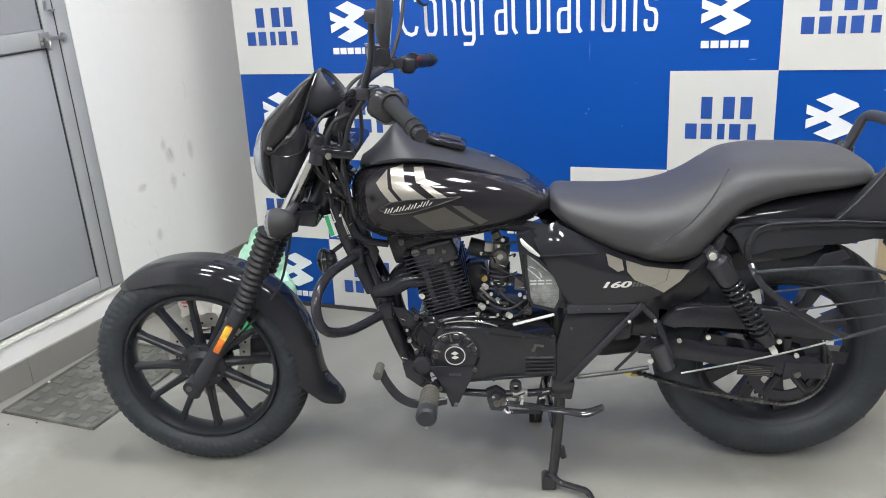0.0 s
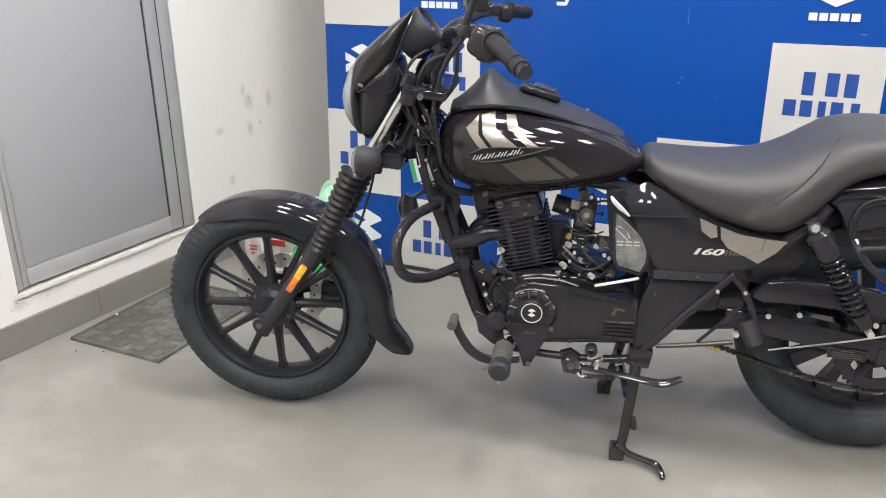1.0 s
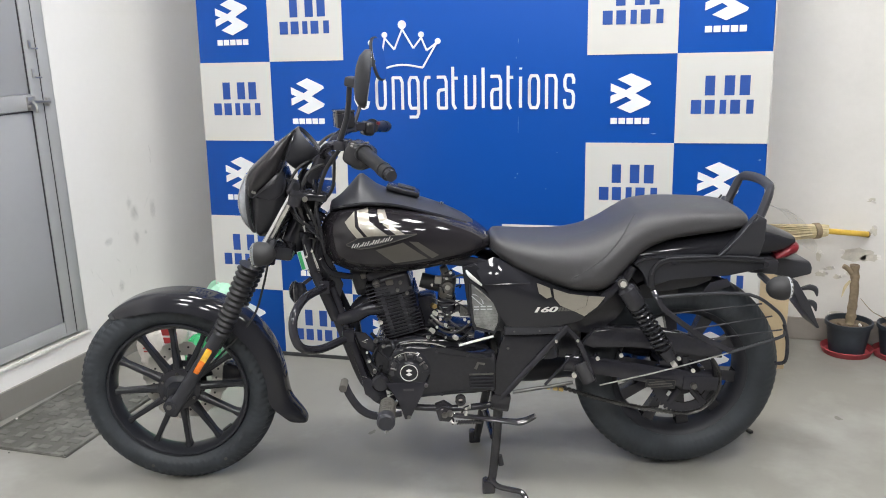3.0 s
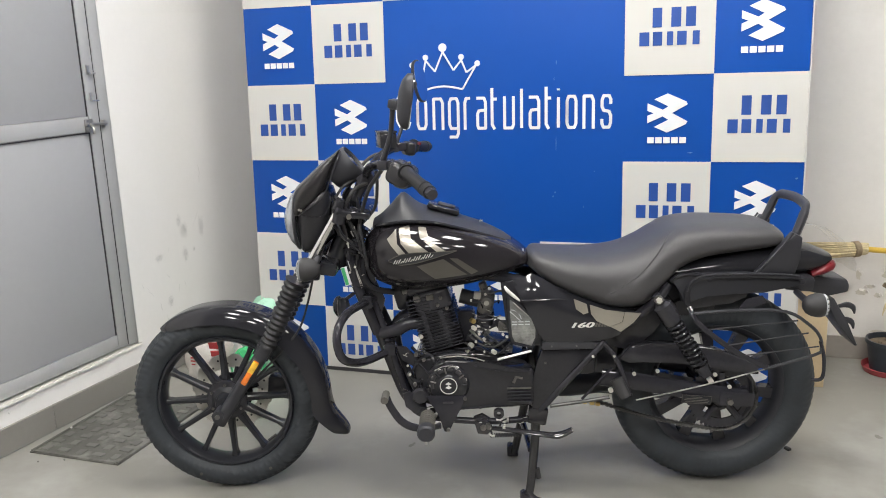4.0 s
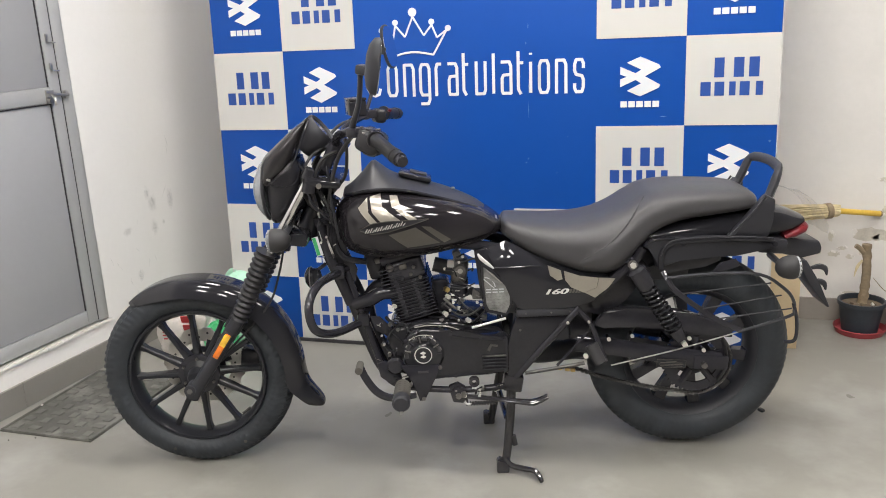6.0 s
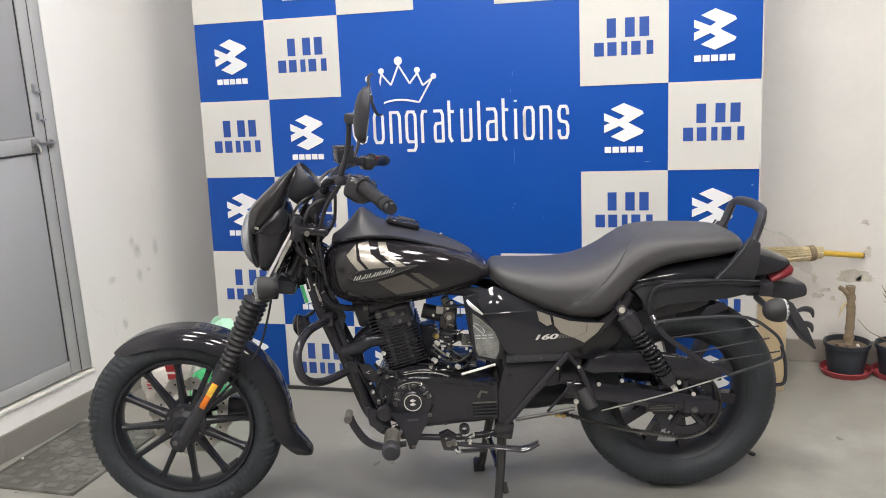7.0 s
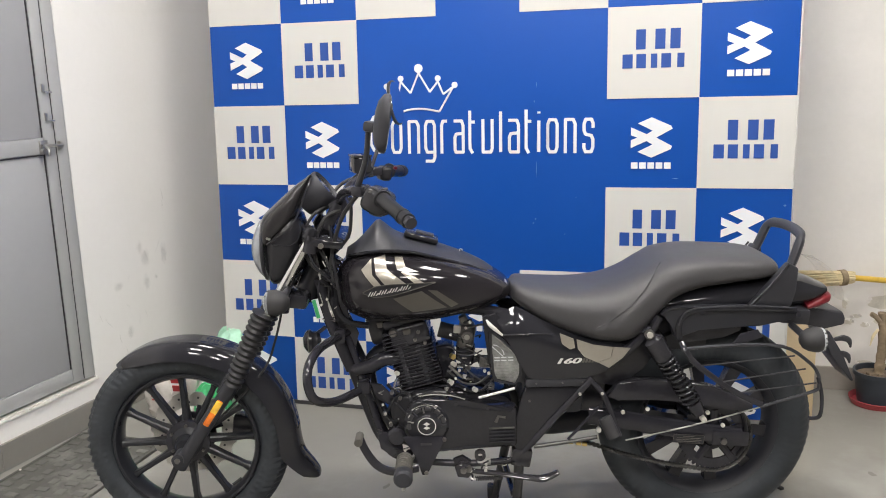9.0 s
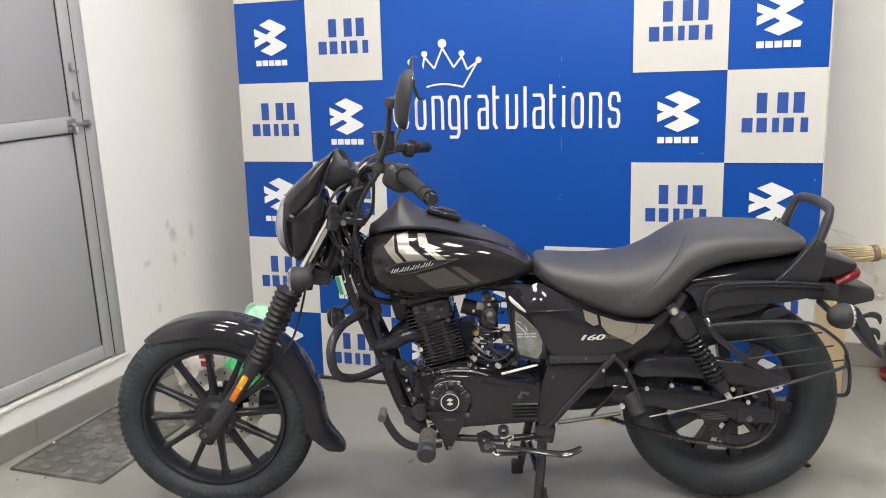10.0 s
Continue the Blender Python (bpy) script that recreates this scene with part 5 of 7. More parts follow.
# engine ---------------------------------------------------------------
def build_engine():
    case = part("crankcase", prism([(0.575, 0.405), (0.60, 0.44), (0.70, 0.455), (0.80, 0.45), (0.915, 0.42), (0.925, 0.30), (0.88, 0.275), (0.66, 0.272), (0.59, 0.30)], -0.095, 0.10, 0.018, segs=3), M_CASE, BIKE, "black engine crankcase")
    cover = part("engine_cover", prism([(0.622, 0.40), (0.645, 0.438), (0.69, 0.450), (0.745, 0.440), (0.79, 0.425), (0.925, 0.415), (0.925, 0.30), (0.75, 0.296), (0.70, 0.288), (0.645, 0.305), (0.618, 0.345)], -0.138, -0.090, 0.012, segs=3), M_CASE, case, "black engine side cover")
    # round generator cap with radial openings and a plain emblem disc
    cap = lathe([(0.0001, -0.152), (0.027, -0.152), (0.030, -0.149), (0.043, -0.146), (0.053, -0.146), (0.060, -0.138), (0.060, -0.120)], (0.681, 0, 0.374), "y", 48, closed=False)
    gen = part("generator_cap", cap, M_CASE, case, "round black generator cap")
    for k in range(6):
        a = math.radians(8 + 33 * k)
        arc = [(a + math.radians(5 * i)) for i in range(5)]
        part("cap_window", tube([(0.681 + 0.047 * math.cos(q), -0.1462, 0.374 + 0.047 * math.sin(q)) for q in arc], 0.0052, 8, 1, flat=(1.0, 0.3)), M_GASKET, gen)
        part("window_edge", tube([(0.681 + 0.0535 * math.cos(q), -0.1455, 0.374 + 0.0535 * math.sin(q)) for q in arc[1:4]], 0.0016, 6, 1), M_CHROME, gen)
        part("cap_spoke", rod((0.681 + 0.036 * math.cos(a - 0.12), -0.1480, 0.374 + 0.036 * math.sin(a - 0.12)), (0.681 + 0.053 * math.cos(a - 0.12), -0.1468, 0.374 + 0.053 * math.sin(a - 0.12)), 0.0024, 6), M_CARB if k % 2 else M_ENGINE, gen)
    part("cap_ring", lathe([(0.0228, -0.1535), (0.0248, -0.1535), (0.0248, -0.151), (0.0228, -0.151)], (0.681, 0, 0.374), "y", 36), M_SILVER, gen)
    for zz in (0.380, 0.369):
        part("cap_emblem", prism([(0.6725, zz), (0.681, zz + 0.0055), (0.6895, zz), (0.681, zz - 0.004)], -0.1545, -0.152), M_SILVER, gen, smooth=0)
    part("cap_arc", tube([(0.681 + 0.0575 * math.cos(a), -0.143, 0.374 + 0.0575 * math.sin(a)) for a in (math.radians(60 + 8 * i) for i in range(10))], 0.002, 6, 1), M_CHROME, gen)
    part("cover_rib", tube([(0.760, -0.139, 0.425), (0.80, -0.139, 0.416), (0.86, -0.139, 0.408), (0.915, -0.139, 0.405)], 0.0028, 8), M_CASE, case)
    part("cover_rib", tube([(0.640, -0.139, 0.312), (0.70, -0.139, 0.297), (0.78, -0.139, 0.304), (0.840, -0.139, 0.306)], 0.0026, 8), M_CASE, case)
    part("cover_seam", tube([(0.575, -0.096, 0.40), (0.598, -0.098, 0.437), (0.650, -0.100, 0.452)], 0.0035, 8), M_CASE, case)
    # fins on the side cover's rear part
    for k in range(5):
        part("cover_fin", box((0.882, -0.140, 0.318 + 0.010 * k), (0.068, 0.006, 0.004), bevel=0.001), M_CARB if k == 4 else M_ENGINE, case)
    part("cover_mark", prism([(0.862, 0.375), (0.870, 0.372), (0.876, 0.388), (0.892, 0.384), (0.893, 0.390), (0.872, 0.394)], -0.1400, -0.138), M_CARB, case, smooth=0)
    part("polished_edge", box((0.870, -0.136, 0.456), (0.100, 0.006, 0.0062), (-42, -14, 0), 0.001), M_SILVER, case, "bright metal edge strip")
    part("polished_edge", tube([(0.66, -0.132, 0.452), (0.70, -0.134, 0.457), (0.75, -0.134, 0.452), (0.785, -0.132, 0.440)], 0.003, 6), M_CHROME, case)
    # cylinder and head with cooling fins, leaning forward
    lean = -14
    base = Vector((0.672, 0, 0.448))
    up = Vector((math.sin(radians(lean)), 0, math.cos(radians(lean))))
    cyl = part("cylinder", box(base + up * 0.085, (0.106, 0.139, 0.17), (0, lean, 0), 0.02), M_ENGINE, case, "black finned cylinder")
    for k in range(12):
        part("fin", box(base + up * (0.014 + 0.0098 * k), (0.122, 0.157, 0.0026), (0, lean, 0), 0.0009, segs=1), M_ENGINE, case)
    part("rocker_box", box(base + up * 0.160 + Vector((0.006, 0, 0)), (0.108, 0.156, 0.062), (0, lean, 0), 0.012, segs=3), M_ENGINE, case, "black cylinder head")
    for k in range(5):
        part("fin", box(base + up * (0.134 + 0.0105 * k) + Vector((-0.036, 0, -0.009)), (0.070 - 0.003 * k, 0.166, 0.003), (0, lean, 0), 0.001, segs=1), M_ENGINE, case)
    for dx, dz in ((0.020, 0.150), (0.034, 0.172), (0.044, 0.140)):
        part("head_bolt", rod(base + up * dz + Vector((dx, -0.076, 0)), base + up * dz + Vector((dx, -0.086, 0)), 0.005, 8), M_CARB, case)
    for dx in (-0.03, 0.022):
        part("fin_web", box(base + up * 0.075 + Vector((dx, -0.074, 0)), (0.014, 0.006, 0.12), (0, lean, 0), 0.002), M_ENGINE, case)
    head = part("cylinder_head", box(base + up * 0.197, (0.118, 0.135, 0.030), (0, lean, 0), 0.012), M_ENGINE, case)
    part("head_plug", lathe([(0.0001, -0.082), (0.009, -0.082), (0.012, -0.077), (0.012, -0.06)], (0.597, 0, 0.612), "y", 20, closed=False), M_CARB, case)
    part("head_plug", box((0.634, -0.078, 0.616), (0.021, 0.012, 0.016), (0, -8, 0), bevel=0.003), M_PEG, case)
    for x, z in ((0.612, 0.575), (0.632, 0.582), (0.652, 0.588), (0.690, 0.60), (0.628, 0.515), (0.655, 0.500), (0.688, 0.512), (0.700, 0.535)):
        part("stud_nut", rod((x, -0.074, z), (x, -0.083, z), 0.0045, 6), M_ENGINE, case)
    for x, z in ((0.632, 0.415), (0.668, 0.444), (0.760, 0.430), (0.845, 0.416), (0.912, 0.404), (0.912, 0.312), (0.770, 0.302), (0.630, 0.322)):
        part("cover_bolt", rod((x, -0.136, z), (x, -0.1425, z), 0.0055, 6), M_ENGINE, case)
    part("sump_boss", lathe([(0.0001, -0.125), (0.020, -0.125), (0.026, -0.118), (0.026, -0.09)], (0.598, 0, 0.330), "y", 20, closed=False), M_ENGINE, case)
    for pts, r in (([(0.575, -0.06, 0.46), (0.600, -0.085, 0.445), (0.630, -0.10, 0.450), (0.640, -0.11, 0.43)], 0.005),
                   ([(0.555, -0.05, 0.40), (0.575, -0.08, 0.37), (0.60, -0.10, 0.36)], 0.006),
                   ([(0.56, -0.05, 0.43), (0.59, -0.09, 0.425), (0.625, -0.11, 0.395)], 0.0035),
                   ([(0.70, -0.06, 0.455), (0.73, -0.09, 0.462), (0.77, -0.10, 0.470), (0.80, -0.11, 0.452)], 0.0035)):
        part("engine_hose", tube(pts, r, 8), M_GLOSS, case)
    for x, z in ((0.588, 0.452), (0.610, 0.436), (0.566, 0.392), (0.582, 0.36)):
        part("mount_bolt", rod((x, -0.092, z), (x, -0.106, z), 0.0055, 6), M_CARB, case)
    part("mount_plate", prism([(0.545, 0.335), (0.565, 0.345), (0.61, 0.315), (0.615, 0.28), (0.58, 0.272), (0.552, 0.295)], -0.112, -0.104, 0.002), M_FRAME, case)
    part("mount_plate", prism([(0.530, 0.475), (0.56, 0.47), (0.600, 0.425), (0.585, 0.405), (0.545, 0.43)], -0.085, -0.078, 0.002), M_FRAME, case)
    part("starter_housing", box((0.735, 0.03, 0.500), (0.060, 0.07, 0.10), (0, -6, 0), 0.015), M_ENGINE, case)
    part("ignition_coil", box((0.552, 0.01, 0.605), (0.055, 0.06, 0.085), (0, -14, 0), 0.010), M_ENGINE, case)
    part("coil_clip", box((0.560, -0.026, 0.622), (0.020, 0.010, 0.016), (0, -14, 0), 0.003), M_CARB, case)
    # intake, carburettor and hoses behind the cylinder
    carb = part("carburettor", box((0.795, -0.02, 0.585), (0.045, 0.07, 0.07), (0, 10, 0), 0.012), M_CARB, case, "metal carburettor with hoses")
    part("carb_bowl", rod((0.790, -0.025, 0.515), (0.793, -0.025, 0.56), 0.026, 16), M_ENGINE, carb)
    part("carb_lever", lathe([(0.0001, -0.070), (0.016, -0.070), (0.018, -0.062), (0.018, -0.04)], (0.796, 0, 0.592), "y", 20, closed=False), M_CARB, carb)
    part("carb_screw", lathe([(0.0001, -0.073), (0.007, -0.073), (0.008, -0.069)], (0.796, 0, 0.592), "y", 12, closed=False), M_STEEL, carb)
    part("carb_tower", box((0.790, -0.03, 0.628), (0.022, 0.03, 0.035), (0, -25, 0), 0.006), M_CARB, carb)
    part("carb_clip", box((0.770, -0.055, 0.612), (0.020, 0.014, 0.022), (0, 8, 0), 0.003), M_STEEL, carb)
    part("intake", rod((0.72, -0.01, 0.60), (0.775, -0.015, 0.585), 0.022, 14), M_RUBBER, carb)
    part("intake", tube([(0.805, -0.015, 0.505), (0.835, -0.012, 0.512), (0.90, -0.01, 0.505)], 0.0095, 10), M_RUBBER, carb)
    for pts, r in (([(0.79, -0.06, 0.56), (0.85, -0.10, 0.535), (0.862, -0.11, 0.49), (0.83, -0.11, 0.455)], 0.0035),
                   ([(0.77, -0.05, 0.53), (0.80, -0.09, 0.50), (0.84, -0.10, 0.47), (0.85, -0.09, 0.44)], 0.0045),
                   ([(0.74, -0.07, 0.50), (0.78, -0.10, 0.475), (0.82, -0.11, 0.475), (0.86, -0.10, 0.50)], 0.005),
                   ([(0.80, -0.05, 0.61), (0.84, -0.08, 0.63), (0.855, -0.09, 0.60), (0.85, -0.1, 0.52)], 0.005),
                   ([(0.73, -0.06, 0.47), (0.77, -0.085, 0.460), (0.80, -0.1, 0.45), (0.84, -0.1, 0.452)], 0.006)):
        part("hose", tube(pts, r * 0.62, 8), M_RUBBER, carb)
    for x, y, z, r in ((0.752, -0.08, 0.545, 0.008), (0.755, -0.085, 0.525, 0.007), (0.745, -0.09, 0.475, 0.008), (0.81, -0.115, 0.462, 0.007), (0.735, -0.085, 0.455, 0.006), (0.785, -0.09, 0.49, 0.006), (0.60, -0.075, 0.50, 0.006)):
        part("fitting", rod((x, y, z), (x + 0.006, y - 0.012, z), r, 6), M_BRASS if z > 0.54 else M_ZINC, carb)
    rnd = random.Random(8)
    for k in range(10):
        a = Vector((rnd.uniform(0.745, 0.80), rnd.uniform(-0.10, -0.03), rnd.uniform(0.46, 0.60)))
        b = a + Vector((rnd.uniform(0.02, 0.07), rnd.uniform(-0.02, 0.02), rnd.uniform(-0.05, 0.03)))
        part("linkage", tube([a, a.lerp(b, 0.5) + Vector((0, -0.01, rnd.uniform(-0.015, 0.015))), b], rnd.uniform(0.002, 0.0042), 8), (M_ENGINE, M_FRAME, M_CARB)[k % 3], carb)
    for k in range(6):
        p = (rnd.uniform(0.74, 0.86), rnd.uniform(-0.09, -0.02), rnd.uniform(0.455, 0.53))
        part("bracket", box(p, (rnd.uniform(0.015, 0.04), 0.012, rnd.uniform(0.012, 0.03)), (0, rnd.uniform(-40, 40), 0), 0.003), (M_ENGINE, M_CARB)[k % 2], carb)
    part("reed_box", box((0.830, 0.02, 0.438), (0.08, 0.10, 0.045), (0, 6, 0), 0.012), M_ENGINE, carb)
    # exhaust header in front and down, on to a silencer on the far side
    ex = part("exhaust", tube([(0.60, 0.0, 0.545), (0.545, 0.015, 0.53), (0.515, 0.045, 0.46), (0.545, 0.085, 0.32), (0.62, 0.12, 0.24), (0.80, 0.15, 0.225), (1.0, 0.16, 0.235)], 0.019, 12), M_ENGINE, BIKE, "black exhaust pipe")
    part("silencer", tube([(0.98, 0.165, 0.235), (1.06, 0.17, 0.24), (1.40, 0.18, 0.275), (1.56, 0.185, 0.295)], [0.022, 0.040, 0.044, 0.034], 18), M_MATTE, ex)
    # scattered bright bits added to imitate edge glints between black castings, with short cables
    rnd = random.Random(31)
    for n, (x0, x1, ya, yb, z0, z1) in ((15, (0.545, 0.625, -0.115, -0.09, 0.275, 0.47)), (20, (0.735, 0.87, -0.125, -0.08, 0.44, 0.56)), (9, (0.75, 0.83, -0.09, -0.06, 0.57, 0.64)),
                                        (14, (0.735, 0.92, -0.172, -0.15, 0.232, 0.275)), (11, (0.40, 0.49, -0.07, -0.045, 0.60, 0.78))):
        for k in range(n):
            p = Vector((rnd.uniform(x0, x1), rnd.uniform(ya, yb), rnd.uniform(z0, z1)))
            if k % 3 == 0:
                part("glint_pin", tube([p, p + Vector((rnd.uniform(0.006, 0.02), -0.002, rnd.uniform(-0.008, 0.008)))], rnd.uniform(0.0016, 0.0026), 6, 1), M_CHROME, case)
            elif k % 3 == 1:
                part("glint_bolt", rod(p, p + Vector((0, -0.006, 0)), rnd.uniform(0.003, 0.0048), 6), M_ZINC, case)
            else:
                q = p + Vector((rnd.uniform(-0.03, 0.03), 0, rnd.uniform(-0.03, 0.02)))
                part("cable", tube([p, p.lerp(q, 0.5) + Vector((0.008, -0.008, 0.008)), q], rnd.uniform(0.002, 0.0035), 8), M_GLOSS, case)
    # lower bracket plate and peg
    br = part("footrest_bracket", prism([(0.614, 0.344), (0.732, 0.342), (0.712, 0.30), (0.678, 0.232), (0.664, 0.232), (0.648, 0.29)], -0.150, -0.142, 0.002), M_FRAME, BIKE, "black triangular bracket plate")
    part("bracket_slot", box((0.678, -0.1505, 0.322), (0.03, 0.002, 0.006)), M_GASKET, br)
    for x, z in ((0.640, 0.285), (0.676, 0.240), (0.727, 0.335)):
        part("bracket_bolt", bolt((x, -0.150, z), 0.006, 0.006), M_CARB, br)


build_engine()


# frame, stands and foot controls --------------------------------------
def build_frame():
    tube_l = part("frame_tube", tube([(0.405, 0, 0.80), (0.42, 0, 0.70), (0.47, 0, 0.52), (0.535, 0, 0.32), (0.56, 0, 0.275)], 0.021, 14), M_FRAME, BIKE, "black painted frame tube")
    part("gusset", prism([(0.405, 0.74), (0.46, 0.70), (0.50, 0.60), (0.47, 0.50), (0.44, 0.56), (0.40, 0.68)], -0.032, -0.024, 0.002), M_FRAME, tube_l)
    part("gusset", box((0.424, -0.050, 0.690), (0.007, 0.004, 0.10), (0, -17, 0), 0.001), M_CHROME, tube_l, "bright steel strip")
    for y, r in ((-0.040, 0.016), (0.040, 0.016)):
        part("frame_tube", tube([(0.430, y * 0.5, 0.790), (0.408, y, 0.735), (0.418, y, 0.660), (0.446, y, 0.580), (0.475, y, 0.500)], r, 12), M_FRAME, BIKE)
    part("frame_tube", tube([(0.452, -0.045, 0.745), (0.445, -0.055, 0.690), (0.470, -0.060, 0.645), (0.53, -0.06, 0.630)], 0.009, 10), M_GLOSS, BIKE)
    part("gusset", prism([(0.385, 0.760), (0.430, 0.760), (0.470, 0.690), (0.480, 0.640), (0.440, 0.640), (0.405, 0.680)], -0.046, -0.030, 0.004), M_FRAME, tube_l)
    for s in (-1, 1):
        f = part("frame_tube", tube([(0.45, s * 0.02, 0.64), (0.50, s * 0.05, 0.50), (0.555, s * 0.08, 0.32), (0.60, s * 0.10, 0.265), (0.75, s * 0.115, 0.248), (0.88, s * 0.12, 0.252), (0.93, s * 0.125, 0.272), (1.02, s * 0.135, 0.375), (1.125, s * 0.14, 0.492)], 0.0095, 12), M_FRAME, BIKE)
        part("frame_tube", tube([(1.118, s * 0.142, 0.488), (1.15, s * 0.142, 0.45), (1.172, s * 0.142, 0.40), (1.195, s * 0.15, 0.33)], 0.008, 10), M_FRAME, BIKE)
        part("frame_tube", tube([(1.06, s * 0.14, 0.32), (1.10, s * 0.142, 0.365), (1.145, s * 0.142, 0.415)], 0.004, 8), M_FRAME, BIKE)
        part("frame_tube", tube([(1.02, s * 0.12, 0.53), (1.14, s * 0.125, 0.51), (1.26, s * 0.13, 0.60), (1.30, s * 0.13, 0.655)], 0.014, 10), M_FRAME, BIKE)
        for x, z in ((1.149, 0.452), (1.195, 0.335), (1.09, 0.452)):
            part("frame_bolt", rod((x, s * 0.1535, z), (x, s * 0.146, z), 0.0042, 6), M_ZINC, f)
        part("frame_tube", tube([(0.46, s * 0.03, 0.73), (0.65, s * 0.05, 0.685), (0.88, s * 0.07, 0.66), (1.2, s * 0.09, 0.56)], 0.016, 10), M_FRAME, BIKE)
    # sticker on the frame beside the head
    st = part("frame_sticker", box((0.3955, -0.050, 0.679), (0.024, 0.002, 0.056), (0, -12, 0)), M_LETTER, BIKE, "white and green paper sticker")
    part("sticker_print", box((0.3895, -0.0515, 0.6785), (0.010, 0.0015, 0.052), (0, -12, 0)), M_GREEN, st)
    # engine guard loops
    for s in (-1, 1):
        g = part("engine_guard", tube([(0.470, s * 0.02, 0.602), (0.438, s * 0.10, 0.606), (0.412, s * 0.20, 0.612), (0.396, s * 0.265, 0.590), (0.395, s * 0.285, 0.548), (0.409, s * 0.272, 0.505), (0.443, s * 0.20, 0.470), (0.492, s * 0.10, 0.456), (0.525, s * 0.05, 0.458)], 0.0118, 12), M_FRAME, BIKE, "black engine guard bar")
        part("guard_clamp", box((0.512, s * 0.075, 0.464), (0.035, 0.04, 0.036), bevel=0.006), M_FRAME, g)
        part("guard_clamp", box((0.452, s * 0.055, 0.604), (0.03, 0.04, 0.04), bevel=0.006), M_FRAME, g)
    horn = part("horn", lathe([(0.0001, -0.022), (0.012, -0.024), (0.024, -0.018), (0.031, -0.012), (0.032, -0.004), (0.027, 0.004), (0.027, 0.012), (0.018, 0.022), (0.0001, 0.026)], (0.372, -0.045, 0.586), "x", 28, closed=False,
                               tilt=Matrix.Rotation(radians(16), 4, "Z")), M_GLOSS, BIKE, "round gloss black horn")
    part("horn_bracket", box((0.395, -0.035, 0.612), (0.036, 0.012, 0.010), (0, -35, 0), 0.002), M_FRAME, horn)
    part("horn_rim", tube([(0.366, -0.045 + 0.031 * math.cos(a), 0.586 + 0.031 * math.sin(a)) for a in (math.pi / 12 * i for i in range(24))], 0.0022, 6, 1, closed=True), M_CARB, horn)
    part("cooling_hose", tube([(0.49, -0.04, 0.50), (0.53, -0.06, 0.515), (0.57, -0.06, 0.535), (0.61, -0.05, 0.53)], 0.021, 12), M_FRAME, BIKE)


build_frame()


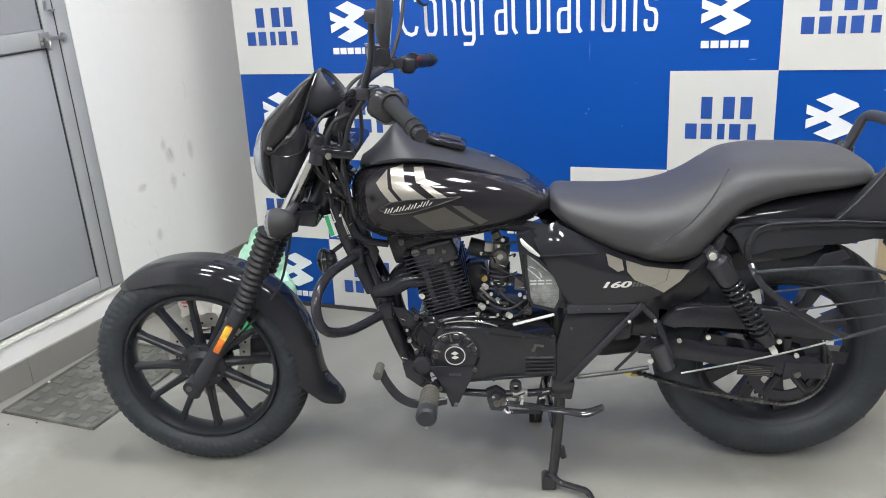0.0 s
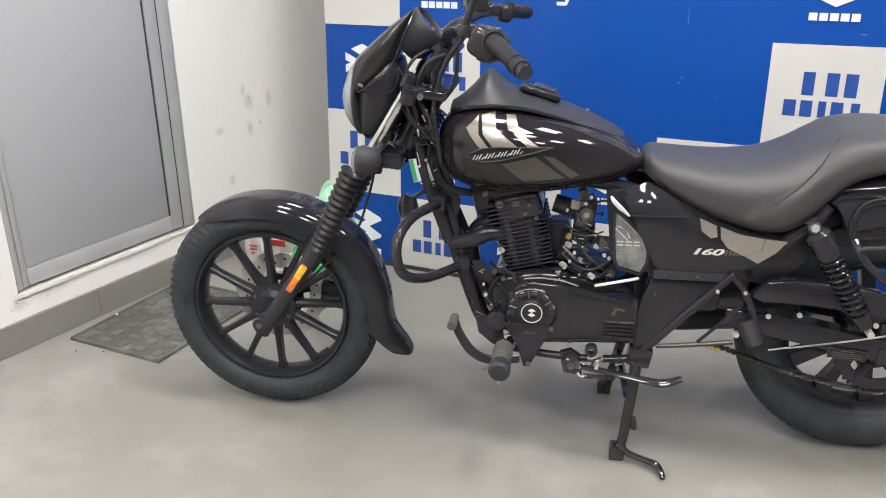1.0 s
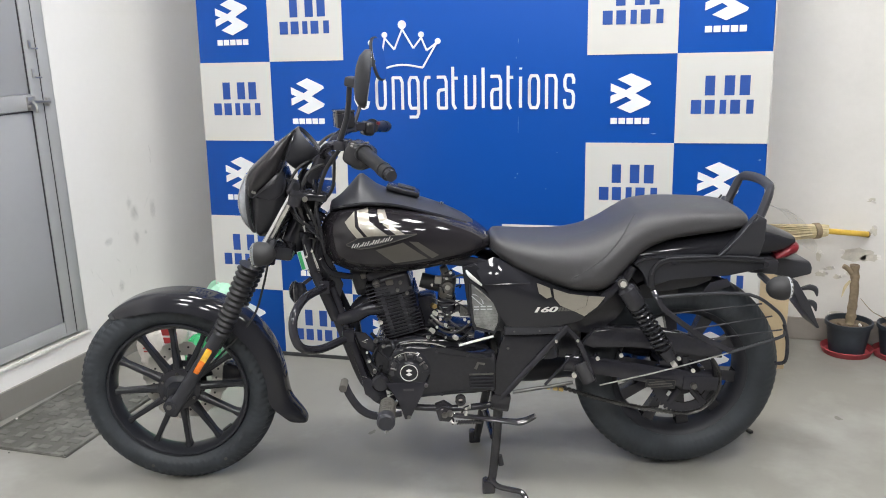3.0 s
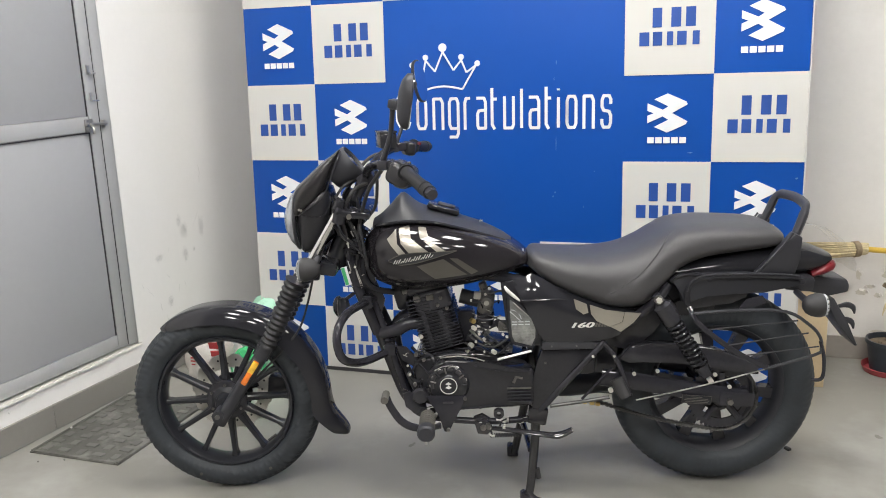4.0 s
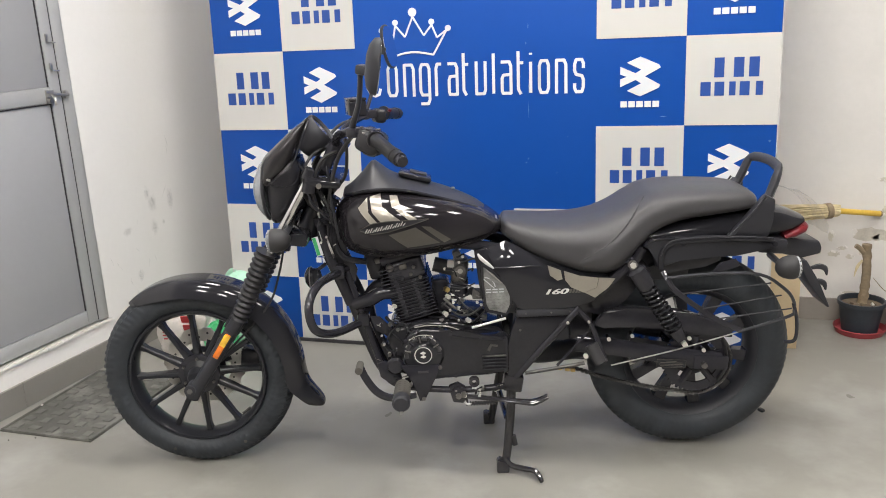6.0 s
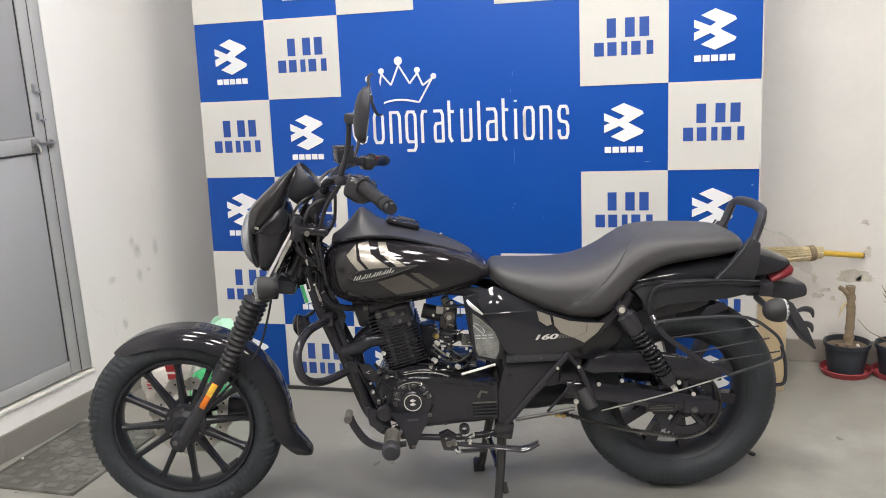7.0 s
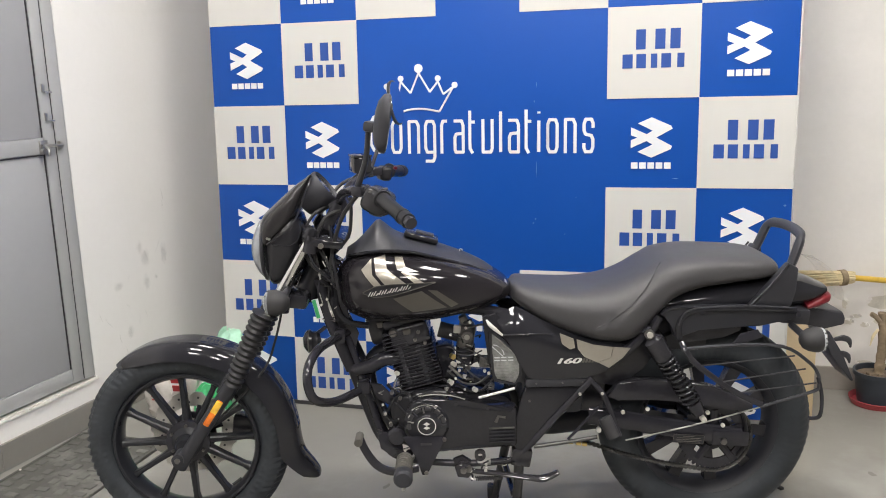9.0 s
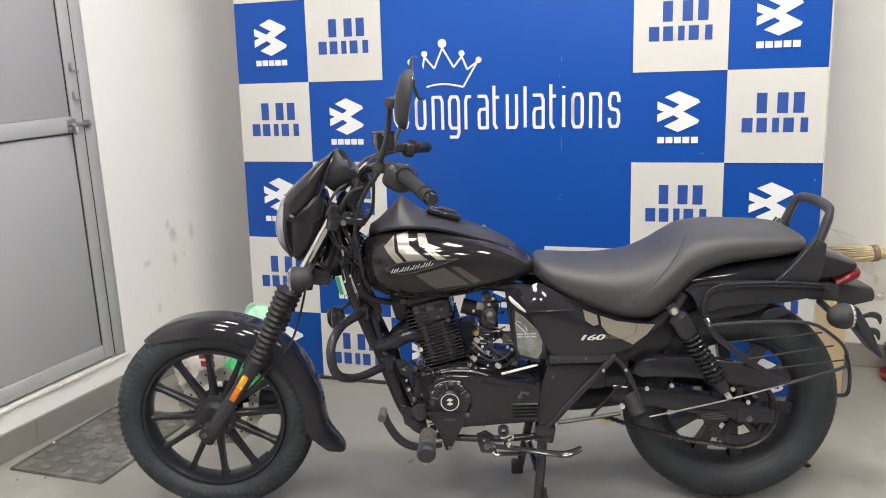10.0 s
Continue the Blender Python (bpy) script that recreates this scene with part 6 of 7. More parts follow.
def build_controls():
    # gear lever with heel and toe, footrests
    lev = part("gear_lever", tube([(0.508, -0.205, 0.368), (0.520, -0.205, 0.335), (0.548, -0.20, 0.290), (0.59, -0.19, 0.265), (0.655, -0.17, 0.262)], [0.010, 0.011, 0.012, 0.012, 0.011], 12, flat=(1.0, 0.7)), M_FRAME, BIKE, "black curved gear lever")
    part("toe_peg", rod((0.506, -0.19, 0.371), (0.506, -0.240, 0.371), 0.0105, 14), M_PEG, lev, "grey rubber toe peg")
    for s in (-1, 1):
        peg = part("footrest", rod((0.622, s * 0.205, 0.306), (0.622, s * 0.318, 0.306), 0.0215, 18), M_PEG, BIKE, "grubby grey rubber footrest")
        for k in range(7):
            part("peg_ring", rod((0.622, s * (0.215 + 0.013 * k), 0.306), (0.622, s * (0.219 + 0.013 * k), 0.306), 0.0228, 18), M_PEG, peg)
        part("peg_cap", tube([(0.622, s * 0.288, 0.306), (0.622, s * 0.291, 0.306), (0.622, s * 0.316, 0.306), (0.622, s * 0.323, 0.306)], [0.0220, 0.0242, 0.0242, 0.0190], 20, 1), M_MATTE, peg, "smooth black end cap")
        part("peg_nub", rod((0.622, s * 0.318, 0.292), (0.622, s * 0.320, 0.278), 0.004, 8), M_STEEL, peg)
        part("peg_bar", rod((0.63, s * 0.12, 0.282), (0.622, s * 0.21, 0.302), 0.012, 10), M_FRAME, peg)
        rear = part("rear_footrest", rod((1.155, s * 0.152, 0.385), (1.178, s * 0.170, 0.335), 0.018, 14), M_RUBBER, BIKE, "folded black passenger footrest")
        part("footrest_pivot", rod((1.140, s * 0.146, 0.350), (1.140, s * 0.156, 0.350), 0.0068, 10), M_ZINC, rear)
    # centre stand
    st = part("centre_stand", tube([(0.932, -0.10, 0.270), (0.925, -0.115, 0.17), (0.912, -0.135, 0.06), (0.902, -0.145, 0.014)], [0.015, 0.0135, 0.0125, 0.0125], 14), M_ENAMEL, BIKE, "black centre stand")
    part("stand_leg", tube([(0.925, 0.10, 0.270), (0.905, 0.115, 0.17), (0.885, 0.135, 0.06), (0.876, 0.145, 0.014)], [0.015, 0.0135, 0.0125, 0.0125], 14), M_ENAMEL, st)
    part("stand_foot", prism([(0.878, 0.001), (0.913, 0.001), (0.915, 0.016), (0.905, 0.034), (0.888, 0.042), (0.878, 0.036)], -0.172, -0.138, 0.004), M_ENAMEL, st)
    part("stand_foot", prism([(0.853, 0.001), (0.888, 0.001), (0.890, 0.016), (0.880, 0.034), (0.863, 0.042), (0.853, 0.036)], 0.138, 0.172, 0.004), M_ENAMEL, st)
    part("stand_cross", rod((0.915, -0.11, 0.15), (0.900, 0.11, 0.15), 0.010, 10), M_ENAMEL, st)
    part("stand_plate", box((0.935, -0.11, 0.265), (0.055, 0.05, 0.05), (0, 10, 0), 0.006), M_ENAMEL, st)
    part("stand_tang", tube([(0.905, -0.150, 0.035), (0.922, -0.165, 0.022), (0.955, -0.185, 0.022), (0.985, -0.205, 0.024), (0.997, -0.225, 0.016), (1.000, -0.240, 0.011)], [0.0085, 0.0085, 0.008, 0.008, 0.0075, 0.006], 10), M_ENAMEL, st)
    part("stand_spring", tube([(0.93, -0.128, 0.10), (0.935, -0.13, 0.07)], 0.008, 10, 1), M_RUBBER, st)
    # side stand, folded back
    ss = part("side_stand", tube([(0.785, -0.150, 0.243), (0.86, -0.165, 0.240), (0.95, -0.180, 0.232), (0.99, -0.186, 0.232), (1.027, -0.190, 0.250)], [0.0095, 0.010, 0.012, 0.0150, 0.011], 14, flat=(0.62, 1.0)), M_ENAMEL, BIKE, "worn black metal side stand folded up")
    part("stand_pivot", prism([(0.752, 0.262), (0.772, 0.276), (0.792, 0.268), (0.800, 0.240), (0.788, 0.228), (0.760, 0.232)], -0.168, -0.150, 0.003), M_ENAMEL, ss)
    part("stand_pivot", prism([(0.748, 0.268), (0.775, 0.278), (0.798, 0.262), (0.798, 0.236), (0.765, 0.226)], -0.140, -0.122, 0.003), M_ENAMEL, ss)
    part("pivot_pin", rod((0.776, -0.120, 0.252), (0.776, -0.174, 0.252), 0.0085, 12), M_CARB, ss)
    part("spring_hook", tube([(0.792, -0.160, 0.232), (0.800, -0.166, 0.224), (0.812, -0.165, 0.226)], 0.0028, 8), M_STEEL, ss)
    part("pivot_bolt", rod((0.790, -0.165, 0.258), (0.790, -0.180, 0.258), 0.008, 8), M_CARB, ss)
    part("pivot_bolt", rod((0.815, -0.14, 0.262), (0.850, -0.14, 0.262), 0.009, 8), M_STEEL, ss)
    part("return_spring", tube([(0.808 + 0.072 * i / 96, -0.163 + 0.0052 * math.cos(2 * math.pi * 16 * i / 96), 0.2245 + 0.0052 * math.sin(2 * math.pi * 16 * i / 96)) for i in range(97)], 0.0016, 5, 1), M_ENAMEL, ss)
    part("lug", lathe([(0.007, -0.150), (0.015, -0.150), (0.015, -0.135), (0.007, -0.135)], (0.822, 0, 0.283), "y", 20), M_ENAMEL, ss)


build_controls()


# rear end -------------------------------------------------------------
def build_rear():
    for s in (-1, 1):
        arm = part("swingarm", tube([(1.12, s * 0.105, 0.372), (1.20, s * 0.112, 0.362), (1.36, s * 0.118, 0.332), (1.53, s * 0.12, 0.302)], 0.020, 12, flat=(1.3, 0.7)), M_FRAME, BIKE, "black swingarm")
        part("axle_nut", rod((1.478, s * 0.135, 0.303), (1.478, s * 0.150, 0.303), 0.009, 6), M_CARB, arm)
        part("axle_plate", box((1.50, s * 0.134, 0.306), (0.10, 0.008, 0.042), (0, 4, 0), 0.004), M_FRAME, arm)
        # shock absorber: shrouded top, open coil, lower eye
        a, b = Vector((1.262, s * 0.165, 0.623)), Vector((1.410, s * 0.165, 0.384))
        d = (b - a).normalized()
        u = d.cross(Vector((0, 1, 0))).normalized()
        sh = part("shock_absorber", tube([a - d * 0.010, a + d * 0.018, a + d * 0.026, a + d * 0.076, a + d * 0.084], [0.013, 0.016, 0.0265, 0.0265, 0.024], 20, 1), M_ENGINE, BIKE, "black shock absorber with an open coil spring")
        part("damper_rod", rod(a + d * 0.08, b - d * 0.02, 0.014, 12), M_FRAME, sh)
        coil = []
        for i in range(211):
            t = i / 210
            q = 2 * math.pi * 10.5 * t
            coil.append(a + d * (0.082 + 0.150 * t) + 0.0225 * (u * math.cos(q) + Vector((0, 1, 0)) * math.sin(q)))
        part("coil_spring", tube(coil, 0.0035, 8, 1), M_GLOSS, sh, "black coil spring")
        part("lower_cup", rod(b - d * 0.050, b - d * 0.012, 0.024, 16, r2=0.016), M_FRAME, sh)
        part("shock_bolt", rod((a.x, s * 0.165, a.z), (a.x, s * 0.194, a.z), 0.0085, 6), M_ZINC, sh)
        part("shock_washer", rod((a.x, s * 0.18, a.z), (a.x, s * 0.188, a.z), 0.0125, 16), M_CARB, sh)
        part("shock_bolt", rod((b.x, s * 0.165, b.z), (b.x, s * 0.188, b.z), 0.0075, 12), M_ZINC, sh)
    # chain guard, chain and sticker on the near side
    guard = part("chain_guard", prism([(1.165, 0.432), (1.20, 0.472), (1.26, 0.478), (1.36, 0.474), (1.44, 0.455), (1.52, 0.425), (1.56, 0.400), (1.562, 0.375), (1.50, 0.385), (1.40, 0.408), (1.30, 0.420), (1.20, 0.418)], -0.128, -0.098, 0.006), M_ENGINE, BIKE, "matte black chain guard")
    for x, z in ((1.209, 0.389), (1.275, 0.396), (1.437, 0.381), (1.479, 0.343)):
        part("guard_bolt", rod((x, -0.127, z), (x, -0.133, z), 0.0056, 10), M_ZINC, guard)
        part("bolt_shank", rod((x, -0.098, z), (x, -0.127, z), 0.0045, 8), M_FRAME, guard)
    lab = part("warning_label", box((1.385, -0.1395, 0.3110), (0.083, 0.0015, 0.025), (0, 5, 0)), M_GLOSS, BIKE, "black warning label with fine silver print")
    for k in range(4):
        part("bar", box((1.385, -0.1405, 0.3180 - 0.0048 * k), (0.030 if k == 0 else 0.070 - 0.006 * (k % 2), 0.001, 0.0013), (0, 5, 0)), M_PEG, lab, smooth=0)
    for dx, dz, w, h in ((0, 0.0120, 0.083, 0.0006), (0, -0.0120, 0.083, 0.0006), (-0.0412, 0, 0.0006, 0.0236), (0.0412, 0, 0.0006, 0.0236)):
        part("label_border", box((1.385 + dx, -0.1405, 0.3110 + dz - dx * 0.0875), (w, 0.001, h), (0, 5, 0)), M_PEG, lab, smooth=0)
    part("chain_hoop", tube([(1.522, -0.118, 0.392), (1.540, -0.116, 0.360), (1.549, -0.114, 0.318), (1.547, -0.112, 0.275), (1.528, -0.110, 0.242)], 0.0075, 10, flat=(0.6, 1.2)), M_RUBBER, BIKE, "black ribbed chain guide hoop")
    # roller chain: lower run and round the sprocket
    line = [Vector((1.10, -0.105, 0.300))]
    for i in range(1, 10):
        t = i / 10
        line.append(Vector((1.10 + 0.36 * t, -0.105, 0.300 - 0.098 * t - 0.012 * math.sin(math.pi * t))))
    for i in range(12):
        a = math.radians(-95 + 16 * i)
        line.append(Vector((RX + 0.099 * math.cos(a), -0.105, RZ + 0.099 * math.sin(a))))
    line += [Vector((1.38, -0.110, 0.430)), Vector((1.25, -0.110, 0.440)), Vector((1.20, -0.110, 0.440))]
    fine = curve_points(line, 6)
    chain = part("chain", tube(line, 0.0042, 8, 4), M_CHAIN, BIKE, "greasy roller chain")
    acc, last, k = 0.0, fine[0], 0
    for p in fine[1:]:
        acc += (p - last).length
        if acc > 0.0085:
            d = (p - last).normalized()
            ang = -math.degrees(math.atan2(d.z, d.x))
            if p.z < 0.33:
                for dy in (-0.006, 0.006):
                    part("link", box((p.x, p.y + dy, p.z), (0.0125, 0.0022, 0.0085), (0, ang, 0), 0.003, segs=1), M_CHAIN, chain)
            acc, k = 0.0, k + 1
        last = p
    for x in (1.07, 1.092, 1.108):
        part("chain_joint", box((x, -0.118, 0.302 - (x - 1.07) * 0.2), (0.014, 0.010, 0.010), (0, 10, 0), 0.002), M_BRASS, chain)
    # brake rod from the pedal side
    part("brake_rod", tube([(0.97, -0.122, 0.293), (1.06, -0.126, 0.306), (1.14, -0.130, 0.320)], 0.0055, 10), M_CHAIN, BIKE, "grey steel brake rod")
    # rear mudguard inside
    rows = []
    for i in range(22):
        a = math.radians(150 - 175 * i / 21 * 0.86)
        rows.append([Vector((RX + (0.332 - 0.02 * abs(f) ** 3) * math.cos(a), 0.085 * f, RZ + (0.332 - 0.02 * abs(f) ** 3) * math.sin(a))) for f in [-1 + 2 * q / 8 for q in range(9)]])
    bm = bmesh.new()
    rows = rows[:11]
    vs = [[bm.verts.new(p) for p in r] for r in rows]
    for a, b in zip(vs, vs[1:]):
        for i in range(8):
            bm.faces.new((a[i], a[i + 1], b[i + 1], b[i]))
    bmesh.ops.solidify(bm, geom=bm.faces[:], thickness=0.003)
    part("rear_mudguard", bm, M_SATIN, BIKE, "black rear mudguard", 50)
    part("inner_fender", prism([(1.13, 0.60), (1.30, 0.62), (1.34, 0.57), (1.26, 0.50), (1.215, 0.44), (1.13, 0.46)], -0.09, 0.09, 0.01), M_ENGINE, BIKE, "black inner rear mudguard")
    for s in (-1, 1):
        part("fender_side", prism([(1.335, 0.640), (1.53, 0.640), (1.522, 0.602), (1.48, 0.585), (1.36, 0.570)], s * 0.112, s * 0.104, 0.003), M_ENGINE, BIKE)
    # tail body
    table = [(1.30, 0.712, 0.640, 0.120), (1.40, 0.722, 0.650, 0.125), (1.52, 0.735, 0.652, 0.118), (1.62, 0.742, 0.648, 0.100), (1.70, 0.732, 0.650, 0.080), (1.755, 0.712, 0.665, 0.062), (1.775, 0.702, 0.680, 0.050)]
    rings = [body_ring(x, t, b, h, 28, 2.4, 3.0) for x, t, b, h in smooth_table(table, 24)]
    tail = part("tail_body", loft(rings), M_GLOSS, BIKE, "gloss black tail fairing", 50)
    part("tail_lamp", loft([body_ring(1.712, 0.660, 0.640, 0.080, 24), body_ring(1.745, 0.678, 0.640, 0.074, 24), body_ring(1.778, 0.688, 0.650, 0.062, 24), body_ring(1.790, 0.680, 0.662, 0.044, 24)]), M_RED, tail, "dark red tail lamp", 50)
    # side rail of the subframe that carries the grab bar
    for s in (-1, 1):
        rail = part("grab_mount", prism([(1.300, 0.662), (1.318, 0.676), (1.372, 0.682), (1.50, 0.680), (1.545, 0.676), (1.66, 0.660), (1.655, 0.640), (1.56, 0.622), (1.40, 0.622), (1.36, 0.60), (1.335, 0.60), (1.330, 0.64)],
                    s * 0.144, s * 0.122, 0.005), M_MATTE, BIKE, "satin black side rail")
        part("rail_edge", tube([(1.349, s * 0.150, 0.598), (1.347, s * 0.150, 0.632), (1.358, s * 0.150, 0.657), (1.386, s * 0.150, 0.672), (1.44, s * 0.150, 0.675), (1.546, s * 0.150, 0.674), (1.652, s * 0.148, 0.664)], 0.0085, 10, flat=(1.0, 0.6)), M_GLOSS, rail)
        part("rail_edge", tube([(1.302, s * 0.146, 0.664), (1.322, s * 0.147, 0.678), (1.352, s * 0.147, 0.682), (1.384, s * 0.147, 0.680)], 0.005, 8), M_GLOSS, rail)
        part("rail_edge", tube([(1.345, s * 0.154, 0.635), (1.357, s * 0.154, 0.663), (1.386, s * 0.154, 0.6785), (1.44, s * 0.154, 0.6815), (1.546, s * 0.154, 0.6805), (1.648, s * 0.152, 0.672)], 0.0022, 6), M_SATIN, rail)
        for x, z in ((1.405, 0.668), (1.655, 0.655)):
            part("rail_bolt", rod((x, s * 0.150, z), (x, s * 0.157, z), 0.007, 8), M_FRAME, rail)
    side = [(1.622, 0.126, 0.725), (1.634, 0.124, 0.762), (1.650, 0.120, 0.800), (1.662, 0.116, 0.832), (1.668, 0.110, 0.846), (1.674, 0.096, 0.854), (1.679, 0.060, 0.858), (1.682, 0.020, 0.860)]
    hoop = [(x, -y, z) for x, y, z in side] + side[::-1]
    part("grab_rail", tube(hoop, [0.0145] * 4 + [0.0125] * 8 + [0.0145] * 4, 10, 4, flat=(0.78, 1.12)), M_SATIN, BIKE, "satin black passenger grab rail")
    for s in (-1, 1):
        part("plate_edge", tube([(1.530, s * 0.145, 0.678), (1.566, s * 0.145, 0.714), (1.602, s * 0.145, 0.756), (1.627, s * 0.143, 0.790)], 0.0032, 6), M_SATIN, BIKE)
        part("grab_plate", prism([(1.532, 0.676), (1.568, 0.712), (1.604, 0.754), (1.630, 0.790), (1.655, 0.776), (1.652, 0.715), (1.640, 0.672)], s * 0.144, s * 0.112, 0.006), M_SATIN, BIKE)
    indicator(1.676, -0.205, 0.603, -1, back=True)
    indicator(1.676, 0.205, 0.603, 1, back=True)
    part("tail_mount", box((1.672, 0, 0.632), (0.085, 0.20, 0.045), (0, 6, 0), 0.012), M_SATIN, BIKE)
    # plate holder and its tongue
    hold = part("plate_bracket", prism([(1.67, 0.652), (1.749, 0.637), (1.826, 0.627), (1.834, 0.607), (1.832, 0.588), (1.775, 0.576), (1.70, 0.598)], -0.045, 0.045, 0.008), M_SATIN, BIKE, "black rear plate bracket")
    part("plate_tongue", prism([(1.765, 0.575), (1.79, 0.572), (1.83, 0.505), (1.866, 0.428), (1.858, 0.426), (1.80, 0.500)], -0.05, 0.05, 0.003), M_SATIN, hold)
    for z in (0.545, 0.50):
        part("plate_lug", tube([(1.805, -0.04, z), (1.828, -0.045, z + 0.006), (1.846, -0.045, z - 0.002), (1.852, -0.045, z - 0.022)], [0.005, 0.009, 0.008, 0.002], 8, flat=(1.0, 0.6)), M_SATIN, hold)
    # wire side guard beside the rear wheel
    y = -0.205
    g = part("side_guard", tube([(1.352, y, 0.588), (1.472, y, 0.594), (1.597, y, 0.587), (1.665, y, 0.545), (1.692, y, 0.512), (1.697, y, 0.480), (1.680, y, 0.462), (1.547, y, 0.424)], 0.0045, 8, 4), M_SATIN, BIKE, "black wire side guard")
    part("support_rod", tube([(1.56, y, 0.427), (1.38, y, 0.380), (1.205, y + 0.02, 0.333)], 0.0020, 8), M_STEEL, g, "bare steel support rod")
    part("guard_strap", tube([(1.345, y + 0.02, 0.600), (1.352, y, 0.582), (1.38, y, 0.545), (1.47, y, 0.475), (1.555, y, 0.428)], 0.0062, 8, flat=(1.2, 0.5)), M_FRAME, g)
    for a, b in (((1.389, 0.541), (1.63, 0.561)), ((1.437, 0.494), (1.660, 0.525)), ((1.492, 0.465), (1.690, 0.486))):
        part("wire", rod((a[0], y, a[1]), (b[0], y, b[1]), 0.0022, 8), M_SATIN, g)
    part("guard_tail", tube([(1.694, y, 0.500), (1.706, y, 0.45), (1.704, y, 0.395), (1.680, y + 0.01, 0.385)], 0.005, 8), M_FRAME, g)
    part("guard_stay", prism([(1.470, 0.594), (1.492, 0.622), (1.535, 0.632), (1.548, 0.612), (1.500, 0.598)], y + 0.004, y + 0.010, 0.001), M_FRAME, g)


build_rear()

# ---- things on the floor ----
M_MATBLOCK = mat("dusty_mat_block", (0.130, 0.126, 0.116), 0.6, vary=0.3, scale=30, fine=120, per_piece=0.15, second=(0.12, 0.118, 0.108), second_at=(0.42, 0.6))


def build_mat():
    m = thing("door_mat", pose(-1.258, -0.705, 0, 0, 0, -1.0), "worn grey rubber door mat with raised block pattern", "door mat")
    part("mat_base", box((0, 0, 0.003), (0.372, 0.51, 0.006), bevel=0.002), M_MAT, m)
    rnd = random.Random(3)
    for i in range(5):
        for j in range(9):
            x, y = -0.145 + 0.0725 * i, -0.215 + 0.0538 * j
            part("mat_block", box((x, y, 0.007), (0.044 if (i + j) % 2 else 0.030, 0.026 if (i + j) % 2 else 0.036, 0.005), (0, 0, rnd.uniform(-4, 4)), 0.002, segs=1), M_MATBLOCK, m)
    for s in (-1, 1):
        part("mat_border", box((s * 0.180, 0, 0.0075), (0.010, 0.50, 0.004), bevel=0.001), M_MAT, m)
        part("mat_border", box((0, s * 0.249, 0.0075), (0.348, 0.010, 0.004), bevel=0.001), M_MAT, m)


build_mat()


def crumpled(center, size, seed, amount=0.35, n=3, squash=0.5):
    """A crumpled plastic bag."""
    bm = bmesh.new()
    bmesh.ops.create_icosphere(bm, subdivisions=n + 1, radius=1.0)
    off = Vector((seed * 7.3, seed * 3.1, seed))
    for v in bm.verts:
        d = v.co.normalized()
        k = 1 + amount * noise.noise(d * 1.7 + off) + amount * 0.5 * abs(noise.noise(d * 5 + off)) - amount * 0.3 * abs(noise.noise(d * 11 + off))
        p = d * k
        if p.z < -squash:
            p.z = -squash + (p.z + squash) * 0.08
        v.co = Vector((p.x * size[0], p.y * size[1], (p.z + squash) * size[2]))
    lo = min(v.co.z for v in bm.verts)
    for v in bm.verts:
        v.co += Vector(center) - Vector((0, 0, lo))
    return bm


bag = thing("green_carrier_bag", pose(-1.06, 0.0, 0), "crumpled pale green plastic carrier bag standing in the corner", "plastic bag")
part("bag_body", crumpled((0, 0, 0.001), (0.125, 0.10, 0.165), 2, 0.35), M_GREENBAG, bag, smooth=25)
part("bag_handle", tube([(-0.05, 0.02, 0.20), (-0.04, 0.03, 0.262), (0.0, 0.02, 0.285), (0.04, 0.0, 0.22)], [0.030, 0.020, 0.018, 0.026], 8, 4, flat=(1.0, 0.35)), M_GREENBAG, bag, smooth=25)
bag = thing("green_packet", pose(-1.005, -0.235, 0), "small shiny green printed plastic packet", "packet")
part("packet_body", crumpled((0, 0, 0.001), (0.075, 0.05, 0.105), 5, 0.25), M_GREEN, bag, smooth=25)
part("packet_print", box((-0.006, -0.058, 0.095), (0.06, 0.004, 0.04), (8, 0, 4), 0.002), M_GREENBAG, bag, smooth=0)
bag = thing("printed_sack", pose(-1.175, -0.215, 0), "crumpled white plastic sack with red printing", "plastic sack")
part("sack_body", crumpled((0, 0, 0.001), (0.125, 0.08, 0.13), 9, 0.30), M_WHITEBAG, bag, smooth=25)
for x, z, w, h in ((0.068, 0.184, 0.060, 0.030), (0.072, 0.150, 0.056, 0.026), (-0.030, 0.124, 0.05, 0.006), (-0.034, 0.110, 0.045, 0.005), (-0.028, 0.096, 0.05, 0.005)):
    part("bar", box((x, -0.082, z), (w, 0.004, h), (14, 0, 8), 0.001), M_REDINK, bag, smooth=0)

# carton behind the board's edge
carton = thing("carton", pose(1.02, 0.36, 0, 0, 0, 4), "plain brown cardboard carton standing behind the display board", "carton")
part("carton_body", box((0, 0, 0.215), (0.34, 0.28, 0.43), bevel=0.003), M_CARTON, carton)
part("flap", box((0.085, -0.01, 0.4335), (0.168, 0.27, 0.004), (0, -1.0, 0)), M_CARTON, carton)
part("flap", box((-0.085, -0.01, 0.4335), (0.168, 0.27, 0.004), (0, 1.0, 0)), M_CARTON, carton)
part("tape", box((0, -0.142, 0.30), (0.05, 0.001, 0.24)), M_STRAW, carton, smooth=0)

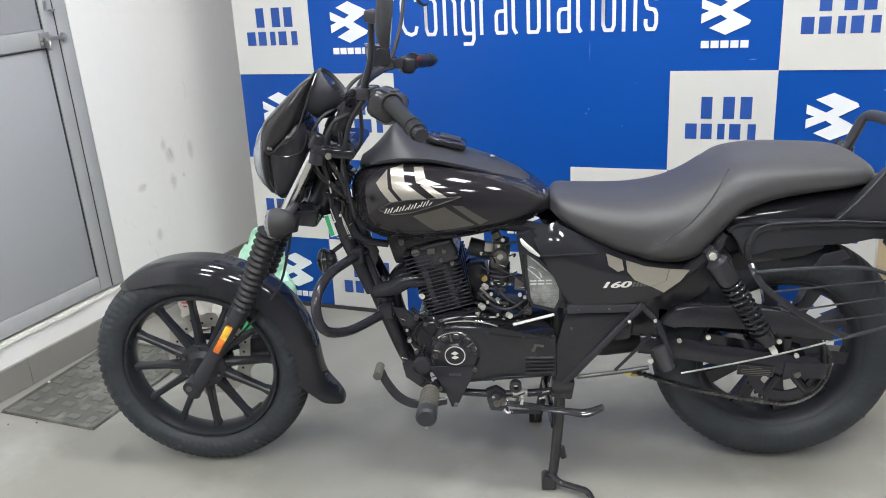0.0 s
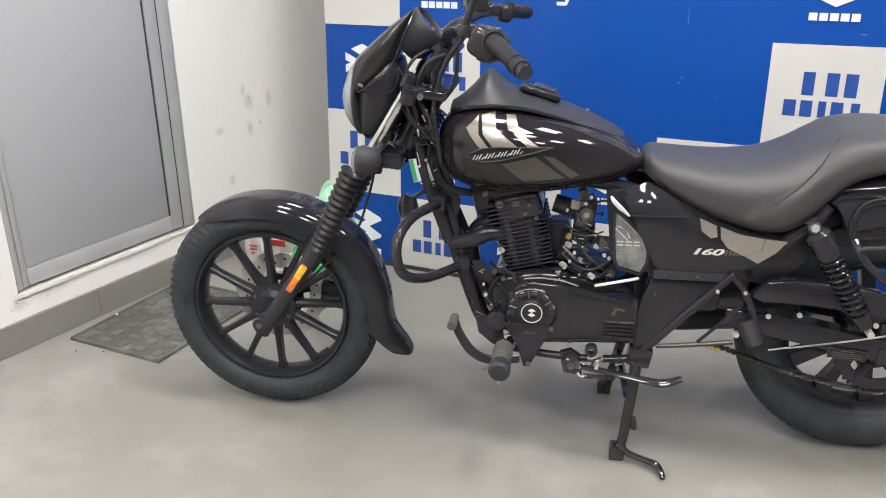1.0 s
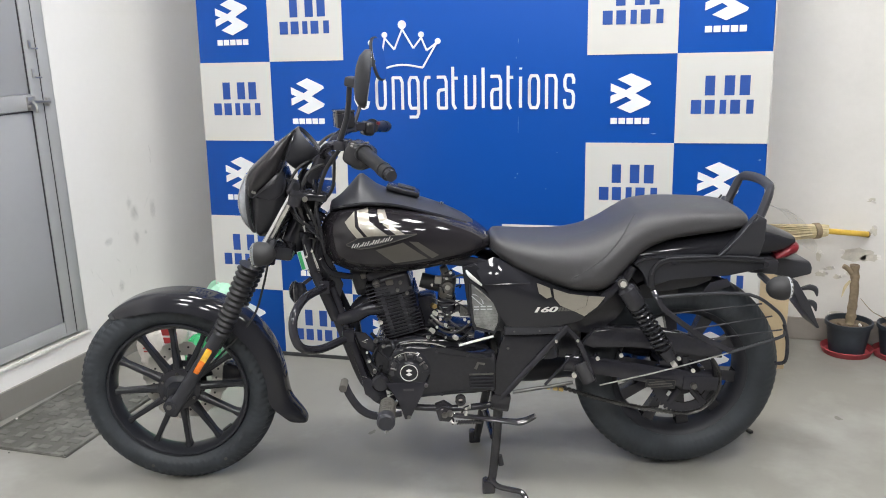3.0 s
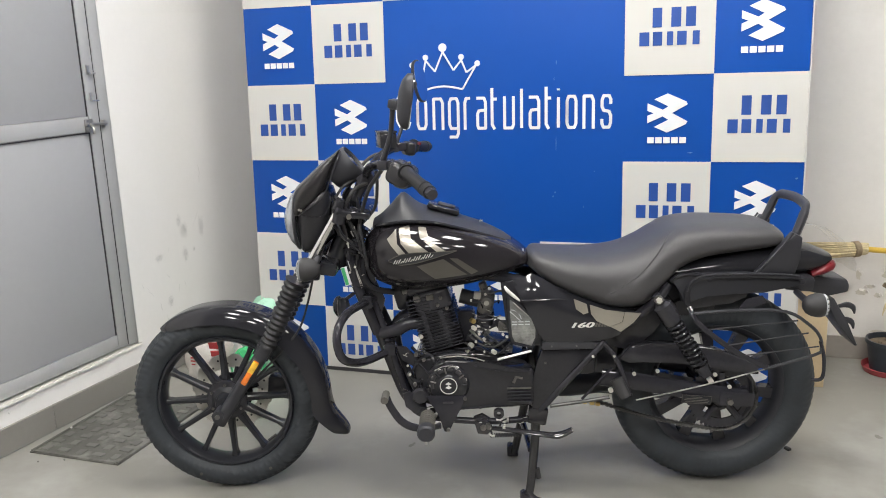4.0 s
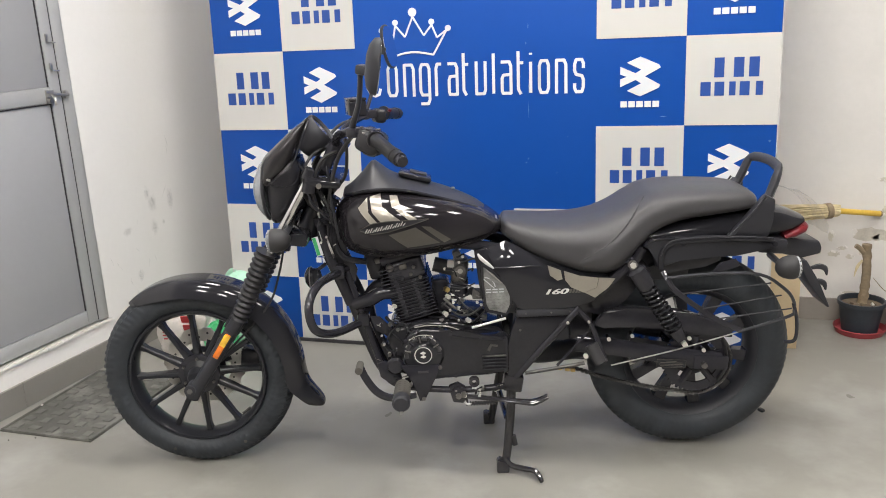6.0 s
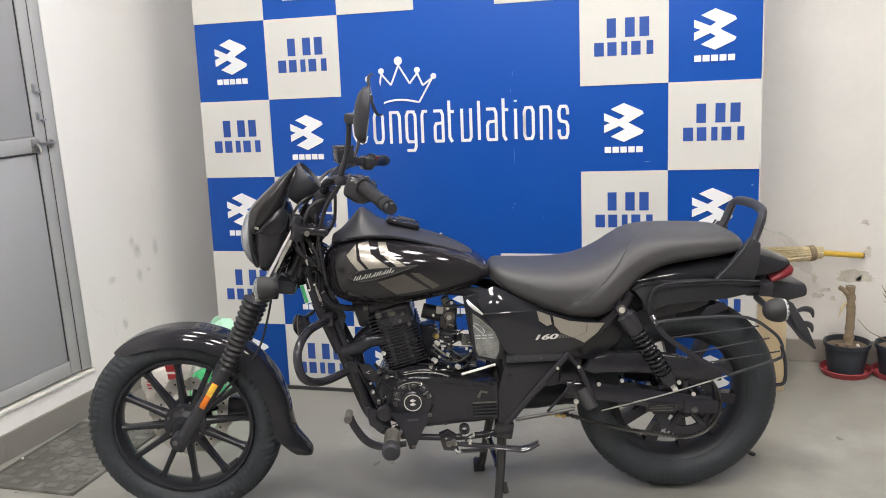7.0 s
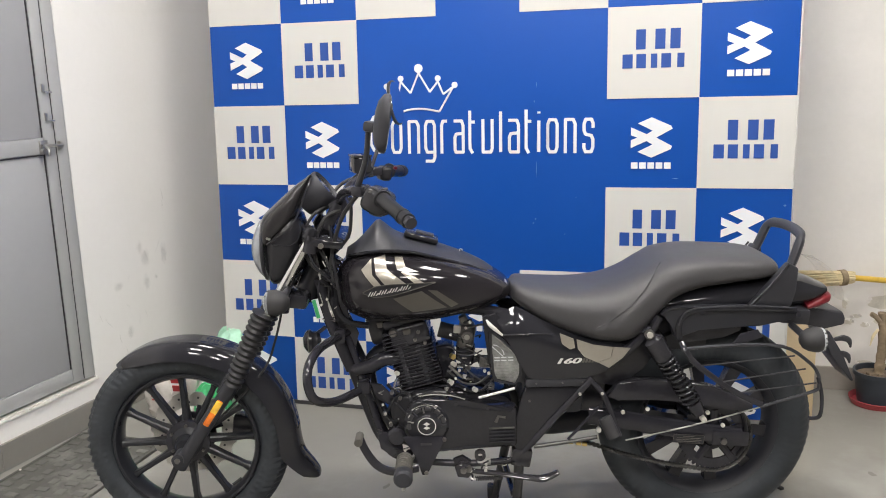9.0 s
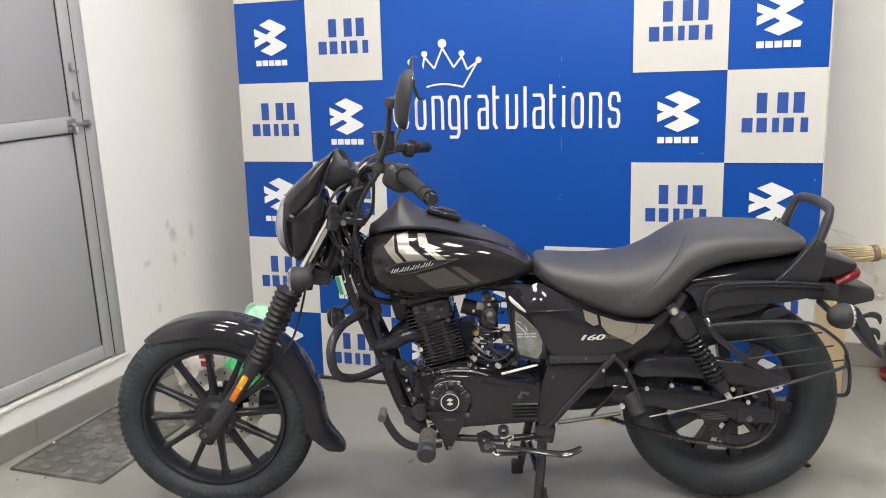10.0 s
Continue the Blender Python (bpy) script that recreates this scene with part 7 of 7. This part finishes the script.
# clear plastic cover that lies over the carton
def build_film():
    bm = bmesh.new()
    rows = []
    for i in range(15):
        t = i / 14
        row = []
        for j in range(19):
            s = j / 18
            a = math.pi * s
            r = 0.205 * (1 - 0.25 * t)
            wob = 0.012 * noise.noise(Vector((i * 0.4, j * 0.5, 3)))
            row.append(bm.verts.new((1.085 + (r + wob) * math.cos(a), 0.30 + 0.20 * t, 0.44 + (0.185 + wob) * math.sin(a) * (1 - 0.2 * t))))
        rows.append(row)
    for a, b in zip(rows, rows[1:]):
        for j in range(18):
            bm.faces.new((a[j], a[j + 1], b[j + 1], b[j]))
    return bm


film = thing("plastic_cover", pose(0, 0, 0), "clear plastic cover bulging over the carton", "plastic cover")
part("film", build_film(), M_FILM, film, smooth=60)

# grass broom laid on the carton, its stick against the wall
def build_broom():
    b = thing("grass_broom", pose(-0.018, 0, 0), "straw grass broom with a yellow stick, laid flat", "broom")
    a, e = Vector((1.352, 0.480, 0.490)), Vector((1.530, 0.560, 0.462))
    part("stick", tube([a, a.lerp(e, 0.5), e], 0.0115, 12, 2), M_YELLOW, b, "yellow painted bamboo stick")
    part("stick_end", rod(e, e + (e - a).normalized() * 0.006, 0.0125, 12), M_BARK, b)
    rnd = random.Random(7)
    bm = bmesh.new()
    for k in range(150):
        ang, rr = rnd.uniform(0, 2 * math.pi), math.sqrt(rnd.random())
        p0 = Vector((1.365 + rnd.uniform(-0.01, 0.01), 0.482 + 0.018 * rr * math.cos(ang), 0.492 + 0.018 * rr * math.sin(ang)))
        p1 = Vector((1.315, 0.465 + 0.026 * rr * math.cos(ang), 0.490 + 0.026 * rr * math.sin(ang)))
        p2 = Vector((1.02 - rnd.uniform(0, 0.12), 0.37 + 0.06 * rr * math.cos(ang) + rnd.uniform(-0.012, 0.012), 0.482 + 0.038 * rr * math.sin(ang) + rnd.uniform(-0.01, 0.008)))
        tube([p0, p1, p2], [0.0032, 0.0030, 0.0016], 4, 2, bm=bm)
    tagged(part("bristles", bm, M_STRAW, b, "bundle of pale straw bristles"), kind="stuff")
    part("binding", rod((1.338, 0.474, 0.491), (1.318, 0.466, 0.490), 0.031, 18), M_BARK, b, "brown binding tape")
    return b


build_broom()


def build_pot(x, y, stump=True):
    p = thing("potted_stump" if stump else "potted_twigs", pose(x, y, 0), "bare cut-back plant stump in a black pot on a red saucer" if stump else "dry twiggy plant in a black pot on a red saucer", "potted plant", "potted plants")
    part("saucer", lathe([(0.0001, 0.001), (0.088, 0.001), (0.098, 0.024), (0.095, 0.026), (0.085, 0.006), (0.0001, 0.006)], (0, 0, 0), "z", 40, closed=False), M_SAUCER, p, "red plastic saucer")
    part("pot", lathe([(0.0001, 0.008), (0.066, 0.008), (0.082, 0.117), (0.088, 0.118), (0.088, 0.134), (0.081, 0.134), (0.078, 0.112), (0.0001, 0.110)], (0, 0, 0), "z", 40, closed=False), M_POT, p, "black plastic pot")
    part("soil", lathe([(0.0001, 0.120), (0.03, 0.122), (0.055, 0.116), (0.0775, 0.114), (0.0775, 0.107)], (0, 0, 0), "z", 32, closed=False, wobble=lambda i, j: 0.002 * math.sin(i * 2.3 + j) if j < 3 else 0), M_SOIL, p)
    rnd = random.Random(int(x * 100))
    for k in range(5):
        part("pebble", box((rnd.uniform(-0.05, 0.05), rnd.uniform(-0.06, -0.01), 0.123), (0.014, 0.012, 0.009), (rnd.uniform(0, 40), 20, rnd.uniform(0, 90)), 0.003), M_SILL if k == 0 else M_SOIL, p)
    if stump:
        rings = []
        for i in range(40):
            t = i / 39
            r = 0.0165 + 0.0022 * math.sin(t * 40) * (0.5 + 0.5 * math.sin(t * 9)) + 0.004 * (1 - t) ** 4
            c = Vector((0.008 * math.sin(t * 3), 0.0, 0.10 + 0.262 * t))
            rings.append([c + Vector((r * math.cos(q) * (1 + 0.1 * noise.noise(Vector((math.cos(q), math.sin(q), t * 8)))), r * math.sin(q), 0)) for q in (2 * math.pi * w / 14 for w in range(14))])
        part("stump", loft(rings), M_BARK, p, "rough brown ringed stump", 40)
        part("side_branch", tube([(0.0, -0.002, 0.322), (-0.022, -0.004, 0.345), (-0.040, -0.006, 0.357)], [0.012, 0.010, 0.0095], 10), M_BARK, p)
        part("dead_leaf", tube([(-0.012, -0.012, 0.30), (-0.03, -0.02, 0.275), (-0.04, -0.024, 0.235)], [0.005, 0.006, 0.001], 6, flat=(1.0, 0.25)), M_STRAW, p)
    else:
        for k in range(11):
            a = rnd.uniform(0, 2 * math.pi)
            tip = Vector((0.075 * math.cos(a), 0.07 * math.sin(a), rnd.uniform(0.28, 0.44)))
            mid = Vector((0.02 * math.cos(a + 0.5), 0.02 * math.sin(a + 0.5), 0.24))
            tw = part("twig", tube([(0, 0, 0.12), mid, tip], [0.004, 0.0028, 0.0012], 6), M_BARK, p)
            for q in range(3):
                s = mid.lerp(tip, 0.3 + 0.25 * q)
                part("twiglet", tube([s, s + Vector((rnd.uniform(-0.03, 0.03), rnd.uniform(-0.03, 0.03), rnd.uniform(0.01, 0.04)))], [0.0018, 0.0008], 5, 1), M_BARK, tw)
        part("trailing_stem", tube([(-0.03, -0.02, 0.14), (-0.075, -0.03, 0.165), (-0.12, -0.03, 0.19), (-0.16, -0.02, 0.235)], [0.002, 0.0018, 0.0015, 0.001], 6), M_BARK, p)
    return p


build_pot(1.457, 0.462)
build_pot(1.645, 0.455, False)

# damp patches where the paint has peeled
M_PEEL = mat("bare_plaster", (0.62, 0.585, 0.52), 0.9, vary=0.2, scale=25, bump=0.5, bump_scale=80)
M_FLAKE = mat("loose_paint", (0.80, 0.77, 0.74), 0.8, vary=0.05)
peel = thing("peeled_patches", pose(0, BACK_Y, 0), "patches of peeled paint showing bare plaster on the wall", "peeled paint", kind="structure")
rng = random.Random(11)
for x, z, w, h in ((1.485, 0.375, 0.055, 0.028), (1.535, 0.362, 0.035, 0.016), (1.345, 0.36, 0.010, 0.020), (1.36, 0.285, 0.022, 0.012), (1.42, 0.275, 0.012, 0.010), (1.30, 0.29, 0.014, 0.009),
                   (1.52, 0.595, 0.016, 0.008), (1.43, 0.12, 0.03, 0.01), (1.54, 0.47, 0.012, 0.02), (1.66, 0.40, 0.02, 0.03), (1.39, 0.31, 0.018, 0.007), (1.47, 0.29, 0.02, 0.008)):
    bm = bmesh.new()
    k = 22
    ring = []
    for i in range(k):
        a = 2 * math.pi * i / k
        r = 1 + 0.45 * noise.noise(Vector((math.cos(a) * 1.6 + x * 9, math.sin(a) * 1.6, z * 7))) + rng.uniform(-0.12, 0.12)
        ring.append(bm.verts.new((x + w * r * math.cos(a), -0.0012, z + h * r * math.sin(a))))
    bm.faces.new(ring)
    pt = part("bare_patch", bm, M_PEEL, peel, smooth=0)
    for q in range(2):
        a = rng.uniform(0, 6.28)
        fx, fz = x + w * math.cos(a), z + h * math.sin(a)
        part("paint_flake", box((fx, -0.005, fz), (rng.uniform(0.008, 0.02), 0.0012, rng.uniform(0.006, 0.012)), (rng.uniform(-30, 30), rng.uniform(0, 90), rng.uniform(-20, 20))), M_FLAKE, pt, smooth=0)


# crumbs of plaster and dust on the floor; the last is an unidentified black tip
crumbs = thing("floor_debris", pose(0, 0, 0), "a few crumbs of plaster and grit and an unidentified black tip on the floor", "debris")
for x, y, r, m in ((-1.368, -1.005, 0.003, M_PEG), (-1.287, -0.973, 0.003, M_PEG), (-1.436, -0.768, 0.005, M_FLAKE), (-0.35, -1.45, 0.0025, M_PEG), (1.034, -0.337, 0.011, M_RUBBER)):
    part("floor_bit", box((x, y, r * 0.45 + (0.007 if m is M_FLAKE else 0)), (r * 2, r * 1.4, r * 0.9), (0, 0, x * 300), r * 0.25, segs=1), m, crumbs)
